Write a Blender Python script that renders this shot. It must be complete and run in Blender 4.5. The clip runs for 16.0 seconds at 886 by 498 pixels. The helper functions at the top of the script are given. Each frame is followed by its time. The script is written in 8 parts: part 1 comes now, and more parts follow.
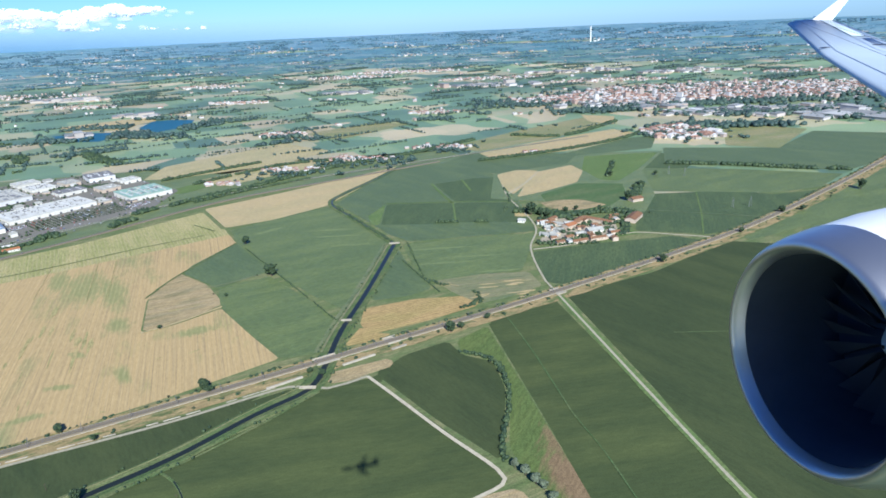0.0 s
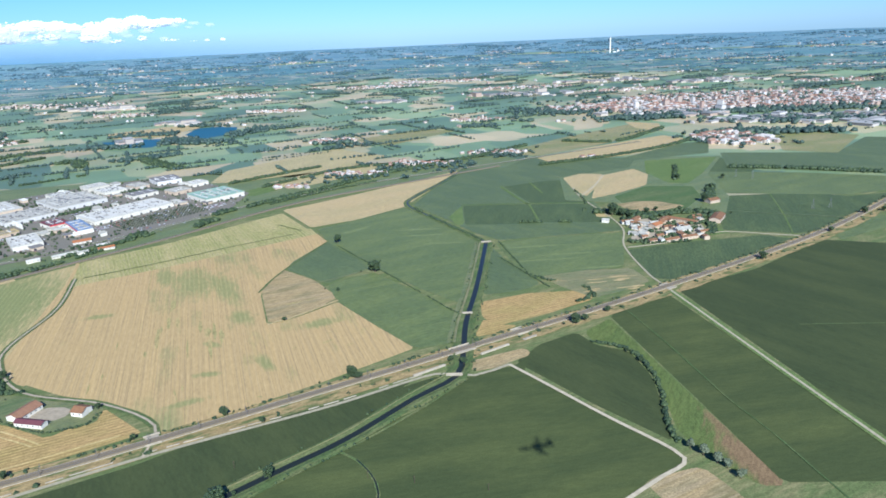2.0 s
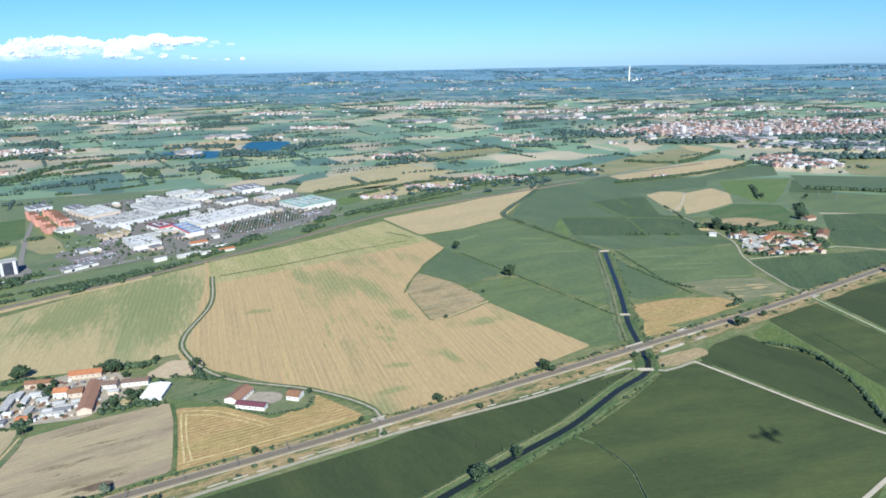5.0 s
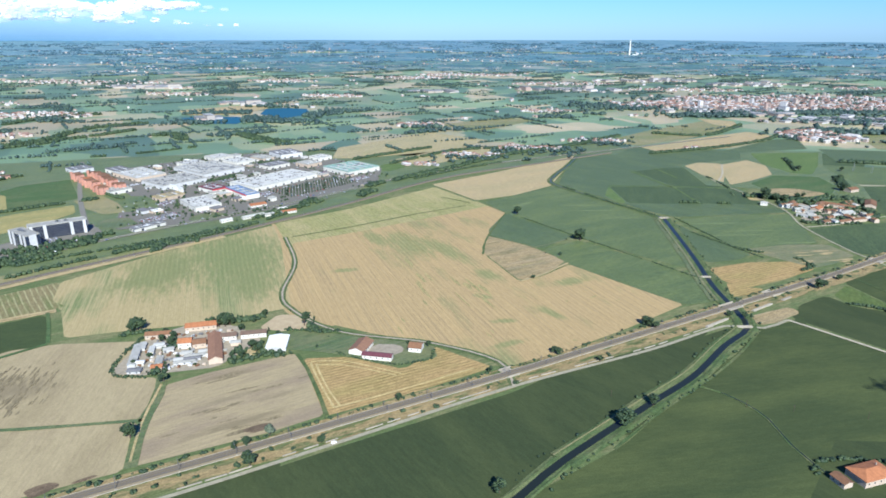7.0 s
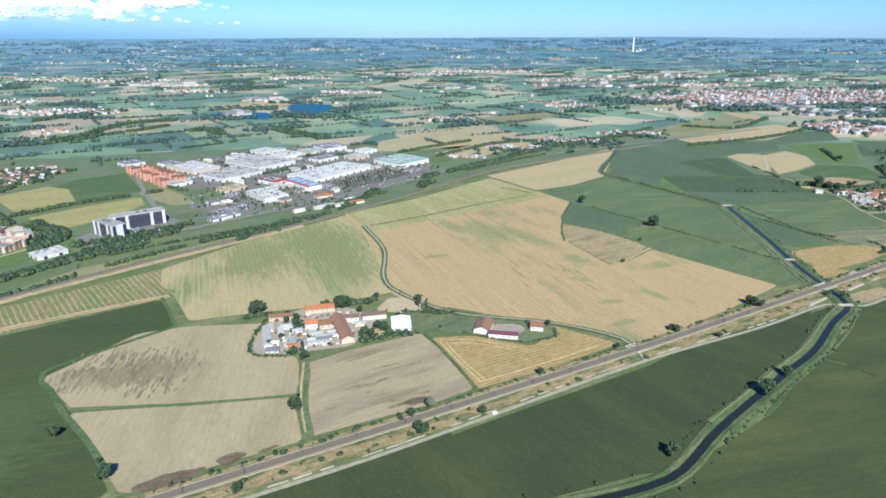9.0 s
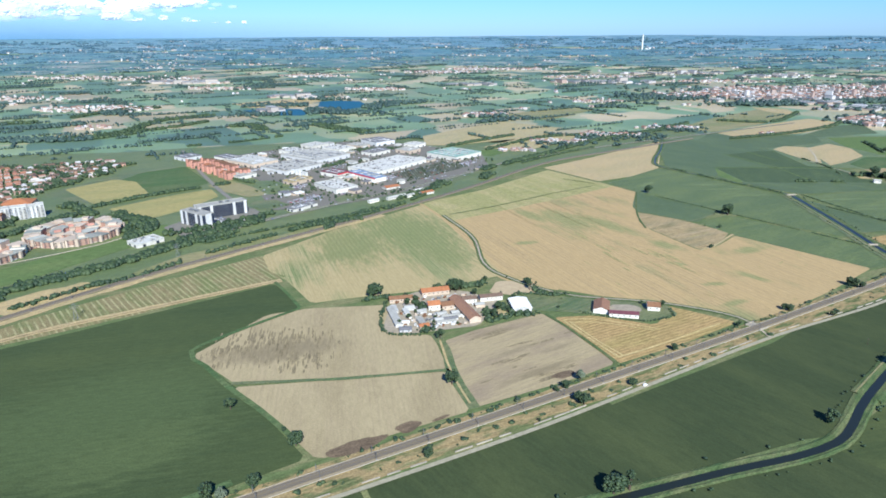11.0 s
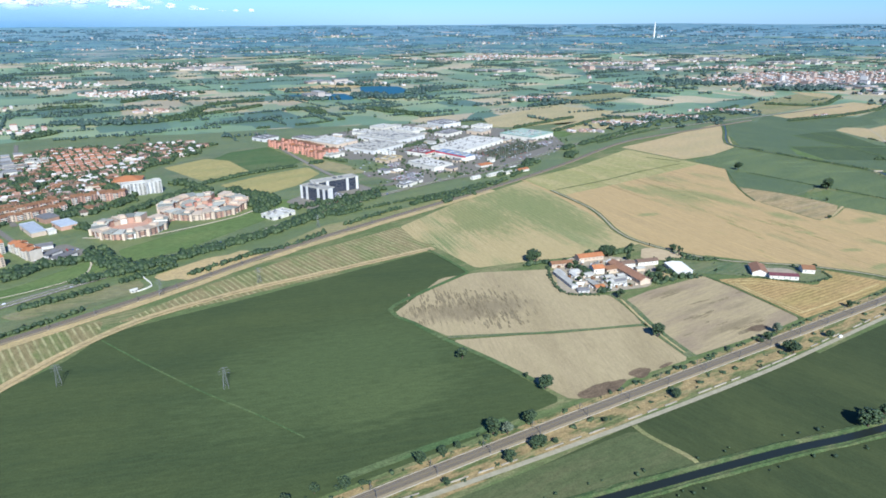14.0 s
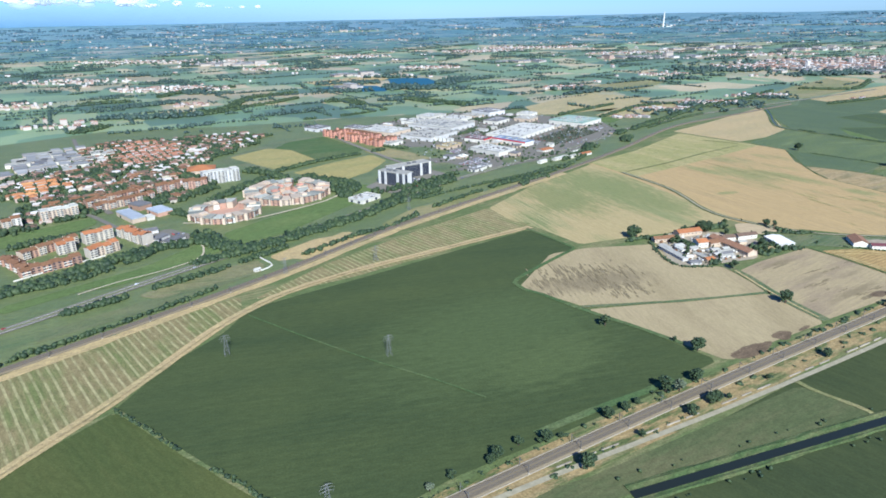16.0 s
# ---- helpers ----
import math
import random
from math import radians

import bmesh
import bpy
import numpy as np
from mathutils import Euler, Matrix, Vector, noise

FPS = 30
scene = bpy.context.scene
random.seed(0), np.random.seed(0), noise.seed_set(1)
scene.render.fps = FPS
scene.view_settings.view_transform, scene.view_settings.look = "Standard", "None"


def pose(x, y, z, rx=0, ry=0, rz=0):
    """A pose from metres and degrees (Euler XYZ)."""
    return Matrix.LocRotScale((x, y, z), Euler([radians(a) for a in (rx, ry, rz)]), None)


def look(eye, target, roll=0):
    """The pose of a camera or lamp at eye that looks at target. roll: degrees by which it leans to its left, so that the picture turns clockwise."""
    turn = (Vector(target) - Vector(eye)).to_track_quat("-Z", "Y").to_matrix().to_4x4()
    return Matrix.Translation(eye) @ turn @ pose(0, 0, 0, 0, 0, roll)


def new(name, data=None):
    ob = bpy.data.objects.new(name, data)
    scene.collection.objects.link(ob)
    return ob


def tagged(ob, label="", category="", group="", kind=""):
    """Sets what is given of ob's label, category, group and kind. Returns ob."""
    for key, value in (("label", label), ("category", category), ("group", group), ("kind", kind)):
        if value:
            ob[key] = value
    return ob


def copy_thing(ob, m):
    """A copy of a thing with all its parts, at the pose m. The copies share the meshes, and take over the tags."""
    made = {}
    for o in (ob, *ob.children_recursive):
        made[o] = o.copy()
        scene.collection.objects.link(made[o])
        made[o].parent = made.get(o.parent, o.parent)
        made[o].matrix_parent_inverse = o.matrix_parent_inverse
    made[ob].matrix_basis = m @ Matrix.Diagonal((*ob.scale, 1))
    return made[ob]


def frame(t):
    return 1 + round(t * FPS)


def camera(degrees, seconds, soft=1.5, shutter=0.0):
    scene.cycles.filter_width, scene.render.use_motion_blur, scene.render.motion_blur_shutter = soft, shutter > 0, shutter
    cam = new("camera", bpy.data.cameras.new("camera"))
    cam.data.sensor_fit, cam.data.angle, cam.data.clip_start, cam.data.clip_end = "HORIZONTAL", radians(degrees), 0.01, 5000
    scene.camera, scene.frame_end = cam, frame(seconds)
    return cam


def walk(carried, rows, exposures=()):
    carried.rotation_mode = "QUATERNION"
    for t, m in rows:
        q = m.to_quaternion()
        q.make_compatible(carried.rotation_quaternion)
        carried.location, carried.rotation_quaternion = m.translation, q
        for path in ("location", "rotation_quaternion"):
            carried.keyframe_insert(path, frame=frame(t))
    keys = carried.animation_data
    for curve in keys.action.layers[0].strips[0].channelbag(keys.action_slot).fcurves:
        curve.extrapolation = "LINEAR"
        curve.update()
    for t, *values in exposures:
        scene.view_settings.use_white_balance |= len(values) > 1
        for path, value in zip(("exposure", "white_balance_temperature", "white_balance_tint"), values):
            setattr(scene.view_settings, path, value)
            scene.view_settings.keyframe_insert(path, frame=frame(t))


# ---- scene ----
cam = camera(69.4, 16.0, soft=1.75)
# seconds, place, yaw to the left from +y, pitch up, roll
PATH = [
    (0, 23.95, 17.58, 170.76, 5.878, -19.677, -2.568),
    (0.5, 6.39, 13.09, 169.66, 5.945, -19.575, -2.404),
    (1, -11.10, 8.62, 168.55, 6.088, -19.451, -2.572),
    (1.5, -28.51, 4.18, 167.42, 5.854, -18.836, -2.339),
    (2, -45.85, -0.25, 166.29, 6.358, -18.630, -2.566),
    (2.5, -63.12, -4.65, 165.15, 6.475, -18.194, -2.500),
    (3, -80.31, -9.03, 164.00, 6.581, -17.221, -2.430),
    (3.5, -97.43, -13.39, 162.84, 6.587, -16.270, -2.061),
    (4, -114.48, -17.73, 161.67, 6.505, -15.640, -1.685),
    (6.5, -198.61, -39.10, 155.67, 4.923, -18.593, -0.090),
    (7, -215.21, -43.31, 154.44, 4.532, -18.825, 0.070),
    (7.5, -231.75, -47.50, 153.21, 4.398, -18.825, 0.130),
    (8, -248.21, -51.67, 151.96, 4.362, -18.705, 0.040),
    (8.5, -264.59, -55.82, 150.71, 4.075, -18.718, 0.053),
    (9, -280.90, -59.94, 149.44, 3.844, -18.971, -0.121),
    (11.5, -361.37, -80.24, 142.97, 3.635, -19.036, -0.261),
    (12, -377.24, -84.24, 141.65, 3.670, -19.085, -0.315),
    (12.5, -393.04, -88.22, 140.32, 3.250, -19.193, -0.092),
    (13, -408.76, -92.17, 138.98, 2.987, -19.778, 0.148),
    (13.5, -424.42, -96.10, 137.63, 3.004, -19.978, 0.110),
    (14, -439.99, -100.01, 136.27, 3.096, -19.831, -0.240),
    (14.5, -455.50, -103.90, 134.90, 3.162, -19.498, -0.599),
    (15, -470.93, -107.77, 133.52, 3.206, -19.541, -1.061),
    (15.5, -486.29, -111.62, 132.13, 3.233, -19.905, -1.161),
    (16, -501.58, -115.44, 130.73, 3.156, -20.284, -1.158),
]


def eye_pose(x, y, z, yaw, pitch, roll):
    return pose(x, y, z, 0, 0, yaw) @ pose(0, 0, 0, 90 + pitch) @ pose(0, 0, 0, 0, 0, roll)


walk(cam, [(t, eye_pose(*row)) for t, *row in PATH], [(0, 0.79, 5580, 8.5), (16, 0.79, 5580, 8.5)])

# ---- daylight ----
SUN_EL, SUN_AZ = 37.6, 163.6
world = bpy.data.worlds.new("sky")
scene.world = world
world.use_nodes = True
wn, wl = world.node_tree.nodes, world.node_tree.links
sky = wn.new("ShaderNodeTexSky")
sky.sky_type, sky.sun_disc = "NISHITA", False
sky.sun_elevation, sky.sun_rotation = radians(SUN_EL), radians(SUN_AZ)
sky.altitude, sky.air_density, sky.dust_density, sky.ozone_density = 200, 1.0, 0.12, 3.0
tint = wn.new("ShaderNodeMix")
tint.data_type, tint.blend_type = "RGBA", "MULTIPLY"
tint.inputs["Factor"].default_value, tint.inputs["B"].default_value = 1.0, (0.39, 0.62, 1.08, 1)
wl.new(sky.outputs[0], tint.inputs["A"])
wl.new(tint.outputs["Result"], wn["Background"].inputs[0])
wn["Background"].inputs[1].default_value = 0.082
sun = new("sun", bpy.data.lights.new("sun", "SUN"))
sun.data.energy, sun.data.angle, sun.data.color = 5.0, radians(0.53), (1.0, 0.96, 0.89)
_a, _e = radians(SUN_AZ), radians(SUN_EL)
sun.matrix_world = look((600 * math.sin(_a) * math.cos(_e), 600 * math.cos(_a) * math.cos(_e), 600 * math.sin(_e)), (0, 0, 0))


# ---- materials ----
def nodes_of(name, rough=0.9, spec=0.2, metal=0.0):
    m = bpy.data.materials.new(name)
    m.use_nodes = True
    nt = m.node_tree
    b = nt.nodes["Principled BSDF"]
    b.inputs["Roughness"].default_value, b.inputs["Metallic"].default_value = rough, metal
    b.inputs["Specular IOR Level"].default_value = spec
    return m, nt.nodes, nt.links, b


def ramp(n, stops):
    r = n.new("ShaderNodeValToRGB")
    e = r.color_ramp.elements
    while len(e) < len(stops):
        e.new(0.5)
    for el, (p, c) in zip(e, stops):
        el.position = p
        el.color = (*c, 1) if not isinstance(c, (int, float)) else (c, c, c, 1)
    return r


def coords(n, l, angle=0.0, scale=(1, 1, 1), kind="Object"):
    tc, mp = n.new("ShaderNodeTexCoord"), n.new("ShaderNodeMapping")
    mp.vector_type = "TEXTURE"
    mp.inputs["Rotation"].default_value = (0, 0, radians(angle))
    mp.inputs["Scale"].default_value = scale
    l.new(tc.outputs[kind], mp.inputs["Vector"])
    return mp.outputs[0]


def noise_tex(n, l, vec, scale, detail=4.0, rough=0.55):
    t = n.new("ShaderNodeTexNoise")
    t.inputs["Scale"].default_value, t.inputs["Detail"].default_value, t.inputs["Roughness"].default_value = scale, detail, rough
    l.new(vec, t.inputs["Vector"])
    return t.outputs["Fac"]


def blend(n, l, fac, a, b, how="MIX"):
    m = n.new("ShaderNodeMix")
    m.data_type, m.blend_type = "RGBA", how
    for sock, v in ((m.inputs["Factor"], fac), (m.inputs["A"], a), (m.inputs["B"], b)):
        if isinstance(v, bpy.types.NodeSocket):
            l.new(v, sock)
        else:
            sock.default_value = (*v, 1) if isinstance(v, tuple) else v
    return m.outputs["Result"]


def field_mat(name, base, other, streak, angle, row=2.0, patch=60.0, amount=0.5, cut=(0.45, 0.62), stripes=None, rowmix=0.6, spots=(), tuft=0.22, reach=45, gloss=0.12):
    """Ploughed, mown or sown land: base colour, broad patches of another, streaks along the rows."""
    m, n, l, b = nodes_of(name, 0.62 if gloss > 0.2 else 0.85, gloss)
    vec = coords(n, l)
    rows = coords(n, l, angle, (row * reach, row, 1))
    col = blend(n, l, ramp_of(n, l, noise_tex(n, l, coords(n, l, angle, (patch * 1.9, patch * 0.55, 1)), 1.0, 6, 0.65), ((cut[0], 0.0), (cut[1], 1.0))), base, other)
    thin = ramp_of(n, l, noise_tex(n, l, rows, 1.0, 3, 0.6), ((0.42, 0.0), (0.66, 1.0)))
    col = blend(n, l, scaled(n, l, thin, amount), col, streak)
    for x, y, a, along_, across, tone in spots:
        mp = n.new("ShaderNodeMapping")
        mp.vector_type = "TEXTURE"
        mp.inputs["Location"].default_value = (x, y, 0)
        mp.inputs["Rotation"].default_value = (0, 0, radians(a))
        mp.inputs["Scale"].default_value = (along_, across, 1000)
        l.new(n.new("ShaderNodeTexCoord").outputs["Object"], mp.inputs["Vector"])
        far = n.new("ShaderNodeVectorMath")
        far.operation = "LENGTH"
        l.new(mp.outputs[0], far.inputs[0])
        rag = n.new("ShaderNodeMath")
        rag.operation = "MULTIPLY_ADD"
        l.new(noise_tex(n, l, coords(n, l, angle, (14, 3.0, 1)), 1.0, 5, 0.7), rag.inputs[0])
        rag.inputs[1].default_value = 1.7
        l.new(far.outputs["Value"], rag.inputs[2])
        col = blend(n, l, ramp_of(n, l, scaled(n, l, rag.outputs[0], 0.4), ((0.50, 0.9), (0.72, 0.0))), col, tone)
    if stripes:
        colour, gap, share = stripes
        w = n.new("ShaderNodeTexWave")
        w.wave_type, w.bands_direction = "BANDS", "Y"
        w.inputs["Scale"].default_value, w.inputs["Distortion"].default_value = 0.314 / gap, 1.6
        w.inputs["Detail"].default_value, w.inputs["Detail Scale"].default_value = 2.0, 0.25
        l.new(coords(n, l, angle), w.inputs["Vector"])
        line = ramp_of(n, l, w.outputs["Fac"], ((1 - share, 0.0), (1 - share * 0.45, 1.0)))
        broken = ramp_of(n, l, noise_tex(n, l, vec, 0.09, 2), ((0.32, 0.15), (0.55, 1.0)))
        col = blend(n, l, product(n, l, line, broken, rowmix), col, colour)
    fine = ramp_of(n, l, noise_tex(n, l, vec, 1.4, 4, 0.7), ((0.3, 1 - 1.7 * tuft), (0.7, 1 + 1.45 * tuft)))
    col = blend(n, l, 1.0, col, fine, "MULTIPLY")
    l.new(col, b.inputs["Base Color"])
    tufts = ramp_of(n, l, noise_tex(n, l, coords(n, l, angle, (5, 1.6, 1)), 1.0, 3, 0.7), ((0.32, 1 - tuft), (0.68, 1 + tuft)))
    col = blend(n, l, 1.0, col, tufts, "MULTIPLY")
    l.new(col, b.inputs["Base Color"])
    bump = n.new("ShaderNodeBump")
    bump.inputs["Strength"].default_value, bump.inputs["Distance"].default_value = 2.7 * tuft, 0.25
    l.new(noise_tex(n, l, vec, 1.7, 3, 0.7), bump.inputs["Height"])
    l.new(bump.outputs[0], b.inputs["Normal"])
    return m


def ramp_of(n, l, fac, stops):
    r = ramp(n, stops)
    l.new(fac, r.inputs[0])
    return r.outputs[0]


def scaled(n, l, a, k):
    m = n.new("ShaderNodeMath")
    m.operation = "MULTIPLY"
    l.new(a, m.inputs[0])
    m.inputs[1].default_value = k
    return m.outputs[0]


def product(n, l, a, c, k=1.0):
    m = n.new("ShaderNodeMath")
    m.operation = "MULTIPLY"
    l.new(a, m.inputs[0])
    l.new(c, m.inputs[1])
    return scaled(n, l, m.outputs[0], k)


def plain_mat(name, c, c2=None, rough=0.85, scale=0.6, metal=0.0, vary=0.12, spec=0.3, bump=0.0):
    """A surface with two tones of grain, and a shade of its own for each object."""
    m, n, l, b = nodes_of(name, rough, spec, metal)
    vec = coords(n, l)
    c2 = c2 or tuple(v * 0.8 for v in c)
    col = blend(n, l, ramp_of(n, l, noise_tex(n, l, vec, scale, 5, 0.65), ((0.35, 0.0), (0.65, 1.0))), c, c2)
    oi = n.new("ShaderNodeObjectInfo")
    own = ramp_of(n, l, oi.outputs["Random"], ((0.0, 1 - vary), (1.0, 1 + vary)))
    col = blend(n, l, 1.0, col, own, "MULTIPLY")
    l.new(col, b.inputs["Base Color"])
    if bump:
        bp = n.new("ShaderNodeBump")
        bp.inputs["Strength"].default_value, bp.inputs["Distance"].default_value = bump, 0.1
        l.new(noise_tex(n, l, vec, scale * 4, 3), bp.inputs["Height"])
        l.new(bp.outputs[0], b.inputs["Normal"])
    return m


def island_mat(name, stops, rough=0.9, spec=0.15, scale=1.2):
    """Many pieces in one mesh, each with its own tone."""
    m, n, l, b = nodes_of(name, rough, spec)
    g = n.new("ShaderNodeNewGeometry")
    col = ramp_of(n, l, g.outputs["Random Per Island"], stops)
    grain = ramp_of(n, l, noise_tex(n, l, coords(n, l), scale, 4, 0.7), ((0.3, 0.7), (0.7, 1.25)))
    l.new(blend(n, l, 1.0, col, grain, "MULTIPLY"), b.inputs["Base Color"])
    return m


# the two spots paint a hazy brightening into the field's middle
MAIZE_DARK = field_mat("maize_bright_middle", (0.043, 0.061, 0.023), (0.062, 0.080, 0.027), (0.068, 0.087, 0.029), 16, 1.4, 90, 0.35, (0.40, 0.66), tuft=0.12, spots=[(-495, 132, 40, 80, 50, (0.068, 0.092, 0.033)), (-470, 112, 36, 40, 22, (0.073, 0.096, 0.034))])
MAIZE_MID = field_mat("dense_maize", (0.056, 0.082, 0.035), (0.074, 0.102, 0.040), (0.086, 0.111, 0.042), 80, 1.5, 30, 0.4, (0.46, 0.64), gloss=0.18)
# maize of the middle distance, its greens lightened in place of haze
MAIZE_HAZED = field_mat("hazed_maize", (0.088, 0.117, 0.040), (0.120, 0.148, 0.047), (0.133, 0.158, 0.051), 30, 1.5, 34, 0.55, (0.44, 0.62), spots=[(*q, (0.150, 0.180, 0.062)) for q in ((-30, 494, 9, 44, 2.5), (0, 476, 9, 34, 2.0), (-20, 462, 9, 30, 2.2), (22, 446, 9, 26, 2.5), (-130, 545, 6, 26, 3), (-120, 528, 6, 30, 2.5), (-100, 505, 6, 24, 2.5), (-186, 545, 45, 20, 5))], gloss=0.24)
MAIZE_HAZED2 = field_mat("hazed_maize_b", (0.077, 0.106, 0.041), (0.102, 0.131, 0.047), (0.114, 0.140, 0.049), -40, 1.5, 40, 0.4, (0.46, 0.64), gloss=0.24)
GREEN = field_mat("maize", (0.048, 0.064, 0.023), (0.076, 0.092, 0.030), (0.083, 0.098, 0.030), 16, 1.2, 45, 0.18, (0.42, 0.66), tuft=0.10)
GREEN2 = field_mat("maize_tall", (0.040, 0.054, 0.021), (0.058, 0.072, 0.026), (0.067, 0.081, 0.026), -50, 1.2, 45, 0.18, (0.42, 0.66), tuft=0.10)
LUSH = field_mat("lush_grass", (0.092, 0.138, 0.042), (0.118, 0.156, 0.050), (0.132, 0.160, 0.056), 30, 1.5, 50, 0.4)
LUSH2 = field_mat("clover", (0.066, 0.108, 0.038), (0.10, 0.125, 0.05), (0.085, 0.125, 0.044), 30, 1.5, 30, 0.4)
PLOT = field_mat("rough_pasture", (0.078, 0.096, 0.038), (0.112, 0.112, 0.050), (0.092, 0.102, 0.042), 34, 1.5, 22, 0.4, (0.48, 0.66), tuft=0.14)
LUSH_S = field_mat("lush_strip", (0.088, 0.120, 0.034), (0.106, 0.134, 0.038), (0.080, 0.108, 0.032), 70, 1.4, 18, 0.4, spots=[(49, 225, -75, 34, 11, (0.19, 0.125, 0.066)), (44, 250, -72, 16, 4, (0.17, 0.125, 0.06))])
VERGE = field_mat("field_margin", (0.105, 0.135, 0.048), (0.19, 0.18, 0.08), (0.085, 0.115, 0.040), 33, 1.5, 18, 0.5)
GRASS = field_mat("rough_grass", (0.085, 0.120, 0.038), (0.140, 0.150, 0.058), (0.170, 0.160, 0.070), 40, 1.5, 30, 0.5, gloss=0.42)
HAY = field_mat("ripe_hay", (0.285, 0.245, 0.088), (0.225, 0.215, 0.076), (0.325, 0.265, 0.105), 33, 1.5, 40, 0.5, gloss=0.2)
DRYG = field_mat("dry_grass", (0.190, 0.190, 0.068), (0.270, 0.225, 0.100), (0.140, 0.165, 0.055), 16, 2, 60, 0.4, gloss=0.26)
WEEDY = (0.205, 0.205, 0.080)
STUB = field_mat("stubble", (0.385, 0.275, 0.120), (0.18, 0.20, 0.075), (0.27, 0.20, 0.10), -64, 0.6, 60, 0.9, (0.54, 0.68), stripes=((0.50, 0.38, 0.185), 3.1, 0.42), rowmix=0.18, tuft=0.10, reach=170, spots=[(*q, WEEDY) for q in ((-278, 418, -58, 46, 19), (-250, 408, -56, 44, 11), (-306, 430, -58, 34, 9), (-217, 358, -50, 16, 9), (-219, 320, -20, 8, 4), (-314, 358, 20, 12, 5), (-163, 350, 30, 18, 8), (-207, 286, 10, 9, 4), (-205, 258, 30, 14, 4), (-180, 300, -50, 16, 5))])
STUBG = field_mat("weedy_stubble", (0.32, 0.255, 0.115), (0.125, 0.165, 0.058), (0.40, 0.32, 0.16), -66, 0.6, 70, 0.8, (0.52, 0.66), stripes=((0.40, 0.33, 0.15), 3.1, 0.40), rowmix=0.17, tuft=0.10, reach=170, spots=[(-400, 380, -60, 90, 50, (0.155, 0.180, 0.066)), (-440, 345, -62, 60, 30, (0.175, 0.185, 0.070)), (-372, 335, -60, 44, 19, (0.175, 0.188, 0.072)), (-440, 330, 50, 38, 14, (0.185, 0.192, 0.075))])
STRAW = field_mat("straw_rows", (0.225, 0.225, 0.075), (0.32, 0.275, 0.115), (0.35, 0.30, 0.13), -55, 1.2, 40, 0.5, (0.44, 0.60), stripes=((0.34, 0.29, 0.15), 3.0, 0.5), rowmix=0.5)
GOLD = field_mat("golden_stubble", (0.37, 0.255, 0.105), (0.32, 0.245, 0.09), (0.27, 0.185, 0.07), 32, 1.0, 30, 0.5, stripes=((0.19, 0.135, 0.05), 2.4, 0.5), rowmix=0.6)
GOLD_PALE = field_mat("pale_straw_row", (0.45, 0.345, 0.15), (0.39, 0.31, 0.125), (0.48, 0.38, 0.18), 32, 1.0, 14, 0.5)
TAN = field_mat("tan_stubble", (0.400, 0.300, 0.130), (0.340, 0.275, 0.115), (0.345, 0.260, 0.112), 32, 1.6, 60, 0.5, gloss=0.42)
SOIL = field_mat("bare_soil", (0.335, 0.272, 0.143), (0.285, 0.230, 0.120), (0.25, 0.19, 0.115), -77, 1.3, 40, 0.3, tuft=0.09, spots=[(-440, 190, 20, 40, 14, (0.205, 0.165, 0.092))])
WEED = field_mat("weeds_in_stubble", (0.285, 0.245, 0.100), (0.34, 0.265, 0.115), (0.235, 0.22, 0.085), -64, 1.0, 8, 0.5)
DAMP_DARK = field_mat("wet_soil", (0.135, 0.098, 0.058), (0.118, 0.086, 0.052), (0.155, 0.114, 0.068), 33, 1.0, 8, 0.5)
DAMP = field_mat("damp_soil", (0.200, 0.162, 0.088), (0.165, 0.132, 0.072), (0.24, 0.195, 0.108), -77, 1.0, 8, 0.6)
SOIL2 = field_mat("rolled_soil", (0.325, 0.262, 0.138), (0.25, 0.195, 0.118), (0.24, 0.185, 0.115), 36.5, 1.1, 30, 0.45, tuft=0.09, spots=[(-318, 178, 36, 26, 4, (0.21, 0.168, 0.092)), (-338, 215, 30, 16, 3, (0.20, 0.158, 0.088)), (-330, 195, 36, 22, 2.5, (0.24, 0.193, 0.108)), (-308, 200, 36, 14, 2, (0.23, 0.184, 0.102))])
FALLOW = field_mat("fallow", (0.295, 0.222, 0.105), (0.18, 0.155, 0.07), (0.34, 0.27, 0.16), 32, 1.8, 22, 0.5)
FALLOW2 = field_mat("thin_grass", (0.17, 0.165, 0.068), (0.10, 0.13, 0.045), (0.24, 0.20, 0.10), 16, 2, 25, 0.5, gloss=0.32)
STALE = field_mat("old_stubble", (0.350, 0.285, 0.130), (0.290, 0.255, 0.110), (0.385, 0.310, 0.152), 55, 2.0, 40, 0.4, gloss=0.26)
MOWN = field_mat("mown_hay", (0.200, 0.165, 0.074), (0.130, 0.148, 0.050), (0.225, 0.190, 0.088), -46, 1.0, 26, 0.4, (0.46, 0.60), stripes=((0.40, 0.37, 0.18), 3.2, 0.26), rowmix=0.55)
OLIVE = field_mat("olive_crop", (0.060, 0.078, 0.023), (0.078, 0.090, 0.027), (0.082, 0.094, 0.028), -40, 1.5, 50, 0.35, (0.42, 0.66), tuft=0.12)
ROAD = plain_mat("asphalt", (0.185, 0.17, 0.13), (0.135, 0.125, 0.095), 0.9, 0.8)
SAND = plain_mat("pale_sand", (0.47, 0.37, 0.21), (0.38, 0.29, 0.16), 0.95, 0.3)
PARK = field_mat("park_grass", (0.096, 0.131, 0.043), (0.135, 0.159, 0.052), (0.158, 0.163, 0.057), 33, 1.6, 26, 0.4, gloss=0.45)
YARD = plain_mat("dusty_yard", (0.36, 0.305, 0.21), (0.25, 0.21, 0.14), 0.95, 0.4)
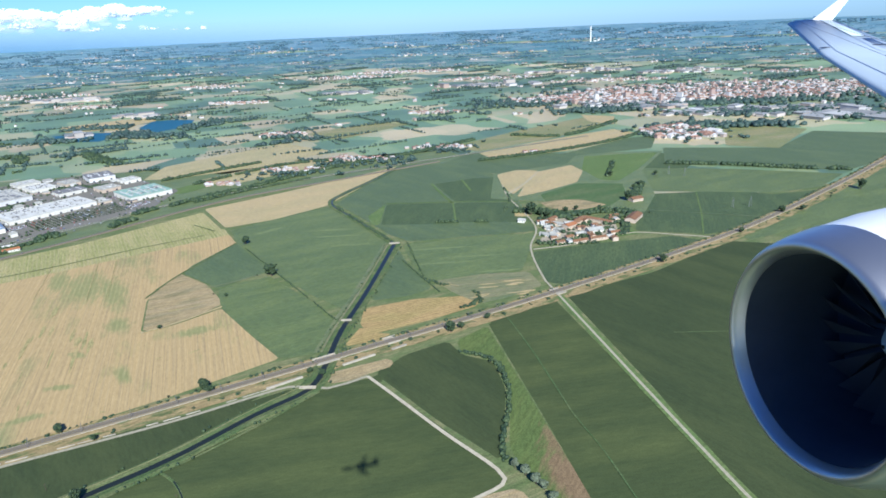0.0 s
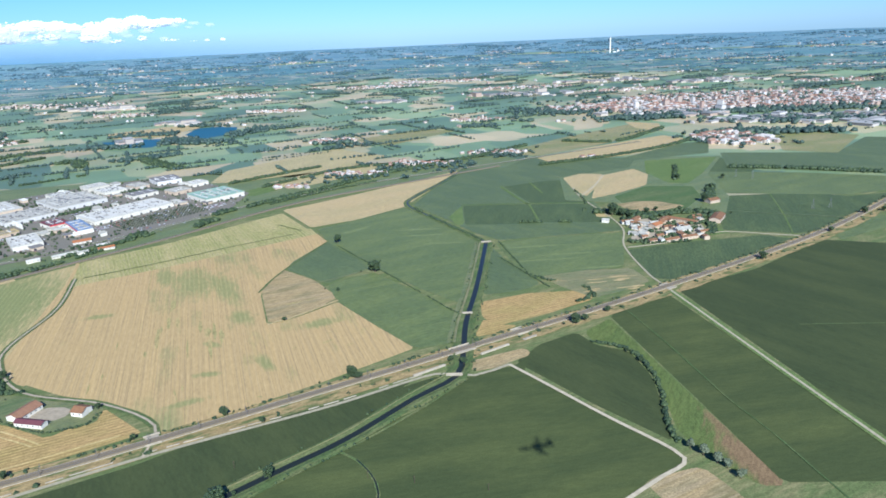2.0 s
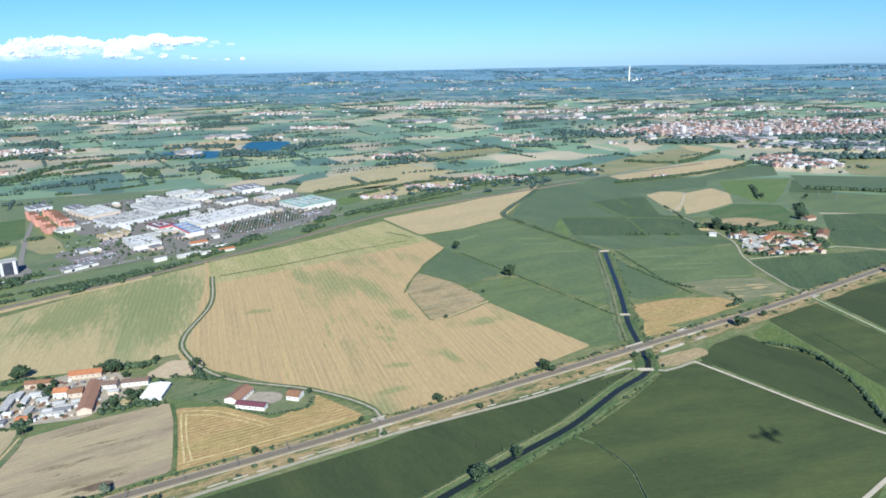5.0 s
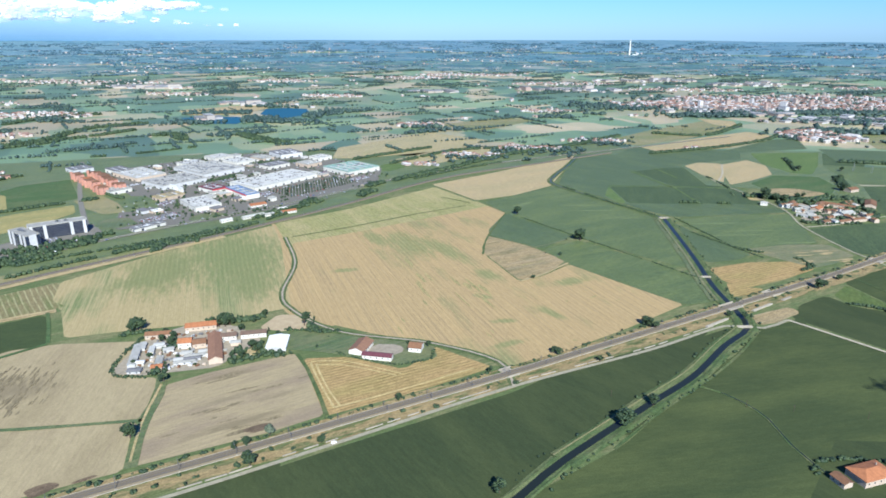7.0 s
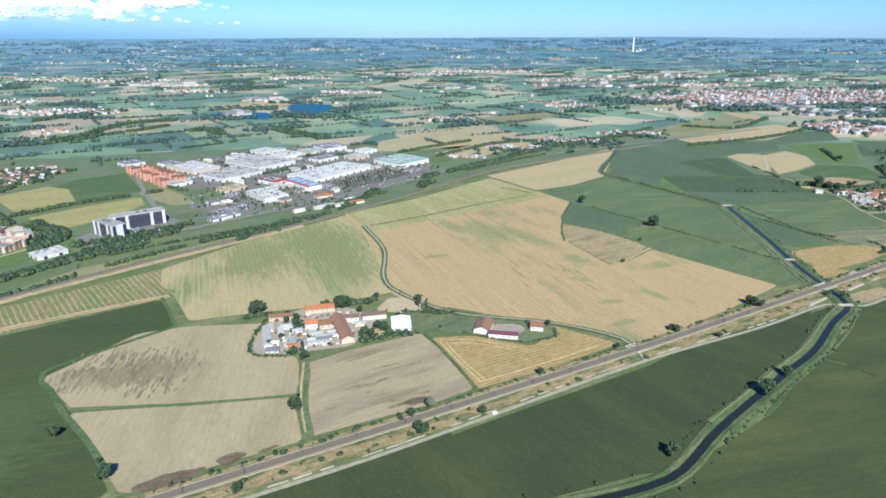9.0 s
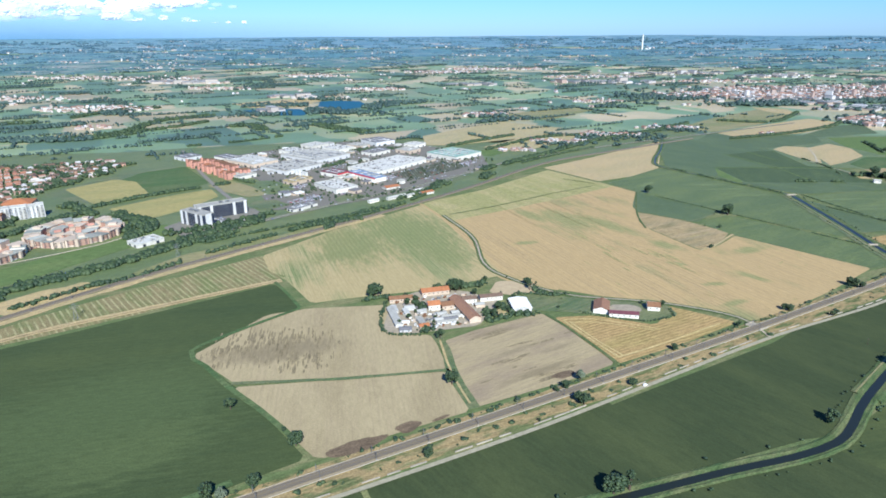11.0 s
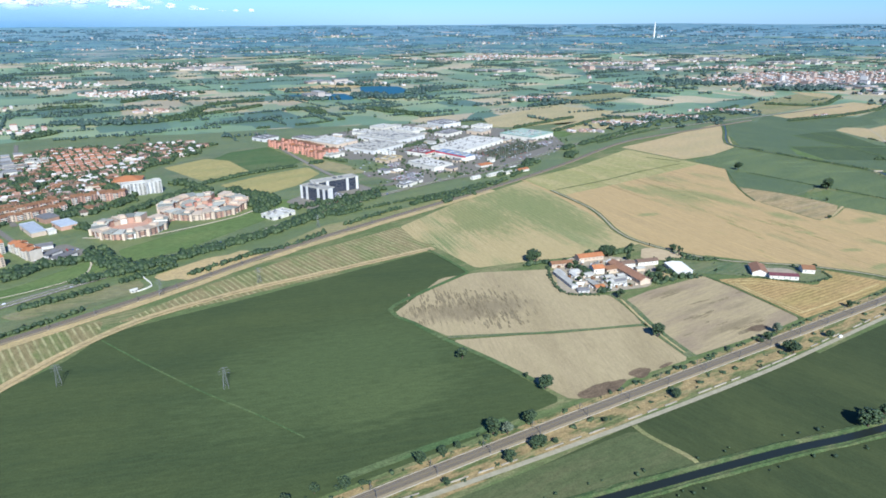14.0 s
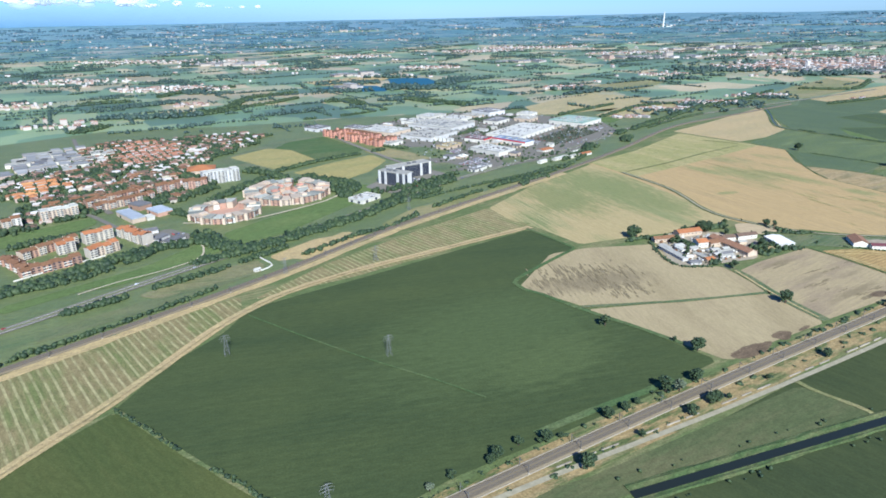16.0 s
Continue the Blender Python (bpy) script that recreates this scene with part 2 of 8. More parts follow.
GREYLANE = plain_mat("grey_chippings", (0.37, 0.335, 0.215), (0.285, 0.255, 0.16), 0.95, 0.5)
GRAVEL = plain_mat("pale_gravel", (0.47, 0.41, 0.275), (0.36, 0.31, 0.205), 0.95, 0.5)
BALLAST = plain_mat("brown_ballast", (0.182, 0.148, 0.090), (0.140, 0.114, 0.070), 0.95, 2.5, bump=0.5)
STEEL = plain_mat("rail_steel", (0.30, 0.27, 0.25), rough=0.4, metal=0.8)
GALV = plain_mat("galvanised_steel", (0.22, 0.225, 0.215), rough=0.6, metal=0.3)
CONCRETE = plain_mat("concrete", (0.36, 0.315, 0.23), (0.27, 0.235, 0.17), 0.9, 0.7)
DIRTGRASS = field_mat("trackside_scrub", (0.265, 0.195, 0.085), (0.085, 0.110, 0.036), (0.30, 0.24, 0.12), 34, 1.5, 9, 0.4, (0.49, 0.57))
BANK = field_mat("bank_grass", (0.065, 0.100, 0.034), (0.125, 0.135, 0.055), (0.09, 0.115, 0.042), 50, 1.5, 12, 0.4)
MAST = plain_mat("weathered_steel", (0.13, 0.13, 0.125), rough=0.7, metal=0.2)
BARK = plain_mat("bark", (0.09, 0.065, 0.045), rough=0.95, scale=4)
LEAF = island_mat("leaves", ((0.0, (0.018, 0.035, 0.015)), (0.5, (0.030, 0.052, 0.019)), (1.0, (0.055, 0.080, 0.028))), 0.65, 0.35)
LEAF_GREY = island_mat("willow_leaves", ((0.0, (0.075, 0.095, 0.055)), (1.0, (0.15, 0.175, 0.11))))
# extra blue in these leaf tones stands in for haze
WOOD = island_mat("woodland", ((0.0, (0.019, 0.040, 0.032)), (0.6, (0.030, 0.058, 0.042)), (1.0, (0.052, 0.085, 0.053))), 0.65, 0.5, scale=0.5)
WHITEWALL = plain_mat("white_render", (0.62, 0.59, 0.49), (0.50, 0.47, 0.38), 0.9, 0.5)
CREAM = plain_mat("cream_render", (0.50, 0.40, 0.29), (0.43, 0.34, 0.24), 0.9, 0.5)
PINK = plain_mat("salmon_render", (0.42, 0.26, 0.18), (0.36, 0.21, 0.14), 0.9, 0.5)
ORANGE = plain_mat("orange_render", (0.50, 0.255, 0.175), (0.40, 0.20, 0.135), 0.9, 0.5)
BRICK = plain_mat("brown_brick", (0.33, 0.205, 0.14), (0.25, 0.155, 0.105), 0.9, 0.6)
GREYWALL = plain_mat("grey_panel", (0.52, 0.51, 0.46), (0.44, 0.43, 0.39), 0.8, 0.4)
TILE = plain_mat("terracotta_tiles", (0.37, 0.15, 0.06), (0.26, 0.105, 0.042), 0.9, 0.9, bump=0.5)
TILE2 = plain_mat("weathered_tiles", (0.21, 0.105, 0.05), (0.14, 0.075, 0.038), 0.9, 0.9, bump=0.5)
TILE_WARM = plain_mat("weathered_terracotta", (0.275, 0.150, 0.085), (0.20, 0.105, 0.06), 0.9, 0.9, bump=0.5)
TILE3 = plain_mat("old_brown_tiles", (0.155, 0.100, 0.066), (0.105, 0.072, 0.050), 0.9, 0.9, bump=0.5)
FLATWALL = plain_mat("beige_render", (0.45, 0.405, 0.32), (0.37, 0.33, 0.26), 0.9, 0.5)
MAROON = plain_mat("maroon_roof", (0.13, 0.045, 0.05), (0.10, 0.035, 0.04), 0.7, 0.9)
ROOFGREY = plain_mat("fibre_cement_roof", (0.37, 0.355, 0.295), (0.27, 0.26, 0.215), 0.85, 0.35)
ROOFPALE = plain_mat("pale_membrane_roof", (0.49, 0.475, 0.40), (0.38, 0.365, 0.305), 0.8, 0.25)
ROOFDARK = plain_mat("dark_bitumen_roof", (0.165, 0.16, 0.15), (0.12, 0.118, 0.112), 0.8, 0.4)
ROOFGREEN = plain_mat("green_metal_roof", (0.24, 0.34, 0.255), (0.20, 0.29, 0.22), 0.6, 0.3)
ROOFSKY = plain_mat("pale_blue_roof", (0.37, 0.40, 0.41), (0.29, 0.32, 0.335), 0.7, 0.3)
ROOFBLUE = plain_mat("blue_metal_roof", (0.15, 0.21, 0.29), (0.12, 0.17, 0.24), 0.5, 0.3)
WHITEROOF = plain_mat("white_sheet_roof", (0.72, 0.70, 0.61), (0.62, 0.60, 0.52), 0.6, 0.3)
RED = plain_mat("red_fascia", (0.55, 0.05, 0.06), rough=0.5)
GLASS = plain_mat("dark_glazing", (0.03, 0.04, 0.06), (0.025, 0.03, 0.045), 0.12, 0.3, spec=0.8)
WATER, _n, _l, _b = nodes_of("canal_water", 0.3, 0.14)
_b.inputs["Base Color"].default_value = (0.016, 0.021, 0.017, 1)
_bp = _n.new("ShaderNodeBump")
_bp.inputs["Strength"].default_value, _bp.inputs["Distance"].default_value = 0.12, 0.05
_l.new(noise_tex(_n, _l, coords(_n, _l), 1.5, 3), _bp.inputs["Height"])
_l.new(_bp.outputs[0], _b.inputs["Normal"])
# sky reflection put into the blue base colour; the gloss is low
LAKE, _n, _l, _b = nodes_of("lake_water", 0.5, 0.1)
_b.inputs["Base Color"].default_value = (0.024, 0.092, 0.128, 1)

# ---- ground ----
CX, CY, RIM = -240.0, -50.0, 4650.0


def zg(x, y):
    """The plain lies level and lifts a little towards the far rim."""
    return 91 * max(0.0, (math.hypot(x - CX, y - CY) - 1500) / 3150) ** 2


def mesh_of(name, verts, faces, mats, parent=None, smooth=False, index=None):
    me = bpy.data.meshes.new(name)
    me.from_pydata(verts, [], faces)
    for m in mats if isinstance(mats, (list, tuple)) else [mats]:
        me.materials.append(m)
    if index:
        me.polygons.foreach_set("material_index", index)
    if smooth:
        me.polygons.foreach_set("use_smooth", [True] * len(faces))
    me.update()
    ob = new(name, me)
    ob.parent = parent
    return ob


def part(name, bm, material, parent, label=""):
    me = bpy.data.meshes.new(name)
    bm.to_mesh(me)
    bm.free()
    me.materials.append(material)
    ob = new(name, me)
    ob.parent = parent
    return tagged(ob, label)


def ground_mat():
    m, n, l, b = nodes_of("farmland", 0.54, 0.55)
    vec = coords(n, l, 33)
    warp = n.new("ShaderNodeTexNoise")
    warp.inputs["Scale"].default_value, warp.inputs["Detail"].default_value = 0.006, 2
    l.new(vec, warp.inputs["Vector"])
    mixv = n.new("ShaderNodeVectorMath")
    mixv.operation = "MULTIPLY_ADD"
    l.new(warp.outputs["Color"], mixv.inputs[0])
    mixv.inputs[1].default_value = (38, 38, 0)
    l.new(vec, mixv.inputs[2])
    vo = n.new("ShaderNodeTexVoronoi")
    vo.distance, vo.inputs["Scale"].default_value, vo.inputs["Randomness"].default_value = "CHEBYCHEV", 1 / 85, 0.85
    l.new(mixv.outputs[0], vo.inputs["Vector"])
    sep = n.new("ShaderNodeSeparateColor")
    l.new(vo.outputs["Color"], sep.inputs[0])
    # tones lifted and cooled to carry the haze over the plain
    col = ramp_of(n, l, sep.outputs[0], ((0.0, (0.086, 0.134, 0.070)), (0.22, (0.124, 0.188, 0.084)), (0.45, (0.170, 0.238, 0.100)), (0.66, (0.226, 0.266, 0.116)), (0.78, (0.320, 0.290, 0.145)), (0.92, (0.400, 0.328, 0.172))))
    broad = ramp_of(n, l, noise_tex(n, l, vec, 1 / 420, 4, 0.6), ((0.35, 0.72), (0.65, 1.2)))
    col = blend(n, l, 1.0, col, broad, "MULTIPLY")
    grain = ramp_of(n, l, noise_tex(n, l, vec, 0.5, 5, 0.7), ((0.3, 0.75), (0.7, 1.25)))
    col = blend(n, l, 1.0, col, grain, "MULTIPLY")
    l.new(col, b.inputs["Base Color"])
    return m


def make_ground():
    rings = [0, 300, 600, 900, 1200, 1500] + [1500 + 150 * k for k in range(1, 21)] + [RIM]
    seg, verts, faces = 96, [(CX, CY, 0)], []
    for r in rings[1:]:
        for k in range(seg):
            x, y = CX + r * math.cos(2 * math.pi * k / seg), CY + r * math.sin(2 * math.pi * k / seg)
            verts.append((x, y, zg(x, y)))
    for k in range(seg):
        faces.append((0, 1 + k, 1 + (k + 1) % seg))
    for j in range(len(rings) - 2):
        a, c = 1 + j * seg, 1 + (j + 1) * seg
        for k in range(seg):
            q = (k + 1) % seg
            faces.append((a + k, c + k, c + q, a + q))
    tagged(mesh_of("ground", verts, faces, ground_mat(), smooth=True), "wide green and tan patchwork farming plain", "ground", kind="structure")


make_ground()
LAYER = [0.02]


def grown(pts, by):
    """The outline moved outwards all round."""
    turn = sum(x0 * y1 - x1 * y0 for (x0, y0), (x1, y1) in zip(pts, pts[1:] + pts[:1]))
    out = []
    for i, (x, y) in enumerate(pts):
        (x0, y0), (x1, y1) = pts[i - 1], pts[(i + 1) % len(pts)]
        a, b = Vector((x - x0, y - y0)).normalized(), Vector((x1 - x, y1 - y)).normalized()
        n = Vector((a.y + b.y, -a.x - b.x)).normalized() * (by if turn > 0 else -by)
        out.append((x + n.x, y + n.y))
    return out


def field(name, material, pts, label="", grow=0.0):
    """A field: one sheet, its corners a little rounded, laid just over the last."""
    if name in ("crop_field", "stubble_field", "bare_field", "mown_field"):
        grow = 1.7 if pts[0][1] < 560 else 2.5
    pts = grown(pts, grow)
    LAYER[0] += 0.0016
    bm = bmesh.new()
    soft = []
    for i, (x, y) in enumerate(pts):
        (x0, y0), (x1, y1) = pts[i - 1], pts[(i + 1) % len(pts)]
        for (px, py) in ((x0, y0), (x1, y1)):
            d = math.hypot(px - x, py - y)
            k = min(0.3, 2.5 / max(d, 0.1))
            soft.append((x + (px - x) * k, y + (py - y) * k))
    bm.faces.new([bm.verts.new((x, y, zg(x, y) + LAYER[0])) for x, y in soft])
    bmesh.ops.triangulate(bm, faces=bm.faces[:])
    bm.normal_update()
    for f in bm.faces:
        if f.normal.z < 0:
            f.normal_flip()
    ob = part(name, bm, material, None)
    return tagged(ob, label or FIELD_LABELS[name], "field", kind="structure")


FIELD_LABELS = {"crop_field": "dark green maize field beside grass margins", "meadow": "bright green meadow between crop fields",
                "bare_field": "dry pale brown field of bare soil", "stubble_field": "tan field of mown wheat stubble",
                "fallow_patch": "patchy fallow ground with thin weeds", "mown_field": "mown hay field with pale straw rows"}
field("meadow", VERGE, [(-720, -140), (-690, 84), (-612, 190), (-549, 285), (-430, 428), (-356, 524), (-268, 652), (-165, 740), (-20, 800), (40, 700), (200, 620), (420, 700), (520, 500), (300, 100), (0, 40)], "rough yellow-green margins between the fields")
field("meadow", PARK, [(-1080, -120), (-790, -35), (-690, 92), (-549, 284), (-430, 426), (-268, 650), (-160, 740), (-20, 845), (-60, 900), (-330, 780), (-450, 810), (-690, 740), (-800, 690), (-960, 660), (-1080, 520)], "mown grass and parkland between roads and houses")
field("crop_field", MAIZE_HAZED2, [(-60, 800), (-12, 882), (60, 880), (112, 842), (120, 760), (60, 720)])
field("crop_field", MAIZE_MID, [(170, 850), (215, 854), (252, 800), (226, 752), (180, 760)])
field("stubble_field", STUB, [(-333, 290), (-353, 345), (-379, 415), (-400, 462), (-372, 446), (-338, 365), (-320, 300), (-300, 272), (-322, 280)])
field("stubble_field", STRAW, [(-397, 462), (-368, 406), (-217, 530), (-231, 552), (-380, 440)])
field("crop_field", GREEN2, [(-500, -20), (-482, 16), (-417, 47), (-373, 65), (-346, 77), (-304, 93), (-217, 132), (-207, 119), (-119, 126), (-60, 207), (-13, 186), (60, 188), (150, 190), (300, 100), (0, 20), (-300, -20)])
field("crop_field", GREEN, [(-69, 284), (-46, 297), (-29, 280), (-3, 253), (20, 228), (21, 221), (6, 213), (-13, 189), (-75, 187), (-103, 208), (-113, 219), (-95, 247), (-72, 278)])
field("crop_field", GREEN2, [(-42, 303), (-29, 322), (-9, 337), (-1, 322), (16, 315), (22, 289), (21, 253), (21, 237), (-6, 264)])
field("meadow", LUSH_S, [(-4, 339), (13, 358), (27, 311), (47, 243), (57, 210), (47, 209), (30, 231), (25, 245), (26, 284), (23, 305), (18, 322), (0, 327)])
field("crop_field", GREEN, [(15, 361), (55, 393), (74, 332), (98, 259), (111, 216), (57, 213), (41, 272)])
field("crop_field", GREEN2, [(65, 401), (128, 440), (197, 503), (228, 496), (275, 485), (391, 438), (210, 200), (136, 190), (114, 216), (97, 290)])
field("bare_field", FALLOW, [(6, 209), (22, 216), (28, 218), (35, 206), (42, 193), (15, 192)], "brown fallow corner beside a dirt track")
field("crop_field", GREEN2, [(-330, 92), (-297, 103), (-262, 118), (-225, 134), (-215, 140), (-260, 150), (-320, 118)])
field("crop_field", GREEN2, [(-317, 132), (-280, 158), (-202, 210), (-180, 230), (-97, 281), (-140, 221), (-173, 185), (-201, 153), (-217, 136), (-314, 112)])
field("crop_field", GREEN2, [(-417, 71), (-382, 95), (-376, 99), (-293, 154), (-290, 127), (-304, 103), (-346, 84), (-373, 59), (-415, 57)])
field("crop_field", GREEN, [(-202, 139), (-186, 152), (-159, 175), (-109, 236), (-37, 306), (-60, 211), (-119, 128), (-205, 117), (-217, 130)])
field("crop_field", GREEN2, [(-185, 217), (-130, 253), (-83, 286), (-76, 283), (-103, 254), (-120, 234), (-141, 206), (-158, 182)])
field("crop_field", MAIZE_DARK, [(-629, 72), (-624, 102), (-611, 131), (-608, 155), (-559, 194), (-469, 271), (-446, 240), (-482, 183), (-445, 151), (-408, 111), (-425, 99), (-440, 87), (-482, 59), (-509, 42), (-524, 29), (-558, 27), (-589, 48)])
field("crop_field", OLIVE, [(-669, -2), (-646, 37), (-629, 70), (-593, 47), (-562, 28), (-561, 1)])
field("bare_field", SOIL, [(-478, 183), (-458, 228), (-438, 237), (-398, 244), (-391, 218), (-387, 208), (-370, 209), (-361, 178), (-404, 167), (-450, 161)])
field("bare_field", SOIL, [(-449, 156), (-404, 164), (-361, 174), (-350, 145), (-376, 130), (-402, 112), (-424, 134)])
field("bare_field", SOIL2, [(-362, 203), (-346, 216), (-312, 238), (-294, 208), (-285, 187), (-305, 173), (-347, 148), (-355, 169)])
field("stubble_field", GOLD, [(-306, 233), (-286, 236), (-255, 226), (-248, 236), (-243, 251), (-214, 233), (-247, 210), (-283, 187)])
field("stubble_field", STUB, [(-366, 411), (-317, 449), (-265, 493), (-219, 534), (-204, 511), (-218, 456), (-224, 412), (-219, 392), (-197, 346), (-179, 357), (-160, 381), (-101, 318), (-142, 282), (-172, 258), (-198, 236), (-206, 236), (-225, 250), (-245, 259), (-274, 265), (-304, 276), (-324, 293), (-331, 312), (-341, 359)])
field("fallow_patch", FALLOW, [(-220, 401), (-219, 444), (-188, 422), (-162, 390), (-177, 363), (-196, 349)])
field("stubble_field", STUBG, [(-491, 321), (-457, 379), (-398, 456), (-379, 415), (-352, 343), (-333, 295), (-375, 270), (-415, 257), (-439, 247), (-463, 281), (-477, 290)])
field("mown_field", MOWN, [(-602, 180), (-583, 214), (-536, 273), (-493, 320), (-479, 290), (-466, 285), (-528, 229), (-571, 194), (-610, 167)])
field("mown_field", MOWN, [(-688, 43), (-684, 88), (-652, 136), (-619, 168), (-614, 154), (-628, 111), (-636, 79), (-650, 43), (-661, 6)])
field("stubble_field", STRAW, [(-379, 433), (-396, 463), (-344, 514), (-276, 606), (-231, 547), (-274, 506), (-331, 460)])
field("stubble_field", TAN, [(-277, 619), (-228, 666), (-111, 797), (-128, 730), (-157, 624), (-195, 581), (-230, 558)])
field("crop_field", MAIZE_HAZED, [(-221, 549), (-190, 581), (-153, 620), (-113, 569), (-69, 509), (-73, 449), (-79, 382), (-102, 402), (-138, 438), (-189, 492)])
field("crop_field", MAIZE_HAZED2, [(-216, 460), (-203, 511), (-153, 449), (-177, 417), (-215, 445)])
field("crop_field", MAIZE_HAZED, [(-174, 412), (-148, 436), (-109, 397), (-76, 361), (-79, 325), (-99, 319), (-125, 346), (-159, 383)])
field("crop_field", MAIZE_HAZED2, [(-143, 631), (-127, 715), (-106, 807), (-29, 815), (18, 726), (32, 651), (44, 574), (49, 537), (-6, 525), (-54, 514), (-72, 531), (-102, 575)])
field("crop_field", MAIZE_MID, [(-91, 624), (-29, 625), (-22, 560), (-85, 560)], "dark green maize plot between bright grass strips")
field("crop_field", MAIZE_MID, [(-51, 704), (-23, 632), (33, 633), (14, 730), (-10, 726), (-20, 720)], "dark green maize plot between bright grass strips")
field("crop_field", MAIZE_MID, [(-24, 625), (33, 623), (37, 563), (-17, 564)], "dark green maize plot between bright grass strips")
field("meadow", LUSH, [(-104, 585), (-94, 626), (-88, 559), (-94, 556)])
field("crop_field", MAIZE_HAZED, [(-57, 502), (-1, 521), (48, 528), (39, 475), (35, 449), (-21, 427), (-36, 436)])
field("crop_field", MAIZE_HAZED2, [(-60, 490), (-50, 459), (-27, 414), (-40, 403), (-63, 395), (-64, 437)])
field("stubble_field", GOLD, [(-64, 381), (-34, 395), (5, 401), (5, 387), (-24, 366), (-54, 348), (-62, 360)])
field("fallow_patch", FALLOW2, [(-25, 427), (7, 439), (41, 443), (49, 418), (26, 399), (8, 389), (-11, 407)])
field("stubble_field", GOLD, [(-66, 333), (-62, 355), (-56, 347), (-43, 347), (-52, 339)])
field("crop_field", MAIZE_MID, [(47, 483), (94, 500), (160, 517), (176, 506), (107, 454), (66, 421), (54, 424), (48, 449)])
field("crop_field", MAIZE_MID, [(161, 645), (250, 654), (281, 636), (340, 654), (282, 603), (221, 538), (185, 524), (134, 534), (145, 587)])
field("crop_field", MAIZE_HAZED, [(185, 761), (280, 746), (379, 715), (335, 666), (285, 647), (175, 659), (170, 702)])
field("crop_field", MAIZE_HAZED2, [(234, 877), (306, 868), (372, 859), (463, 973), (545, 945), (496, 815), (394, 734), (341, 746), (215, 783)])
field("meadow", DRYG, [(351, 1012), (400, 1036), (463, 993), (372, 859), (314, 883)])
field("crop_field", MAIZE_HAZED, [(213, 524), (274, 580), (393, 708), (510, 841), (603, 714), (443, 505), (328, 534), (266, 540), (214, 506)])
field("meadow", PARK, [(10, 640), (60, 628), (100, 582), (150, 585), (172, 645), (180, 750), (228, 858), (120, 858), (100, 795), (55, 772), (12, 750)], "green pasture round a hamlet")
field("stubble_field", TAN, [(18, 743), (39, 764), (61, 759), (47, 700), (33, 658), (25, 684)])
field("stubble_field", TAN, [(65, 753), (103, 785), (112, 754), (100, 703), (63, 667), (38, 647), (50, 700)])
field("meadow", LUSH, [(126, 836), (174, 844), (220, 850), (177, 757), (147, 705), (127, 711), (114, 763)])
field("meadow", LUSH2, [(60, 652), (101, 696), (148, 692), (145, 646), (122, 607), (90, 590), (69, 596)])
field("stubble_field", TAN, [(-7, 871), (71, 942), (193, 1034), (223, 989), (105, 875), (8, 842)])
field("meadow", DRYG, [(-57, 916), (32, 1030), (171, 1175), (190, 1074), (80, 958), (-8, 885)])
field("stubble_field", TAN, [(163, 1196), (214, 1168), (201, 1084), (169, 1120)])
field("crop_field", MAIZE_HAZED2, [(8, 822), (104, 856), (200, 954), (243, 971), (216, 880), (116, 844), (49, 775)])
field("stubble_field", STALE, [(-429, 831), (-318, 983), (-226, 916), (-272, 832), (-384, 760), (-419, 756)])
field("stubble_field", STALE, [(-344, 744), (-273, 845), (-210, 858), (-210, 822), (-299, 719)])
field("meadow", LUSH, [(-345, 726), (-313, 719), (-335, 683), (-363, 691)])
field("stubble_field", DRYG, [(-307, 1070), (-209, 1183), (-145, 1144), (-237, 1006)])
field("stubble_field", HAY, [(-662, 432), (-635, 472), (-605, 505), (-588, 480), (-597, 436), (-616, 400)])
field("meadow", GRASS, [(-753, 477), (-744, 512), (-725, 576), (-689, 612), (-621, 532), (-656, 500), (-688, 446)])
field("meadow", LUSH2, [(-715, 518), (-708, 576), (-676, 609), (-616, 531), (-638, 493), (-671, 458)], "green plot between orange flats and a hedge")
field("stubble_field", HAY, [(-743, 498), (-720, 541), (-694, 532), (-657, 486), (-685, 448)], "mown tan plot beside a hedge")
field("stubble_field", DRYG, [(-563, 284), (-545, 321), (-497, 362), (-460, 403), (-467, 387), (-520, 328), (-552, 276)])
field("stubble_field", TAN, [(-614, 225), (-585, 269), (-570, 261), (-596, 221)])
field("meadow", LUSH, [(-664, 266), (-643, 301), (-607, 359), (-590, 336), (-625, 265), (-647, 244)])
field("meadow", LUSH, [(-727, 147), (-688, 195), (-657, 225), (-670, 249), (-688, 207), (-733, 156)])
field("meadow", GRASS, [(-697, 128), (-666, 163), (-629, 212), (-617, 204), (-650, 160), (-692, 120)])
field("stubble_field", TAN, [(-620, 225), (-601, 254), (-574, 270), (-576, 260), (-596, 234), (-612, 219)])

field("meadow", PLOT, [(-485, 34), (-467, 42), (-413, 75), (-384, 92.5), (-380, 90), (-374, 83.5), (-368, 77.5), (-366, 74), (-388, 63), (-428, 47), (-466, 31), (-482, 20), (-492, 18)], "rough green grassland between railway and canal")
field("meadow", LUSH, [(-605, 381), (-593, 390), (-571, 372), (-585, 351)], "bright green lawn below an office building")


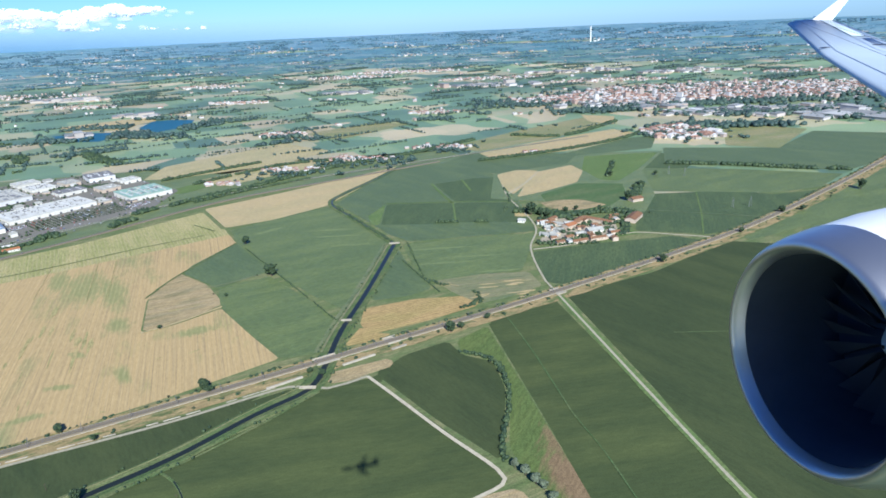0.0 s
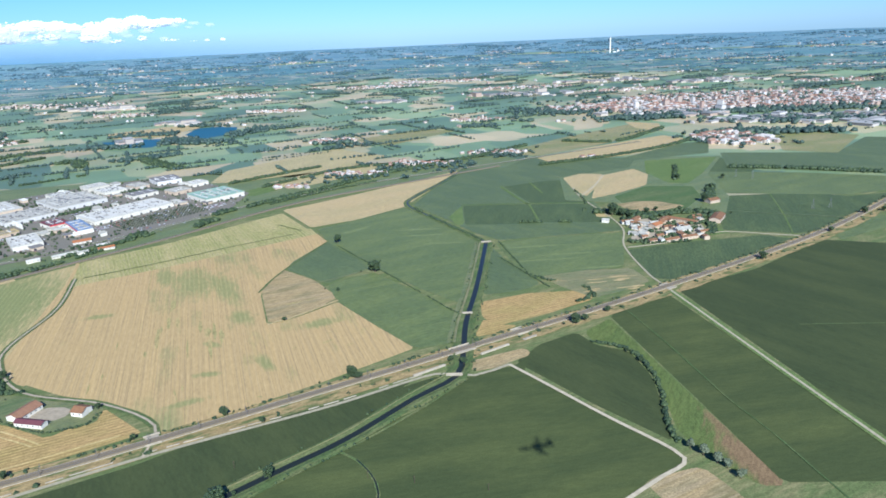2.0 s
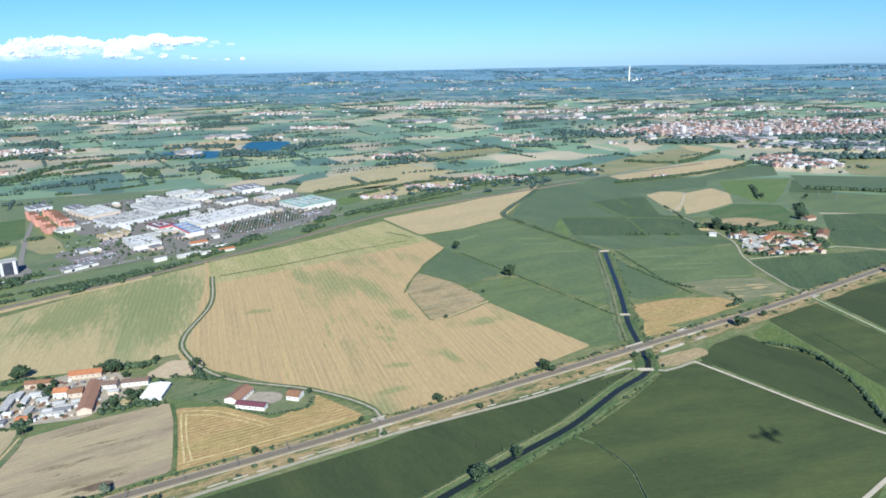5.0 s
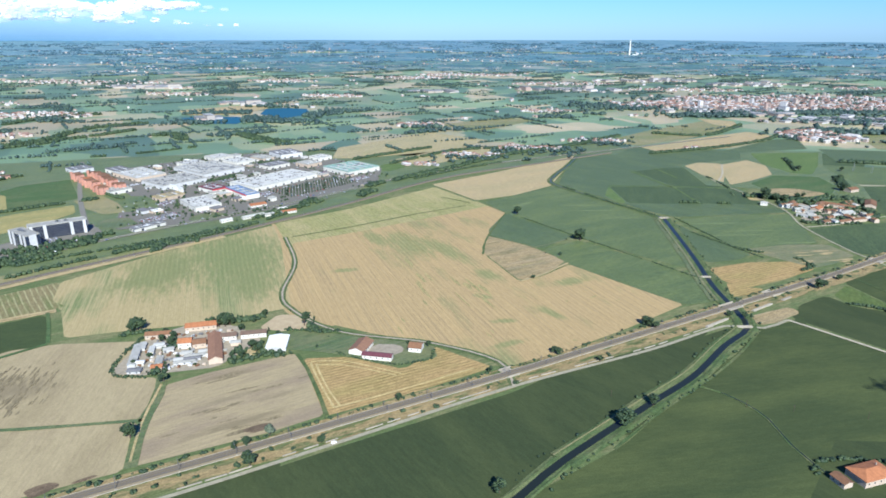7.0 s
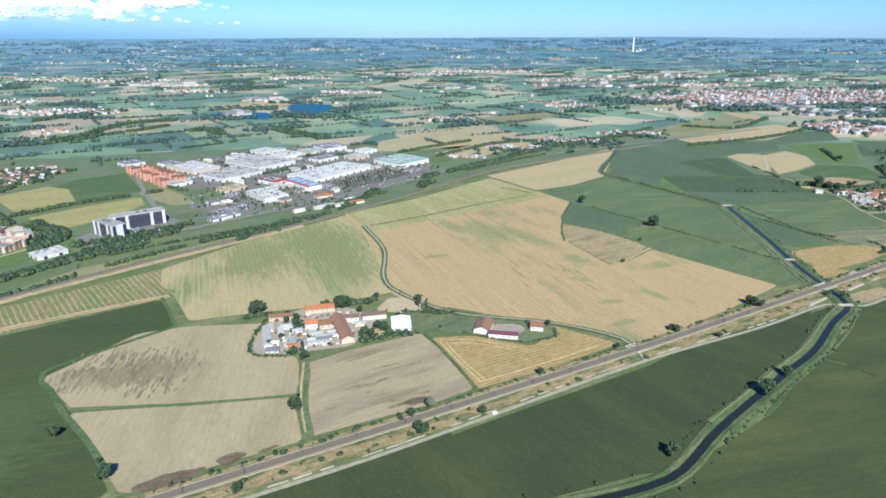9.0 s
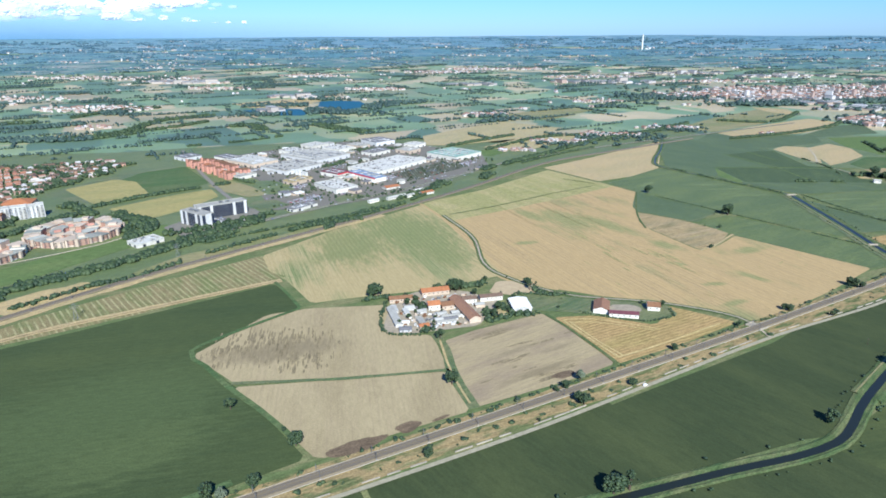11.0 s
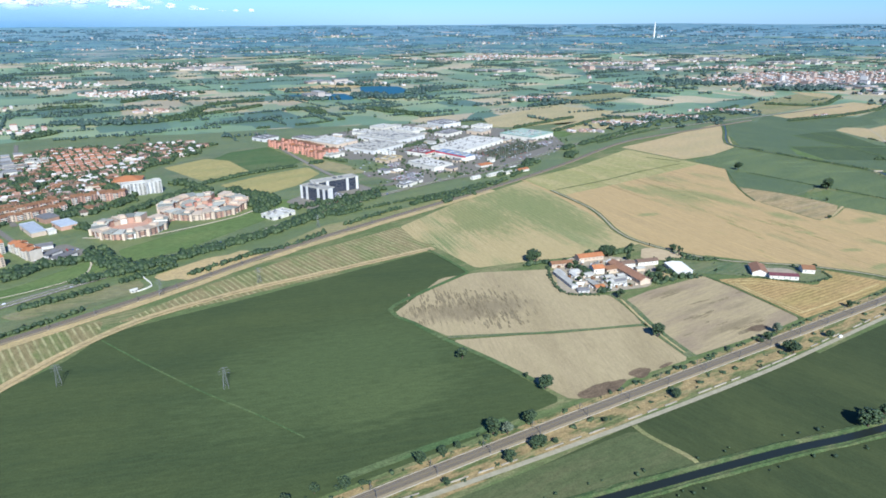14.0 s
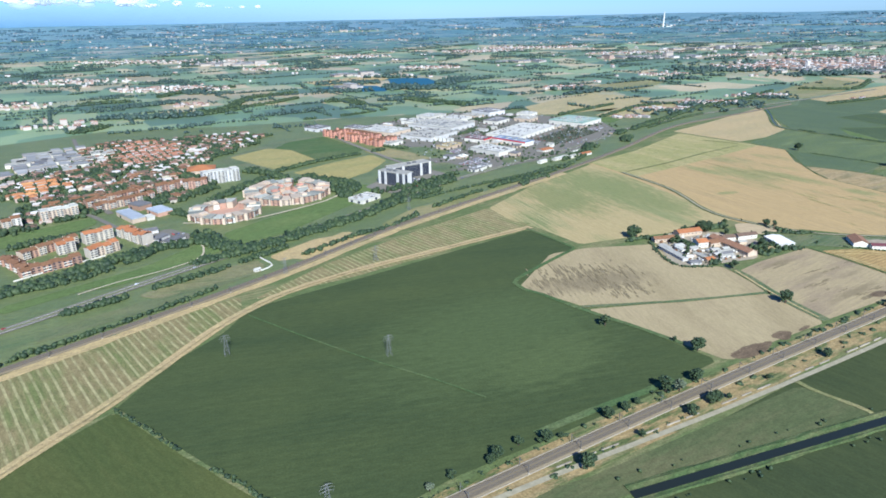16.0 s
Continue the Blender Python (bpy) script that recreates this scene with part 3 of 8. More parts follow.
def smooth_line(pts, step):
    """Points along a gentle curve through pts."""
    p = [Vector((*q, 0)) for q in pts]
    p = [2 * p[0] - p[1]] + p + [2 * p[-1] - p[-2]]
    out = []
    for i in range(1, len(p) - 2):
        n = max(2, int((p[i + 1] - p[i]).length / step))
        for k in range(n):
            u = k / n
            out.append(0.5 * ((2 * p[i]) + (p[i + 1] - p[i - 1]) * u + (2 * p[i - 1] - 5 * p[i] + 4 * p[i + 1] - p[i + 2]) * u * u + (3 * p[i] - p[i - 1] - 3 * p[i + 1] + p[i + 2]) * u ** 3))
    return out + [p[-2]]


def ribbon(name, pts, profile, material, step=8.0, parent=None, base=0.14, wobble=0.0):
    """A strip along a line; profile: (offset to the right, height) across it."""
    line = smooth_line(pts, step)
    verts, faces, w = [], [], len(profile)
    for i, q in enumerate(line):
        d = (line[min(i + 1, len(line) - 1)] - line[max(i - 1, 0)]).normalized()
        side = Vector((d.y, -d.x, 0))
        for o, h in profile:
            o += wobble * (noise.noise((q.x * 0.09, q.y * 0.09, o)) if wobble else 0)
            v = q + side * o
            verts.append((v.x, v.y, zg(v.x, v.y) + base + h))
    for i in range(len(line) - 1):
        for k in range(w - 1):
            a = i * w + k
            faces.append((a, a + 1, a + w + 1, a + w))
    return mesh_of(name, verts, faces, material, parent)


RAIL_A = [(-700, -105), (-597, -32), (-505, 32), (-412, 94), (-284, 176), (-196, 233), (-68, 320), (59, 409), (209, 527), (336, 652), (461, 786), (578, 925)]
RAIL_B = [(-900, -180), (-792, -31), (-691, 96), (-614, 193), (-549, 286), (-430, 428), (-357, 524), (-269, 651), (-161, 741), (-59, 824)]
ROAD_B = [(-597, -33), (-495, 32), (-413, 79), (-329, 130), (-273, 168), (-203, 216), (-133, 257), (-85, 289), (-65, 288), (-47, 300)]
CANAL = [(-457, 34), (-347, 79), (-308, 93), (-260, 112), (-233, 121.5), (-214, 131), (-203, 142), (-186, 163), (-143, 207), (-118, 232), (-93, 265), (-74, 287), (-72, 310), (-73, 350), (-70, 395), (-68, 439), (-66, 506)]
CANAL_TOP = [(-73, 324)] + CANAL[13:]
CANAL_N = [(-66, 506), (-106, 565), (-150, 630), (-146, 672), (-127, 726), (-107, 792)]
MOTORWAY = [(-850, -80), (-782, 35), (-714, 131), (-661, 206), (-599, 288), (-528, 392), (-456, 475), (-392, 546), (-321, 644), (-200, 749), (-59, 844), (148, 983)]
LANE = [(-203, 216), (-210, 239), (-246, 256), (-296, 265), (-330, 291), (-344, 316), (-352, 369), (-377, 426)]
LANE_E = [(135, 160), (113, 217), (59, 400), (50, 434), (44, 492), (50, 550), (28, 644), (22, 693)]
TRACK_S = [(-47, 300), (-29, 281), (-3, 253), (20, 230), (22, 221), (12, 213), (-20, 185)]
FIELD_PATH = [(-663, -15), (-646, 41), (-633, 78), (-610, 153), (-574, 197), (-519, 239), (-466, 278)]


def structure(ob, label, category):
    return tagged(ob, label, category, kind="structure")


structure(ribbon("verge", RAIL_A, [(-5.5, 0.06), (11.5, 0.06)], DIRTGRASS, wobble=1.2), "dry scrubby strip beside the railway", "verge")
structure(ribbon("railway_bed", RAIL_A, [(-2.4, 0.07), (-1.85, 0.6), (1.85, 0.6), (2.4, 0.07)], BALLAST), "brown ballast bed of a double-track railway", "railway")
structure(ribbon("verge", RAIL_B[:6], [(2.9, 0.05), (8.5, 0.05)], TAN, wobble=1.6), "dry tan strip beside a railway", "verge")
structure(ribbon("verge", [(-383, 95.5), (-380.5, 91), (-376, 86), (-371.5, 81.5), (-367.6, 77), (-366.6, 73)], [(-0.9, 0.14), (0.9, 0.14)], DRYG, wobble=0.5), "dry grassy margin across a field", "verge")
structure(ribbon("verge", [(-631, 73), (-612, 61), (-593, 48), (-560, 28), (-545, 22)], [(-0.9, 0.06), (0.8, 0.06)], VERGE, wobble=0.6), "pale grassy boundary between two crops", "verge")
structure(ribbon("railway_bed", RAIL_B, [(-2.9, 0.07), (-2.1, 0.6), (2.1, 0.6), (2.9, 0.07)], BALLAST), "brown ballast bed of a railway across fields", "railway")
for line, offs, h in ((RAIL_A, (-1.2, -0.62, 0.62, 1.2), 0.6), (RAIL_B, (-1.2, -0.6, 0.6, 1.2), 0.6)):
    for o in offs:
        structure(ribbon("rail", line, [(o - 0.04, h), (o - 0.04, h + 0.08), (o + 0.04, h + 0.08), (o + 0.04, h)], STEEL), "long steel running rail on ballast", "rail")
structure(ribbon("road", ROAD_B, [(-1.0, 0.16), (1.0, 0.16)], GREYLANE), "pale narrow service road beside the railway", "road")
structure(ribbon("bank", CANAL[:8], [(-4.6, 0.12), (-3.4, 0.4), (-2.1, 0.15), (2.1, 0.15), (3.0, 0.35), (3.9, 0.12)], BANK, wobble=0.7), "low green canal bank beside maize", "bank")
structure(ribbon("bank", CANAL[7:], [(-6.4, 0.12), (-4.2, 0.45), (-2.1, 0.15), (2.1, 0.15), (3.8, 0.4), (5.6, 0.12)], BANK, wobble=0.5), "grassy canal bank with dry patches", "bank")
structure(ribbon("track", CANAL[7:12], [(-4.9, 0.46), (-4.1, 0.5)], DRYG, wobble=0.35), "dry tan path on a canal bank", "track")
structure(ribbon("track", CANAL_TOP, [(-5.8, 0.3), (-4.2, 0.5)], FALLOW2, wobble=0.3), "grey-brown dirt track on a canal bank", "track")
structure(ribbon("verge", CANAL_TOP, [(-9.2, 0.16), (-6.4, 0.2)], GRASS, wobble=0.8), "bright grass edge beside a canal track", "verge")
structure(ribbon("ditch", [(-68, 285), (-85, 261), (-103, 239), (-118, 223), (-134, 207), (-148, 192), (-165, 172)], [(-0.7, 0.2), (-0.25, 0.12), (0.25, 0.12), (0.7, 0.2)], BANK, wobble=0.3), "overgrown ditch beside a canal bank", "ditch")
structure(ribbon("ditch", [(-118, 223), (-110, 218), (-102, 209), (-97, 198), (-95, 180), (-90, 164)], [(-0.8, 0.06), (-0.3, 0.18), (0.0, 0.1), (0.3, 0.18), (0.8, 0.06)], BANK, wobble=0.35), "grassy field ditch between two crops", "ditch")
for o_ in (-2.58, 2.58):
    structure(ribbon("kerb", RAIL_A, [(o_ - 0.12, 0.1), (o_ - 0.12, 0.28), (o_ + 0.12, 0.28), (o_ + 0.12, 0.1)], CONCRETE), "pale concrete cable trough beside the tracks", "kerb")
structure(ribbon("canal", CANAL, [(-1.6, 0.22), (1.6, 0.22)], WATER), "dark still water of a straight canal", "water")
structure(ribbon("bank", CANAL_N, [(-4.0, 0.10), (-1.8, 0.3), (1.8, 0.3), (3.0, 0.10)], BANK, wobble=0.5), "overgrown grassy bank of a canal", "bank")
structure(ribbon("canal", CANAL_N, [(-0.7, 0.34), (0.7, 0.34)], WATER), "narrow dark canal between maize fields", "water")
structure(ribbon("road", MOTORWAY, [(-3.2, 0.18), (3.2, 0.18)], ROAD), "grey asphalt dual carriageway", "road")
structure(ribbon("median", MOTORWAY, [(-0.35, 0.2), (-0.3, 0.42), (0.3, 0.42), (0.35, 0.2)], GRASS), "grassy strip between two carriageways", "verge")
for o_ in (-1.75, 1.75):
    structure(ribbon("road_line", MOTORWAY, [(o_ - 0.05, 0.186), (o_ + 0.05, 0.186)], WHITEWALL), "white painted line on asphalt", "road line")
structure(ribbon("verge", LANE, [(-2.2, 0.1), (2.0, 0.1)], BANK, wobble=0.6), "grassy edges of a farm lane", "verge")
structure(ribbon("verge", FIELD_PATH, [(-3.2, 0.1), (2.2, 0.1)], TAN, wobble=0.8), "dry straw-coloured field edge", "verge")
structure(ribbon("road", LANE, [(-0.6, 0.17), (0.6, 0.17)], YARD), "pale farm lane between stubble fields", "road")
structure(ribbon("verge", LANE_E[:3], [(-2.6, 0.13), (2.6, 0.13)], LUSH, wobble=0.5), "bright grass edges of a country lane", "verge")
structure(ribbon("road", LANE_E, [(-0.75, 0.17), (0.75, 0.17)], GREYLANE), "pale country lane crossing the railway", "road")
structure(ribbon("track", TRACK_S, [(-0.9, 0.17), (0.9, 0.17)], GRAVEL), "pale dirt track round a maize field", "track")
structure(ribbon("track", FIELD_PATH, [(-0.5, 0.17), (0.5, 0.17)], FALLOW), "pale dirt track along a field edge", "track")


def stains(name, material, label, zones):
    """Uneven patches with ragged outlines, each longer along the rows: x, y, angle, count, spread along, spread across, size."""
    LAYER[0] += 0.0016
    bm = bmesh.new()
    q = random.Random(len(zones) * 31)
    for x, y, a, n, su, sv, size in zones:
        c, s_ = math.cos(radians(a)), math.sin(radians(a))
        for k in range(n):
            u0, v0 = q.gauss(0, su), q.gauss(0, sv)
            L, W = size * q.uniform(0.4, 2.0), size * q.uniform(0.06, 0.26)
            ring = []
            for j in range(14):
                t = 6.2832 * j / 14
                r = q.uniform(0.65, 1.15)
                u, v = u0 + L * r * math.cos(t), v0 + W * r * math.sin(t)
                ring.append(bm.verts.new((x + u * c - v * s_, y + u * s_ + v * c, LAYER[0] + 0.0004 * k)))
            bm.faces.new(ring)
    return structure(part(name, bm, material, None), label, "ground")


stains("damp_patches", DAMP, "brownish damp streaks in bare soil", ((-444, 197, -77, 150, 8, 15, 2.8), (-425, 180, -77, 60, 5, 8, 2.4), (-462, 190, -77, 60, 8, 7, 2.4), (-312, 176, 35, 8, 7, 2, 4), (-338, 214, 36, 9, 6, 2, 4), (-326, 190, 36, 14, 14, 8, 3.5)))
for pts in ([(-400.6, 115.4), (-399.4, 111.8), (-394.5, 112.2), (-387, 115.5), (-382.8, 120.4), (-378.4, 126.2), (-380.6, 127), (-384.2, 124.8), (-387.4, 124.6), (-390.2, 122.6), (-392.6, 122), (-395.7, 118.8)],
            [(-378.2, 130.6), (-375.4, 129.0), (-373.5, 127.3), (-370.2, 129), (-368.6, 132.4), (-366.5, 135.2), (-370.6, 136.4), (-374.1, 134.8)],
            [(-364.4, 135.5), (-360.6, 136.8), (-356.5, 140.6), (-357.4, 141.6), (-361.5, 139)],
            [(-315, 172.2), (-311, 171.2), (-307.8, 171.7), (-303.5, 175.4), (-303.6, 179), (-307.6, 178), (-310.9, 176.4)]):
    field("wet_patch", DAMP_DARK, pts, "dark wet brown patch in bare soil")
stains("weedy_patches", WEED, "green weedy patches in stubble", ((-215, 270, -64, 4, 5, 5, 3.5), (-168, 262, 0, 3, 6, 3, 3), (-225, 330, -64, 6, 14, 8, 9), (-262, 350, -64, 5, 16, 6, 9), (-190, 380, 40, 4, 6, 4, 3), (-250, 300, -64, 6, 20, 20, 4), (-150, 330, 45, 7, 12, 8, 3)))
# tramlines and footpaths through the crops
for pts, w, m, lab in (([(19, 378), (26, 366), (41, 318), (54, 270), (64, 243), (73, 212), (80, 190)], 0.3, LUSH2, "pale tramline through a maize field"),
        ([(-608, 149), (-574, 127), (-544, 109), (-516, 94), (-498, 83)], 0.4, LUSH2, "faint footpath through a maize field"),
        ([(-56, 706), (-42, 664), (-28, 627)], 1.4, LUSH, "grass track between maize plots"), ([(-24, 724), (-11, 671)], 1.1, LUSH, "grass track between maize plots"),
        ([(-94, 628), (-28, 630), (36, 629)], 1.2, LUSH, "grass track between maize plots"), ([(-27, 628), (-19, 560)], 0.9, LUSH, "grass track between maize plots"),
        ([(27, 655), (46, 700), (64, 757)], 0.9, GRAVEL, "pale farm lane between two stubble plots"), ([(213, 652), (204, 610), (197, 577), (183, 522)], 0.6, LUSH, "grass track between maize plots"),
        ([(155, 592), (199, 579), (231, 570), (262, 562)], 0.6, GRASS, "pale lane between maize plots"), ([(118, 350), (180, 352), (260, 348)], 0.35, LUSH2, "pale track through a maize field")):
    structure(ribbon("field_track", pts, [(-w, 0.14), (w, 0.14)], m, wobble=0.25), lab, "track")
for pts, w, m, lab in (([(-444, 238), (-464, 214), (-482, 187), (-469, 173), (-453, 157), (-434, 141), (-416, 124)], 1.3, LUSH2, "green grass edge between maize and bare soil"), ([(-470, 276), (-456, 257), (-444, 239)], 1.0, LUSH2, "green grass edge round a maize field"),
        ([(-482, 62), (-459, 77), (-440, 88), (-428, 97)], 1.6, LUSH2, "green grass edge between maize and railway")):
    structure(ribbon("field_track", pts, [(-w, 0.14), (w, 0.14)], m, wobble=0.25), lab, "track")
for pts, w, m, lab in (([(-338, 470), (-318, 430), (-302, 396)], 0.28, WEED, "weedy furrow through a stubble field"),
        ([(-300, 470), (-275, 420), (-262, 395)], 0.28, WEED, "weedy furrow through a stubble field"),
        ([(-286, 472), (-262, 424), (-250, 400)], 0.25, WEED, "weedy furrow through a stubble field"),
        ([(-372, 428), (-330, 460), (-285, 500), (-240, 535)], 0.9, VERGE, "field path between two stubble fields"),
        ([(-196, 347), (-184, 357), (-172, 371), (-161, 385)], 0.9, TAN, "tan strip across stubble"), ([(-185, 416), (-169, 428), (-155, 441)], 0.7, GRASS, "grass strip between maize fields"), ([(-236, 545), (-250, 555), (-265, 565)], 0.8, BANK, "grassy field boundary"),
        ([(-221, 398), (-220, 425), (-216, 452), (-208, 490), (-203, 512)], 0.7, BANK, "grassy field boundary"), ([(-560, 30), (-540, 20), (-520, 5)], 0.6, LUSH, "pale track beside a maize field")):
    structure(ribbon("field_track", pts, [(-w, 0.14), (w, 0.14)], m, wobble=0.25), lab, "track")


for pts, w in (([(-302, 230), (-297, 220), (-290, 207), (-281, 192)], 0.55), ([(-299, 229), (-294, 219), (-287, 206), (-279, 194)], 0.5), ([(-302, 231), (-287, 233), (-270, 228), (-256, 223)], 0.5), ([(-298, 228), (-286, 229), (-270, 225), (-258, 221)], 0.45),
        ([(-281, 192), (-266, 201), (-248, 213), (-222, 231)], 0.5)):
    structure(ribbon("field_track", pts, [(-w, 0.14), (w, 0.14)], GOLD_PALE, wobble=0.25), "pale straw row along a headland", "track")
structure(ribbon("ditch_water", [(-110, 218), (-102, 209), (-97, 198), (-95, 180), (-90, 164)], [(-0.32, 0.19), (0.32, 0.19)], WATER, wobble=0.12), "thin dark water in a field ditch", "water")


# ---- kit for buildings and plants ----
rng = random.Random(7)


def thing(name, label, category, x, y, angle=0.0, group="", z=None):
    e = new(name)
    e.empty_display_size = 0.5
    e.matrix_basis = pose(x, y, zg(x, y) if z is None else z, 0, 0, angle)
    return tagged(e, label, category, group)


def boxes(*specs):
    """One bmesh of boxes: (x, y, z of the lower middle, length, width, height)."""
    bm = bmesh.new()
    for x, y, z, a, b, c in specs:
        bmesh.ops.create_cube(bm, size=1, matrix=Matrix.Translation((x, y, z + c / 2)) @ Matrix.Diagonal((a, b, c, 1)))
    return bm


def gable_wall(L, W, H, R):
    bm = bmesh.new()
    v = [bm.verts.new(p) for p in ((-L / 2, -W / 2, 0), (L / 2, -W / 2, 0), (L / 2, W / 2, 0), (-L / 2, W / 2, 0), (-L / 2, -W / 2, H), (L / 2, -W / 2, H), (L / 2, W / 2, H), (-L / 2, W / 2, H), (-L / 2, 0, H + R), (L / 2, 0, H + R))]
    for f in ((0, 1, 5, 4), (2, 3, 7, 6), (1, 2, 6, 9, 5), (3, 0, 4, 8, 7), (4, 5, 9, 8), (6, 7, 8, 9)):
        bm.faces.new([v[i] for i in f])
    return bm


def gable_roof(L, W, H, R, over=0.3, thick=0.16):
    """Two sloping slabs that meet at the ridge."""
    bm = bmesh.new()
    l, w = L / 2 + over, W / 2 + over
    drop = R * over / (W / 2)
    for s in (-1, 1):
        low = [(-l, s * w, H - drop), (l, s * w, H - drop), (l, 0, H + R), (-l, 0, H + R)]
        a = [bm.verts.new((x, y, z + 0.03)) for x, y, z in low]
        b = [bm.verts.new((x, y, z + 0.03 + thick)) for x, y, z in low]
        for f in ((a[3], a[2], a[1], a[0]), b, (a[0], a[1], b[1], b[0]), (a[1], a[2], b[2], b[1]), (a[2], a[3], b[3], b[2]), (a[3], a[0], b[0], b[3])):
            bm.faces.new(f)
    bmesh.ops.recalc_face_normals(bm, faces=bm.faces[:])
    return bm


def hip_roof(L, W, H, R, over=0.35):
    bm = bmesh.new()
    l, w, k = L / 2 + over, W / 2 + over, max(L - W, 0) / 2
    lo = [bm.verts.new(p) for p in ((-l, -w, H), (l, -w, H), (l, w, H), (-l, w, H))]
    hi = [bm.verts.new(p) for p in ((-l, -w, H + 0.15), (l, -w, H + 0.15), (l, w, H + 0.15), (-l, w, H + 0.15))]
    top = [bm.verts.new((-k - 0.01, 0, H + R)), bm.verts.new((k + 0.01, 0, H + R))]
    bm.faces.new(lo[::-1])
    for i in range(4):
        bm.faces.new((lo[i], lo[(i + 1) % 4], hi[(i + 1) % 4], hi[i]))
    bm.faces.new((hi[0], hi[1], top[1], top[0]))
    bm.faces.new((hi[2], hi[3], top[0], top[1]))
    bm.faces.new((hi[1], hi[2], top[1]))
    bm.faces.new((hi[3], hi[0], top[0]))
    return bm


def flat_roof(L, W, H, rim=0.35):
    """A deck with a low parapet round it."""
    bm = boxes((0, 0, H, L, W, 0.2))
    t = 0.3
    for x, y, a, b in ((0, W / 2, L + t, t), (0, -W / 2, L + t, t), (L / 2, 0, t, W - t), (-L / 2, 0, t, W - t)):
        bmesh.ops.create_cube(bm, size=1, matrix=Matrix.Translation((x, y, H + rim / 2)) @ Matrix.Diagonal((a, b, rim + 0.42, 1)))
    return bm


_PANES = {}


def pane_mesh(a, c, material=None, deep=0.12):
    key = (round(a, 2), round(c, 2), material or GLASS, deep)
    if key not in _PANES:
        bm = boxes((0, 0, -c / 2, a, deep, c))
        me = bpy.data.meshes.new("window" if deep < 0.5 else "balcony")
        bm.to_mesh(me)
        bm.free()
        me.materials.append(material or GLASS)
        _PANES[key] = me
    return _PANES[key]


def pane(parent, x, y, z, a, c, turn=0.0, name="window", material=None, deep=0.12):
    ob = new(name, pane_mesh(a, c, material, deep))
    ob.parent = parent
    ob.matrix_basis = pose(x, y, z, 0, 0, turn)
    return ob


def house(x, y, angle, L=5.0, W=4.0, H=2.2, R=1.0, wall=None, roof=None, name="house", label="", group="", hip=False, windows=True, chimney=True, category="house"):
    e = thing(name, label or "rendered house with a terracotta tiled roof", category, x, y, angle, group)
    part("wall", boxes((0, 0, 0, L, W, H)) if hip else gable_wall(L, W, H, R), wall or WHITEWALL, e)
    rf = part("roof", hip_roof(L, W, H, R) if hip else gable_roof(L, W, H, R), roof or TILE, e)
    if chimney:
        part("chimney", boxes((L * 0.22, W * 0.12, H + R * 0.5, 0.35, 0.35, R * 0.5 + 0.5)), CONCRETE, rf)
    if windows:
        n = max(2, int(L / 2.6))
        for s in (-1, 1) if windows is True else (-1,):
            for k in range(n):
                pane(e, -L / 2 + L * (k + 0.5) / n, s * (W / 2 + 0.02), H * 0.58, 0.5, 0.65)
    return e


def hall(x, y, angle, L, W, H, wall=None, roof=None, label="", name="warehouse", lights=True, group="", fascia=None):
    """A flat-roofed shed: wall, decked roof, rooflights, doors and a strip of glazing."""
    e = thing(name, label or "large pale flat-roofed industrial shed", "warehouse", x, y, angle, group)
    part("wall", boxes((0, 0, 0, L, W, H)), wall or WHITEWALL, e)
    rf = part("roof", flat_roof(L, W, H), roof or ROOFPALE, e)
    if lights:
        n = max(2, int(L / 9))
        for k in range(n):
            part("rooflight", boxes((-L / 2 + L * (k + 0.5) / n, 0, H + 0.2, 1.2, W * 0.7, 0.28)), GREYWALL if roof is not ROOFGREY else ROOFPALE, rf)
        tagged(part("roof_plant", boxes(*[(rng.uniform(-0.46, 0.46) * L, rng.uniform(-0.46, 0.46) * W, H + 0.2, rng.uniform(0.6, 2.6), rng.uniform(0.5, 2.0), rng.uniform(0.3, 1.1)) for _ in range(int(6 + L * W / 70))]), rng.choice((GALV, ROOFDARK, ROOFGREY)), rf), kind="stuff")
        tagged(part("roof_patch", boxes(*[(rng.uniform(-0.4, 0.4) * L, rng.uniform(-0.4, 0.4) * W, H + 0.19, rng.uniform(0.05, 0.2) * L, rng.uniform(0.05, 0.2) * W, 0.03 + 0.004 * j) for j in range(6)]), rng.choice((ROOFDARK, ROOFGREY, WHITEROOF)), rf, "mended stretch of roofing"), kind="stuff")
        for k in range(3):
            part("roof_vent", boxes((rng.uniform(-0.4, 0.4) * L, rng.uniform(-0.4, 0.4) * W, H + 0.2, 1.1, 0.9, 0.8)), GALV, rf)
    for k in range(max(2, int(L / 10)) if lights else 1):
        pane(e, -L / 2 + L * (k + 0.5) / max(2, int(L / 10)), -W / 2 - 0.03, 1.0, 2.2, 1.8, name="door")
    for k in range(max(2, int(W / 10)) if lights else 0):
        pane(e, -L / 2 - 0.03, -W / 2 + W * (k + 0.5) / max(2, int(W / 10)), 1.1, 2.2, 1.6, 90, name="door")
    if fascia:
        part("fascia", boxes((0, -W / 2 - 0.14, H - 1.0, L, 0.2, 1.2)), fascia, e)
    return e


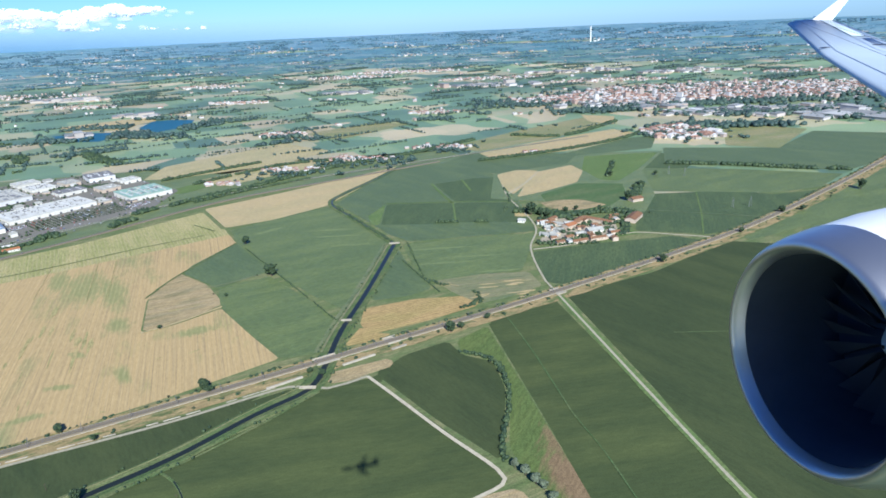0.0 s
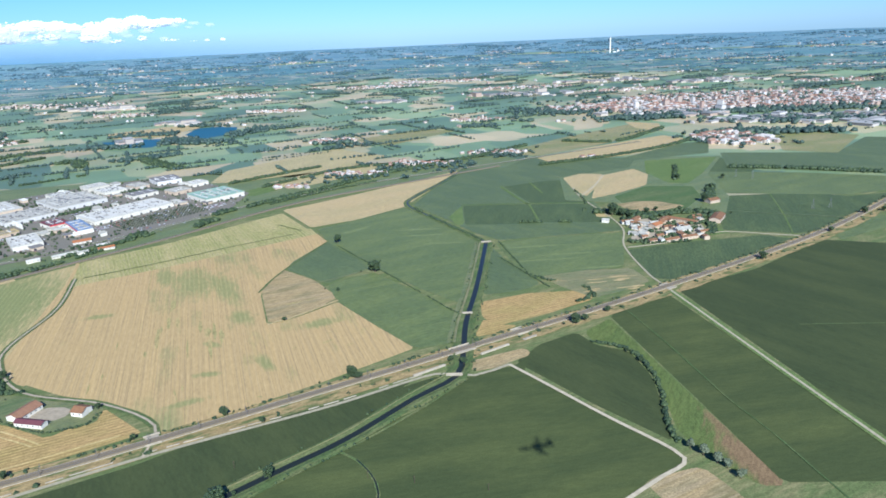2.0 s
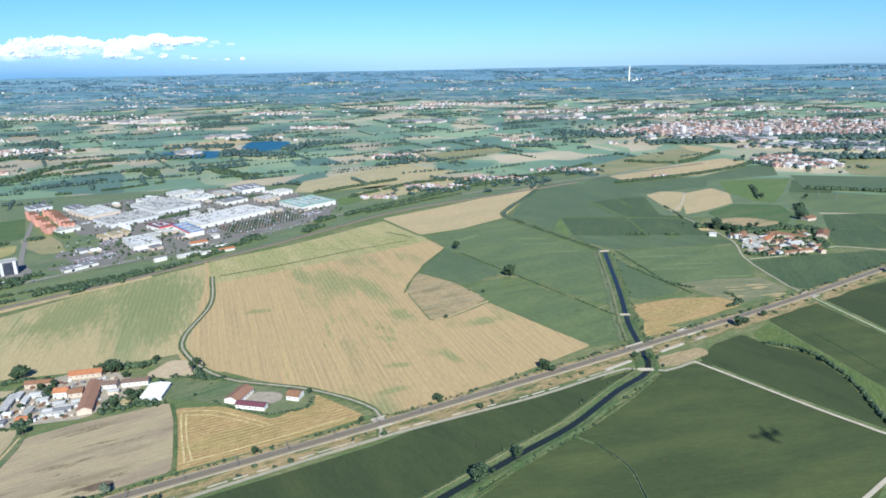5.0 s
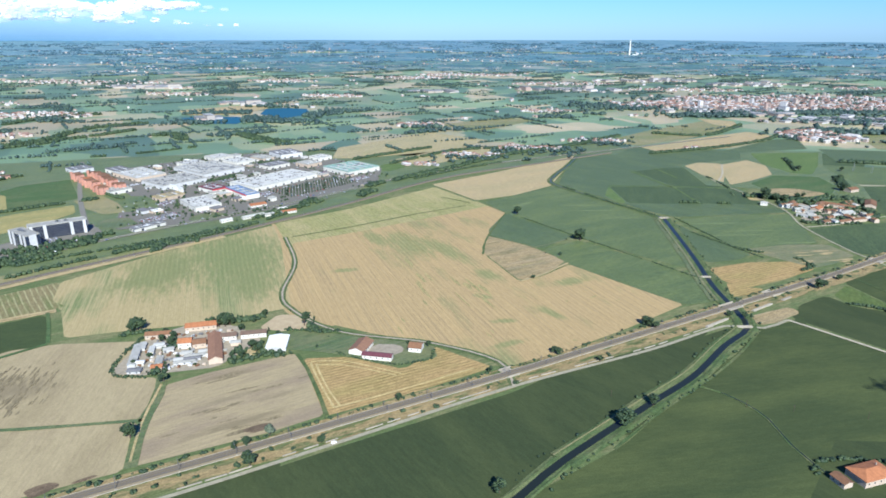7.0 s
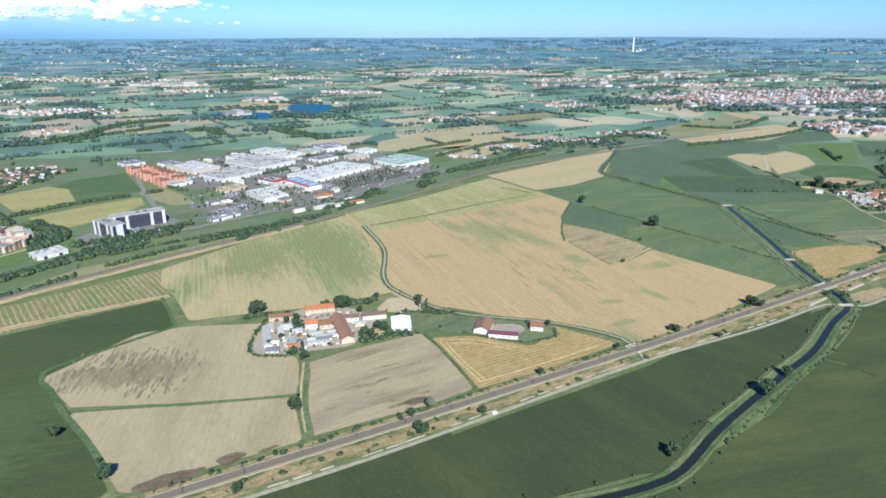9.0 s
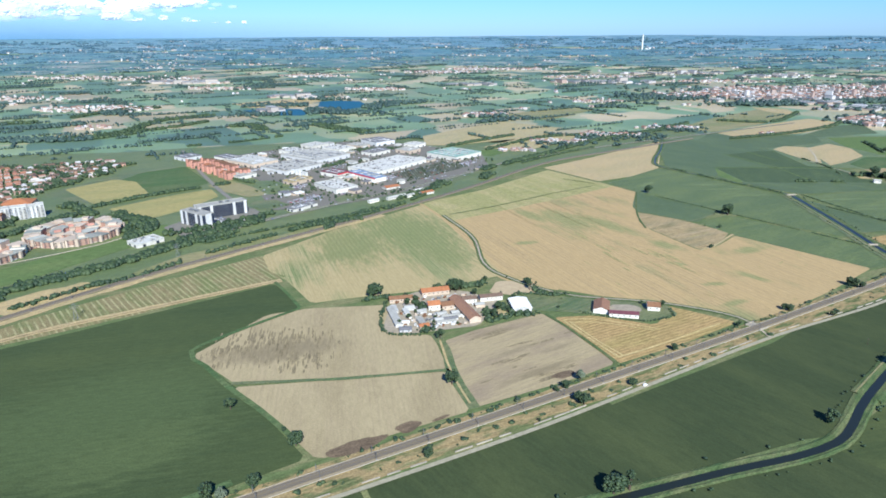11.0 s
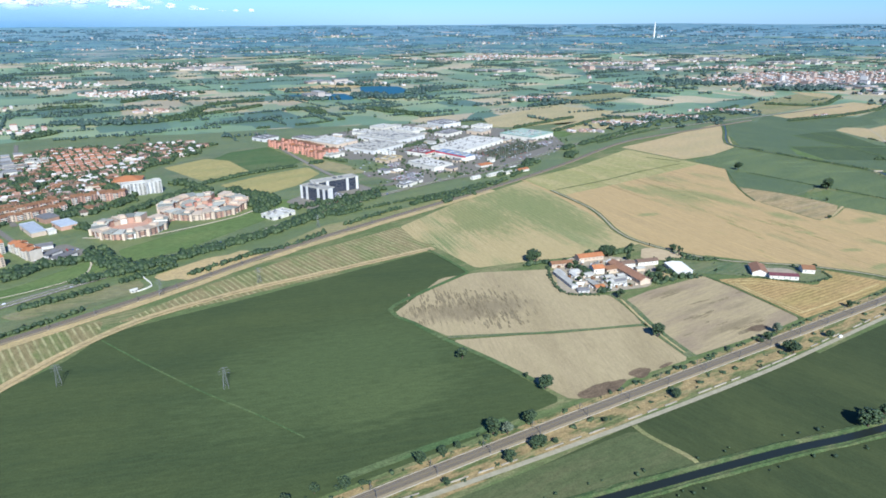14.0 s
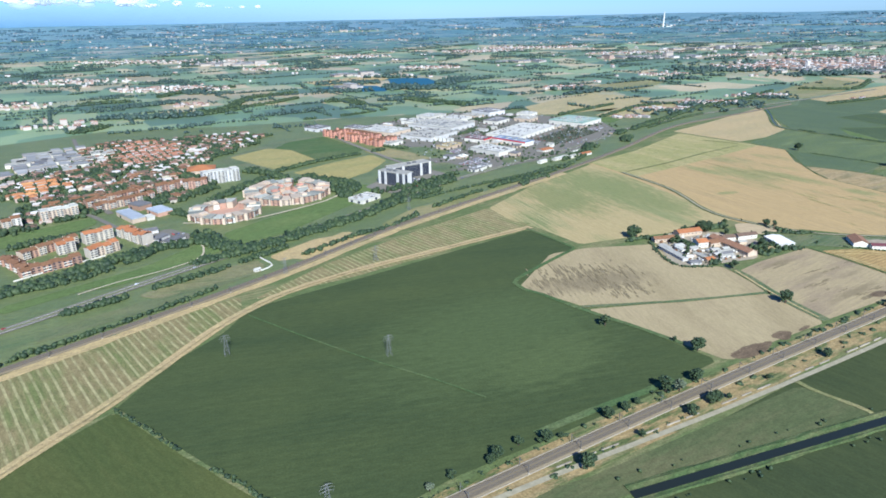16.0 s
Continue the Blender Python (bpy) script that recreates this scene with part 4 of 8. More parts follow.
def block(x, y, angle, L, W, H, floors, wall=None, roof=None, label="", hip=True, bays=None, name="apartment_block", balcony=None, group="", R=1.1):
    """Flats: storeys of windows on both long sides, slab bands and a roof."""
    e = thing(name, label or "rendered apartment block with a tiled roof", "apartment block", x, y, angle, group)
    part("wall", boxes((0, 0, 0, L, W, H)), wall or CREAM, e)
    part("roof", hip_roof(L, W, H, R) if hip else flat_roof(L, W, H), roof or TILE, e)
    n = bays or max(3, int(L / 2.0))
    fh = H / floors
    for s in (-1, 1):
        for f in range(floors if s * math.cos(radians(angle)) < 0.1 else 0):
            for k in range(n):
                pane(e, -L / 2 + L * (k + 0.5) / n, s * (W / 2 + 0.02), fh * (f + 0.55), 0.75, fh * 0.5)
        if balcony:
            for f in range(1, floors):
                part("balcony", boxes((0, s * (W / 2 + 0.3), fh * f, L * 0.9, 0.55, 0.36)), balcony, e)
    for f in range(floors):
        for s in (-1, 1) if abs(math.sin(radians(angle))) < 0.2 else ((-1,) if math.sin(radians(angle)) > 0 else (1,)):
            pane(e, s * (L / 2 + 0.02), 0, fh * (f + 0.55), 0.7, fh * 0.5, 90)
    return e


def ico(level):
    bm = bmesh.new()
    bmesh.ops.create_icosphere(bm, subdivisions=level, radius=1)
    v = np.array([q.co[:] for q in bm.verts])
    f = np.array([[q.index for q in t.verts] for t in bm.faces])
    bm.free()
    return v, f


ICO0, ICO1 = ico(1), ico(2)


def blobs(name, places, material, base=None, rough=0.28, parent=None, seed=3):
    """Many uneven clumps in one mesh: places of x, y, z, radius, height."""
    v, f = base or ICO0
    g = np.random.default_rng(seed)
    P = np.array(places, float)
    k = len(P)
    jit = 1 + g.normal(0, rough, (k, len(v), 1)).clip(-0.55, 0.55)
    turn = g.uniform(0, 6.28, k)
    c, s = np.cos(turn)[:, None], np.sin(turn)[:, None]
    V = v[None] * jit
    V = np.stack([V[..., 0] * c - V[..., 1] * s, V[..., 0] * s + V[..., 1] * c, V[..., 2]], -1)
    V = V * np.stack([P[:, 3], P[:, 3] * g.uniform(0.75, 1.2, k), P[:, 4]], -1)[:, None] + P[:, None, :3]
    F = (f[None] + (np.arange(k) * len(v))[:, None, None]).reshape(-1, 3)
    me = bpy.data.meshes.new(name)
    me.vertices.add(k * len(v))
    me.vertices.foreach_set("co", V.reshape(-1))
    me.loops.add(F.size)
    me.loops.foreach_set("vertex_index", F.reshape(-1))
    me.polygons.add(len(F))
    me.polygons.foreach_set("loop_start", np.arange(0, F.size, 3))
    me.polygons.foreach_set("loop_total", np.full(len(F), 3))
    me.materials.append(material)
    me.update(calc_edges=True)
    me.validate()
    ob = new(name, me)
    ob.parent = parent
    return ob


def limb(bm, a, b, r0, r1):
    a, b = Vector(a), Vector(b)
    bmesh.ops.create_cone(bm, cap_ends=False, segments=6, radius1=r0, radius2=r1, depth=(b - a).length,
                          matrix=Matrix.Translation((a + b) / 2) @ (b - a).to_track_quat("Z", "Y").to_matrix().to_4x4())


def tree(seed, material, height=6.0, spread=2.4, name="tree", label="", slim=1.0):
    """A tapered trunk that forks, and a crown of many leaf clumps with gaps, 6 high."""
    g = random.Random(seed)
    e = thing(name, label, "tree", 0, 0)
    bm = bmesh.new()
    fork = height * 0.34
    limb(bm, (0, 0, -0.3), (0.1, 0, fork), 0.26, 0.18)
    tips = []
    for k in range(5):
        a = k * 1.26 + g.uniform(-0.3, 0.3)
        tip = (math.cos(a) * spread * 0.5, math.sin(a) * spread * 0.5, height * g.uniform(0.55, 0.75))
        limb(bm, (0.1, 0, fork * 0.9), tip, 0.13, 0.05)
        tips.append(tip)
    limb(bm, (0.1, 0, fork), (0, 0, height * 0.85), 0.15, 0.05)
    part("trunk", bm, BARK, e)
    places = []
    lobes = tips + [(0, 0, height * 0.78)] + [(g.uniform(-1, 1) * spread * 0.5, g.uniform(-1, 1) * spread * 0.5, height * g.uniform(0.35, 0.8)) for _ in range(4)]
    for lx, ly, lz in lobes:
        for _ in range(20):
            d = Vector((g.gauss(0, 1), g.gauss(0, 1), g.gauss(0, 1))).normalized() * g.uniform(0.55, 1.0)
            r = spread * 0.42
            p = (lx * slim + d.x * r * slim, ly * slim + d.y * r * slim, max(height * 0.16, lz + d.z * r * 0.95))
            q = g.uniform(0.22, 0.5) * spread / 2.4
            places.append((*p, q, q * 0.8))
    crown = blobs("crown", places, material, ICO0, 0.35, e, seed)
    return e


TREES = [tree(11 + k, LEAF, 6, 2.4 + 0.35 * (k % 3), label="broad leafy green tree at a field edge") for k in range(4)]
TREES += [tree(31, LEAF_GREY, 6, 2.7, label="pale grey-green willow tree with a loose crown"), tree(32, LEAF, 6, 1.3, label="slim dark green poplar tree beside farm buildings", slim=0.7)]
_used = set()


def plant(k, x, y, h, group="trees along the railway and fields"):
    """Stands tree k at a place, h high."""
    s = h / 6.0
    m = pose(x, y, zg(x, y), 0, 0, rng.uniform(0, 360)) @ Matrix.Diagonal((s * rng.uniform(0.9, 1.15), s * rng.uniform(0.9, 1.15), s, 1))
    if k in _used:
        ob = copy_thing(TREES[k], m)
    else:
        _used.add(k)
        ob = TREES[k]
        ob.matrix_basis = m
    return tagged(ob, group=group)


def hedge_places(pts, width=2.0, size=1.3, step=1.5, high=1.0, gaps=0.1, seed=1):
    g = random.Random(seed)
    out, clumps = [], 2
    if size > 1.6:
        size, step, clumps = size * 0.74, step * 0.85, 4
    for q in smooth_line(pts, step):
        if noise.noise((q.x * 0.05, q.y * 0.05, seed)) < -0.55 + gaps:
            continue
        for _ in range(clumps):
            s = size * g.uniform(0.55, 1.4)
            out.append((q.x + g.uniform(-1, 1) * width, q.y + g.uniform(-1, 1) * width, zg(q.x, q.y) + s * 0.6 * high, s, s * high))
    return out


def hedge(pts, label="dark green hedge of dense shrubs and trees", **kw):
    p = hedge_places(pts, **kw)
    return tagged(blobs("hedge", p, LEAF, ICO1 if len(p) < 110 else ICO0, 0.28, None, len(p)), label, "hedge", kind="stuff")


def inside(x, y, poly):
    odd = False
    for (x0, y0), (x1, y1) in zip(poly, poly[1:] + poly[:1]):
        if (y0 > y) != (y1 > y) and x < (x1 - x0) * (y - y0) / (y1 - y0) + x0:
            odd = not odd
    return odd


# ---- along the near railway ----
for t in ((-406, 258, 8.6, 0), (-445, 140, 5.6, 1), (-412, 118, 6.2, 2), (-419, 126, 2.8, 3), (-357, 164, 5.2, 0), (-365, 207, 5.6, 1), (-363, 265, 7.6, 5), (-317, 271, 6.0, 5), (-363, 114, 4.0, 2), (-353, 121, 2.8, 3), (-305, 153, 5.4, 1), (-302, 170, 5.6, 4), (-417, 82, 3.6, 0), (-412, 84, 2.6, 1), (-393, 97, 2.3, 2)):
    plant(t[3], t[0], t[1], t[2])
for i, t in enumerate(((-495, 49, 3.7), (-488, 56, 3.8), (-497, 47, 3.3), (-490, 53, 3.0), (-479, 58, 3.5), (-481, 57, 2.7), (-474, 60, 2.3), (-462, 67, 2.8), (-457, 71, 3.7), (-450, 76, 3.8), (-445, 80, 2.6), (-438, 86, 4.0), (-433, 88, 4.9), (-428, 88, 6.0), (-420, 95, 5.5), (-448, 61, 7.4), (-468, 45, 4.6), (-428, 74, 4.7), (-419, 81, 4.4), (-458, 55, 2.7), (-515, 34, 3.8), (-509, 40, 3.5))):
    plant(4 if i in (13, 20) else i % 4, *t)
for i, t in enumerate(((-309, 163, 3.2), (-313, 160, 2.8), (-303, 151, 5.4), (-299, 154, 4.6), (-254, 200, 3.0), (-214, 228, 3.8), (-182, 250, 3.9), (-143, 278, 3.7), (-129, 287, 4.4), (-210, 144, 6.6), (-158, 189, 7.2), (-153, 194, 6.4), (-143, 205, 4.4), (-360, 266, 6.4), (-280, 167, 3.6), (-322, 138, 4.6))):
    plant(i % 4, *t)
for i, t in enumerate(((-301, 98.5, 7.2), (-295.5, 100.5, 7.6), (-298, 101.5, 5.2))):
    plant((2, 5, 1)[i], *t)
for i, t in enumerate(((-146, 438, 7.4), (-149, 440, 5.0), (-193, 509, 7.6), (-157, 438, 3.2), (-127, 285, 4.4), (-165, 401, 3.0), (-187, 353, 2.7), (-175, 404, 3.6), (-180, 248, 3.4), (-160, 243, 3.8), (-124, 283, 4.4), (-15, 348, 5.2), (-8, 350, 5.4), (-2, 354, 5.0), (13, 367, 4.0), (145, 465, 5.6), (137, 459, 5.0), (-71, 300, 4.8), (-78, 303, 3.4))):
    plant(i % 4, *t)
for i, t in enumerate(((27, 231, 5.0), (31, 227, 5.8), (35, 222, 5.8), (38, 219, 5.0), (41, 213, 5.0))):
    plant(4, *t)
for i, t in enumerate(((265, 577, 5.2), (213, 524, 5.4), (285, 584, 5.4), (326, 623, 6.8), (367, 652, 8.0), (16, 315, 3.0), (21, 305, 3.0), (41, 587, 8.2), (48, 583, 9.0), (56, 579, 8.2), (62, 574, 7.4), (70, 574, 7.4), (79, 585, 5.0), (155, 667, 6), (165, 679, 6), (153, 581, 6.0), (142, 626, 7.2), (190, 727, 6.2), (146, 760, 5.0), (152, 789, 4.6), (141, 726, 5.0), (90, 596, 5.0), (111, 594, 5.0), (122, 570, 6.6))):
    plant(i % 4, *t, group="trees round the hamlet")


def along(pts, every, start=0.0):
    """Places and headings at even distances along a line."""
    line = smooth_line(pts, 1.0)
    gone, goal = 0.0, start
    for a, c in zip(line, line[1:]):
        gone += (c - a).length
        if gone >= goal:
            goal += every
            d = (c - a).normalized()
            yield a, d


# low bushes in the strip between railway and service road, and on the banks
g = random.Random(5)
for side, lo, hi, every, label in ((1, 4.2, 9.0, 7.0, "scattered low bushes beside the railway"), (-1, 4.2, 6.0, 3.0, "scattered weeds and shrubs along railway ballast")):
    spots = []
    for p, d in along(RAIL_A, every):
        if g.random() < 0.62:
            o = side * g.uniform(lo, hi)
            s = g.uniform(0.3, 1.0)
            for _ in range(g.choice((2, 4, 7))):
                spots.append((p.x + d.y * o + g.uniform(-0.8, 0.8), p.y - d.x * o + g.uniform(-0.8, 0.8), s * 0.5, s, s * 0.8))
    tagged(blobs("bushes", spots, LEAF, ICO0, 0.3, None, 9), label, "bushes", kind="stuff")
spots = []
for p, d in along(CANAL, 3.0):
    for o in (-6.8, 5.6, 6.6):
        if g.random() < (0.35 if p.x > -200 else 0.18):
            s = g.uniform(0.3, 0.8)
            spots.append((p.x + d.y * o + g.uniform(-1, 1), p.y - d.x * o + g.uniform(-1, 1), 0.3 + s * 0.5, s, s))
tagged(blobs("bushes", spots, LEAF, ICO0, 0.3, None, 10), "small bushes dotted along canal banks", "bushes", kind="stuff")

# catenary masts
def mast():
    e = thing("catenary_mast", "grey steel catenary mast beside railway tracks", "mast", 0, 0, group="masts along the railway")
    part("pole", boxes((0, 0, 0, 0.15, 0.15, 3.4)), MAST, e)
    part("arm", boxes((0.9, 0, 2.9, 1.7, 0.08, 0.08), (0.9, 0, 2.5, 1.7, 0.06, 0.06)), MAST, e)
    part("footing", boxes((0, 0, 0, 0.6, 0.6, 0.3)), CONCRETE, e)
    return e


first = mast()
for line, off in ((RAIL_A, 2.15), (RAIL_B, 2.6)):
    for i, (p, d) in enumerate(along(line, 21.0, 8.0)):
        for s in (1, -1) if line is RAIL_A else (1,):
            m = pose(p.x + d.y * off * s, p.y - d.x * off * s, 0.28, 0, 0, math.degrees(math.atan2(d.x, -d.y)) + (0 if s > 0 else 180))
            if first.get("set"):
                copy_thing(first, m)
            else:
                first.matrix_basis = m
                first["set"] = 1
for ob in bpy.data.objects:
    if "set" in ob:
        del ob["set"]

field("fallow_patch", FALLOW, [(-66, 292), (-68, 303), (-46, 315), (-38, 319), (-35, 311), (-46, 303), (-54, 296)], "bare brown strip between railway and track")
for x, y, L_ in ((-54.5, 316, 19), (-35, 330.5, 9), (-88, 292, 19)):
    e = tagged(part("low_wall", boxes((0, 0, 0.05, L_, 0.5, 0.9), (0, 0.9, 0.05, L_, 1.2, 0.5)), CONCRETE, None), "long pale concrete retaining wall below a railway", "wall", "retaining walls below the railway")
    e.matrix_basis = pose(x, y, 0.1, 0, 0, 38)
# green stretches of the dry strip south of the tracks
for pts in ([(-350, 129), (-338, 135.4), (-337, 133), (-348.8, 123.5)], [(-330.5, 141.5), (-322.4, 146), (-322.6, 142.2), (-329.6, 137)], [(-455, 59), (-448.7, 62), (-447.9, 57.6), (-450.6, 55), (-454.5, 55.5)],
            [(-376.5, 110.4), (-366.1, 116), (-366.6, 113.6)], [(-300, 158), (-290, 164), (-288, 162), (-298, 156)]):
    field("fallow_patch", BANK, pts, "green grass in a dry trackside strip")
# low pale walls beside the service road
for i, (p, d) in enumerate(along(ROAD_B, 9.0, 2.0)):
    if i % 4 == 3 or not -480 < p.x < -90:
        continue
    e = tagged(part("low_wall", boxes((0, 0, 0.05, rng.uniform(5, 8.6), 0.4, 0.45)), CONCRETE, None), "low pale concrete wall beside a service road", "wall", "low walls beside the service road")
    e.matrix_basis = pose(p.x - d.y * 2.4, p.y + d.x * 2.4, 0.02, 0, 0, math.degrees(math.atan2(d.y, d.x)))


def bridge(x, y, angle, L, W, label):
    e = thing("bridge", label, "bridge", x, y, angle)
    part("deck", boxes((0, 0, 0.2, L, W, 0.42)), CONCRETE, e)
    for s in (-1, 1):
        part("parapet", boxes((0, s * (W / 2 + 0.1), 0.2, L + 2, 0.25, 0.95)), CONCRETE, e)
        part("abutment", boxes((s * L / 2, 0, -0.2, 0.8, W, 0.5)), CONCRETE, e)


bridge(-73, 316, 35, 11, 7.2, "pale concrete railway bridge over a canal")
bridge(-41, 339, 35, 6, 7.4, "small concrete railway underpass with parapets")
bridge(58, 407, 36, 6, 8.0, "pale concrete road crossing at the railway")
bridge(-205, 228, 35, 5, 7.6, "pale concrete underpass below a railway")
bridge(-66, 506, 10, 6.5, 1.6, "narrow concrete sluice bridge over a canal")
bridge(-73, 364, 5, 4.4, 0.8, "narrow concrete footbridge over a canal")
bridge(-75, 288, 5, 6.5, 1.2, "narrow farm bridge over a dark canal")


def van(x, y, angle, body, label, name="van"):
    e = thing(name, label, "vehicle", x, y, angle, z=0.17)
    bm = boxes((0, 0, 0.18, 2.2, 0.85, 0.5), (-0.25, 0, 0.68, 1.5, 0.8, 0.4))
    bmesh.ops.bevel(bm, geom=bm.edges[:], offset=0.05, segments=1, affect="EDGES")
    part("body", bm, body, e)
    part("windscreen", boxes((0.58, 0, 0.7, 0.12, 0.7, 0.28)), GLASS, e)
    for sx in (-0.7, 0.7):
        for sy in (-0.4, 0.4):
            bm = bmesh.new()
            bmesh.ops.create_cone(bm, cap_ends=True, segments=10, radius1=0.18, radius2=0.18, depth=0.16, matrix=Matrix.Translation((sx, sy, 0.18)) @ Euler((radians(90), 0, 0)).to_matrix().to_4x4())
            part("wheel", bm, ROOFDARK, e)
    return e


van(-275, 167, 34, WHITEROOF, "small white van on a service road")
tagged(bpy.data.objects["van"], category="van")


# a lone farmhouse beside a field ditch
house(-75, 163, 22, 14, 8.5, 2.8, 1.7, CREAM, TILE, "farmhouse", "large old farmhouse with an orange-red tiled roof", hip=True)
house(-87, 159, 112, 6, 4, 2.0, 0.8, CREAM, TILE2, "farm_shed", "small tiled outhouse beside a farmhouse", chimney=False, category="shed")
hedge([(-94, 163), (-89, 171), (-76, 173), (-62, 172)], size=0.7, width=1.0, step=1.2, label="garden hedge behind a lone farmhouse")
for x, y in ((-160, 211), (-84, 205), (-103, 207), (-55, 202)):
    e = thing("utility_pole", "slim wooden utility pole in a field", "pole", x, y, 30, "utility poles")
    bm = bmesh.new()
    limb(bm, (0, 0, -0.2), (0, 0, 3.4), 0.09, 0.06)
    part("pole", bm, BARK, e)
    part("crossarm", boxes((0, 0, 3.0, 0.9, 0.08, 0.08)), BARK, e)


# ---- pylons ----
def pylon():
    e = thing("pylon", "grey steel lattice electricity pylon in a field", "pylon", 0, 0, group="electricity pylons")
    def at(k, z):
        w = 0.95 * (1 - z / 10.5) + 0.1
        return Vector(((-1, 1, 1, -1)[k] * w, (-1, -1, 1, 1)[k] * w, z))
    for k in range(4):
        bm = bmesh.new()
        limb(bm, at(k, 0), at(k, 9.4), 0.045, 0.03)
        part("leg", bm, GALV, e)
    bm = bmesh.new()
    for j in range(8):
        for k in range(4):
            limb(bm, at(k, j * 1.15), at((k + 1) % 4, j * 1.15 + 1.15), 0.018, 0.018)
            limb(bm, at((k + 1) % 4, j * 1.15), at(k, j * 1.15 + 1.15), 0.018, 0.018)
    part("bracing", bm, GALV, e)
    for z, r in ((6.6, 1.9), (7.7, 2.2), (8.8, 1.6)):
        bm = bmesh.new()
        for s in (-1, 1):
            limb(bm, (s * 0.1, 0.15, z), (s * r, 0, z + 0.05), 0.05, 0.03)
            limb(bm, (s * 0.1, -0.15, z + 0.5), (s * r, 0, z + 0.05), 0.05, 0.03)
            limb(bm, (s * r, 0, z), (s * r, 0, z - 0.5), 0.05, 0.04)
        part("crossarm", bm, GALV, e)
    return e


tower0 = pylon()
for i, (x, y, a) in enumerate(((-604, 112, 30), (-537, 113, 30), (-543, 26, 30), (-558, 218, 30), (-604, 199, 30), (-549, 317, 40), (229, 595, 60), (245, 597, 60), (219, 719, 60), (205, 731, 60))):
    m = pose(x, y, 0.02, 0, 0, a)
    if i:
        copy_thing(tower0, m)
    else:
        tower0.matrix_basis = m


# ---- farm beside the stubble ----
GF = "buildings round the farmyard"
ground_yard = field("farmyard", YARD, [(-395, 212), (-379, 211), (-346, 222), (-334, 253), (-355, 268), (-381, 266), (-395, 252)], "pale dusty farmyard between barns")
tagged(ground_yard, category="yard")
arena = field("riding_arena", SAND, [(-341, 265), (-322, 262), (-310, 270), (-316, 284), (-336, 284)], "pale sandy riding arena beside a farm")
tagged(arena, category="arena")
field("meadow", GRASS, [(-333, 243), (-296, 241), (-262, 230), (-240, 240), (-244, 254), (-296, 262), (-326, 265)], "mixed green paddock round farm buildings")
for x, y, a, L, W, H, R, wl_, rf_, lab in ((-372, 263, 19, 16, 6, 2.6, 1.3, CREAM, TILE, "long farm barn with an orange tiled roof"),
        (-354, 239, -66, 30, 6.5, 2.6, 1.5, CREAM, TILE_WARM, "long brick-red tiled barn beside a yard"),
        (-371, 242, 15, 6.5, 6, 3.4, 1.2, WHITEWALL, TILE, "white farmhouse with an orange tiled roof"),
        (-364, 243, 22, 6.5, 6, 2.8, 1.1, CREAM, TILE2, "farm building with a weathered tiled roof"),
        (-361, 231, 20, 10, 1.9, 1.5, 0.3, GREYWALL, ROOFGREY, "narrow farm shed with a grey sheet roof"),
        (-362, 227.5, 20, 10, 1.9, 1.5, 0.3, GREYWALL, ROOFDARK, "narrow farm shed with a dark sheet roof"),
        (-363, 224, 20, 10, 1.9, 1.5, 0.3, GREYWALL, ROOFGREY, "narrow farm shed with a grey sheet roof"),
        (-390.5, 228, -70, 22, 3.6, 1.9, 0.5, GREYWALL, ROOFGREY, "long grey-roofed cattle shed beside a field"),
        (-385, 234, -70, 7, 2.4, 1.8, 0.4, WHITEWALL, ROOFPALE, "pale-roofed farm shed in a crowded yard"),
        (-390, 251, 14, 13, 4.5, 2.4, 1.0, CREAM, TILE2, "cream farm cottage row with brown tiles")):
    house(x, y, a, L, W, H, R, wl_, rf_, "farm_building", lab, GF, chimney=H > 3, category="farm building")
tagged(field("farmyard", YARD, [(-277, 240), (-263, 240), (-257, 247), (-262, 253), (-275, 252)], "pale paved yard between barns"), category="yard")
structure(ribbon("verge", [(-311, 238), (-302, 224), (-292, 205), (-283, 186)], [(-1.0, 0.12), (1.0, 0.12)], BANK, wobble=0.4), "dark grass strip between soil and stubble", "verge")
for x, y, a, L, W, H, R, wl_, rf_, lab in ((-352, 252, 15, 8, 4.5, 2.6, 1.0, WHITEWALL, TILE3, "white stable with a brown tiled roof"),
        (-340, 256, 17, 13, 4.5, 2.6, 1.0, WHITEWALL, TILE3, "long white stable with a brown tiled roof"),
        (-324, 247, 100, 14, 10, 2.2, 0.7, GREYWALL, WHITEROOF, "open barn with a bright white sheet roof"),
        (-383, 214, 11, 6, 3.5, 1.5, 0.4, GREYWALL, ROOFDARK, "small dark-roofed shed at a farm edge"),
        (-374, 218, 20, 5, 3.5, 1.8, 0.6, CREAM, TILE, "small tiled outbuilding beside a farmyard"),
        (-280, 246, 78, 13, 8, 2.4, 1.6, WHITEWALL, TILE_WARM, "white barn with a broad orange tiled roof"),
        (-270, 237, -6, 15, 4, 2.4, 0.9, WHITEWALL, MAROON, "long white stable with a maroon sheet roof"),
        (-252, 248, -8, 6.5, 6.5, 2.6, 1.4, WHITEWALL, TILE2, "detached farmhouse with a brown tiled roof")):
    house(x, y, a, L, W, H, R, wl_, rf_, "farm_building", lab, GF, chimney=H > 3, category="farm building")
hedge([(-411, 250), (-402, 255), (-395, 254)], size=1.2, width=1)
hedge([(-372, 271), (-361, 272), (-350, 275), (-343, 280)], size=1.3, width=2.2, step=1.2, label="dark bushy garden trees behind a farm")
hedge([(-346, 237), (-338, 241), (-334, 248)], size=1.2, width=2.2, label="dense dark shrubs between farm buildings")
hedge([(-326, 265), (-308, 265), (-296, 265)], size=0.8, width=1.0)
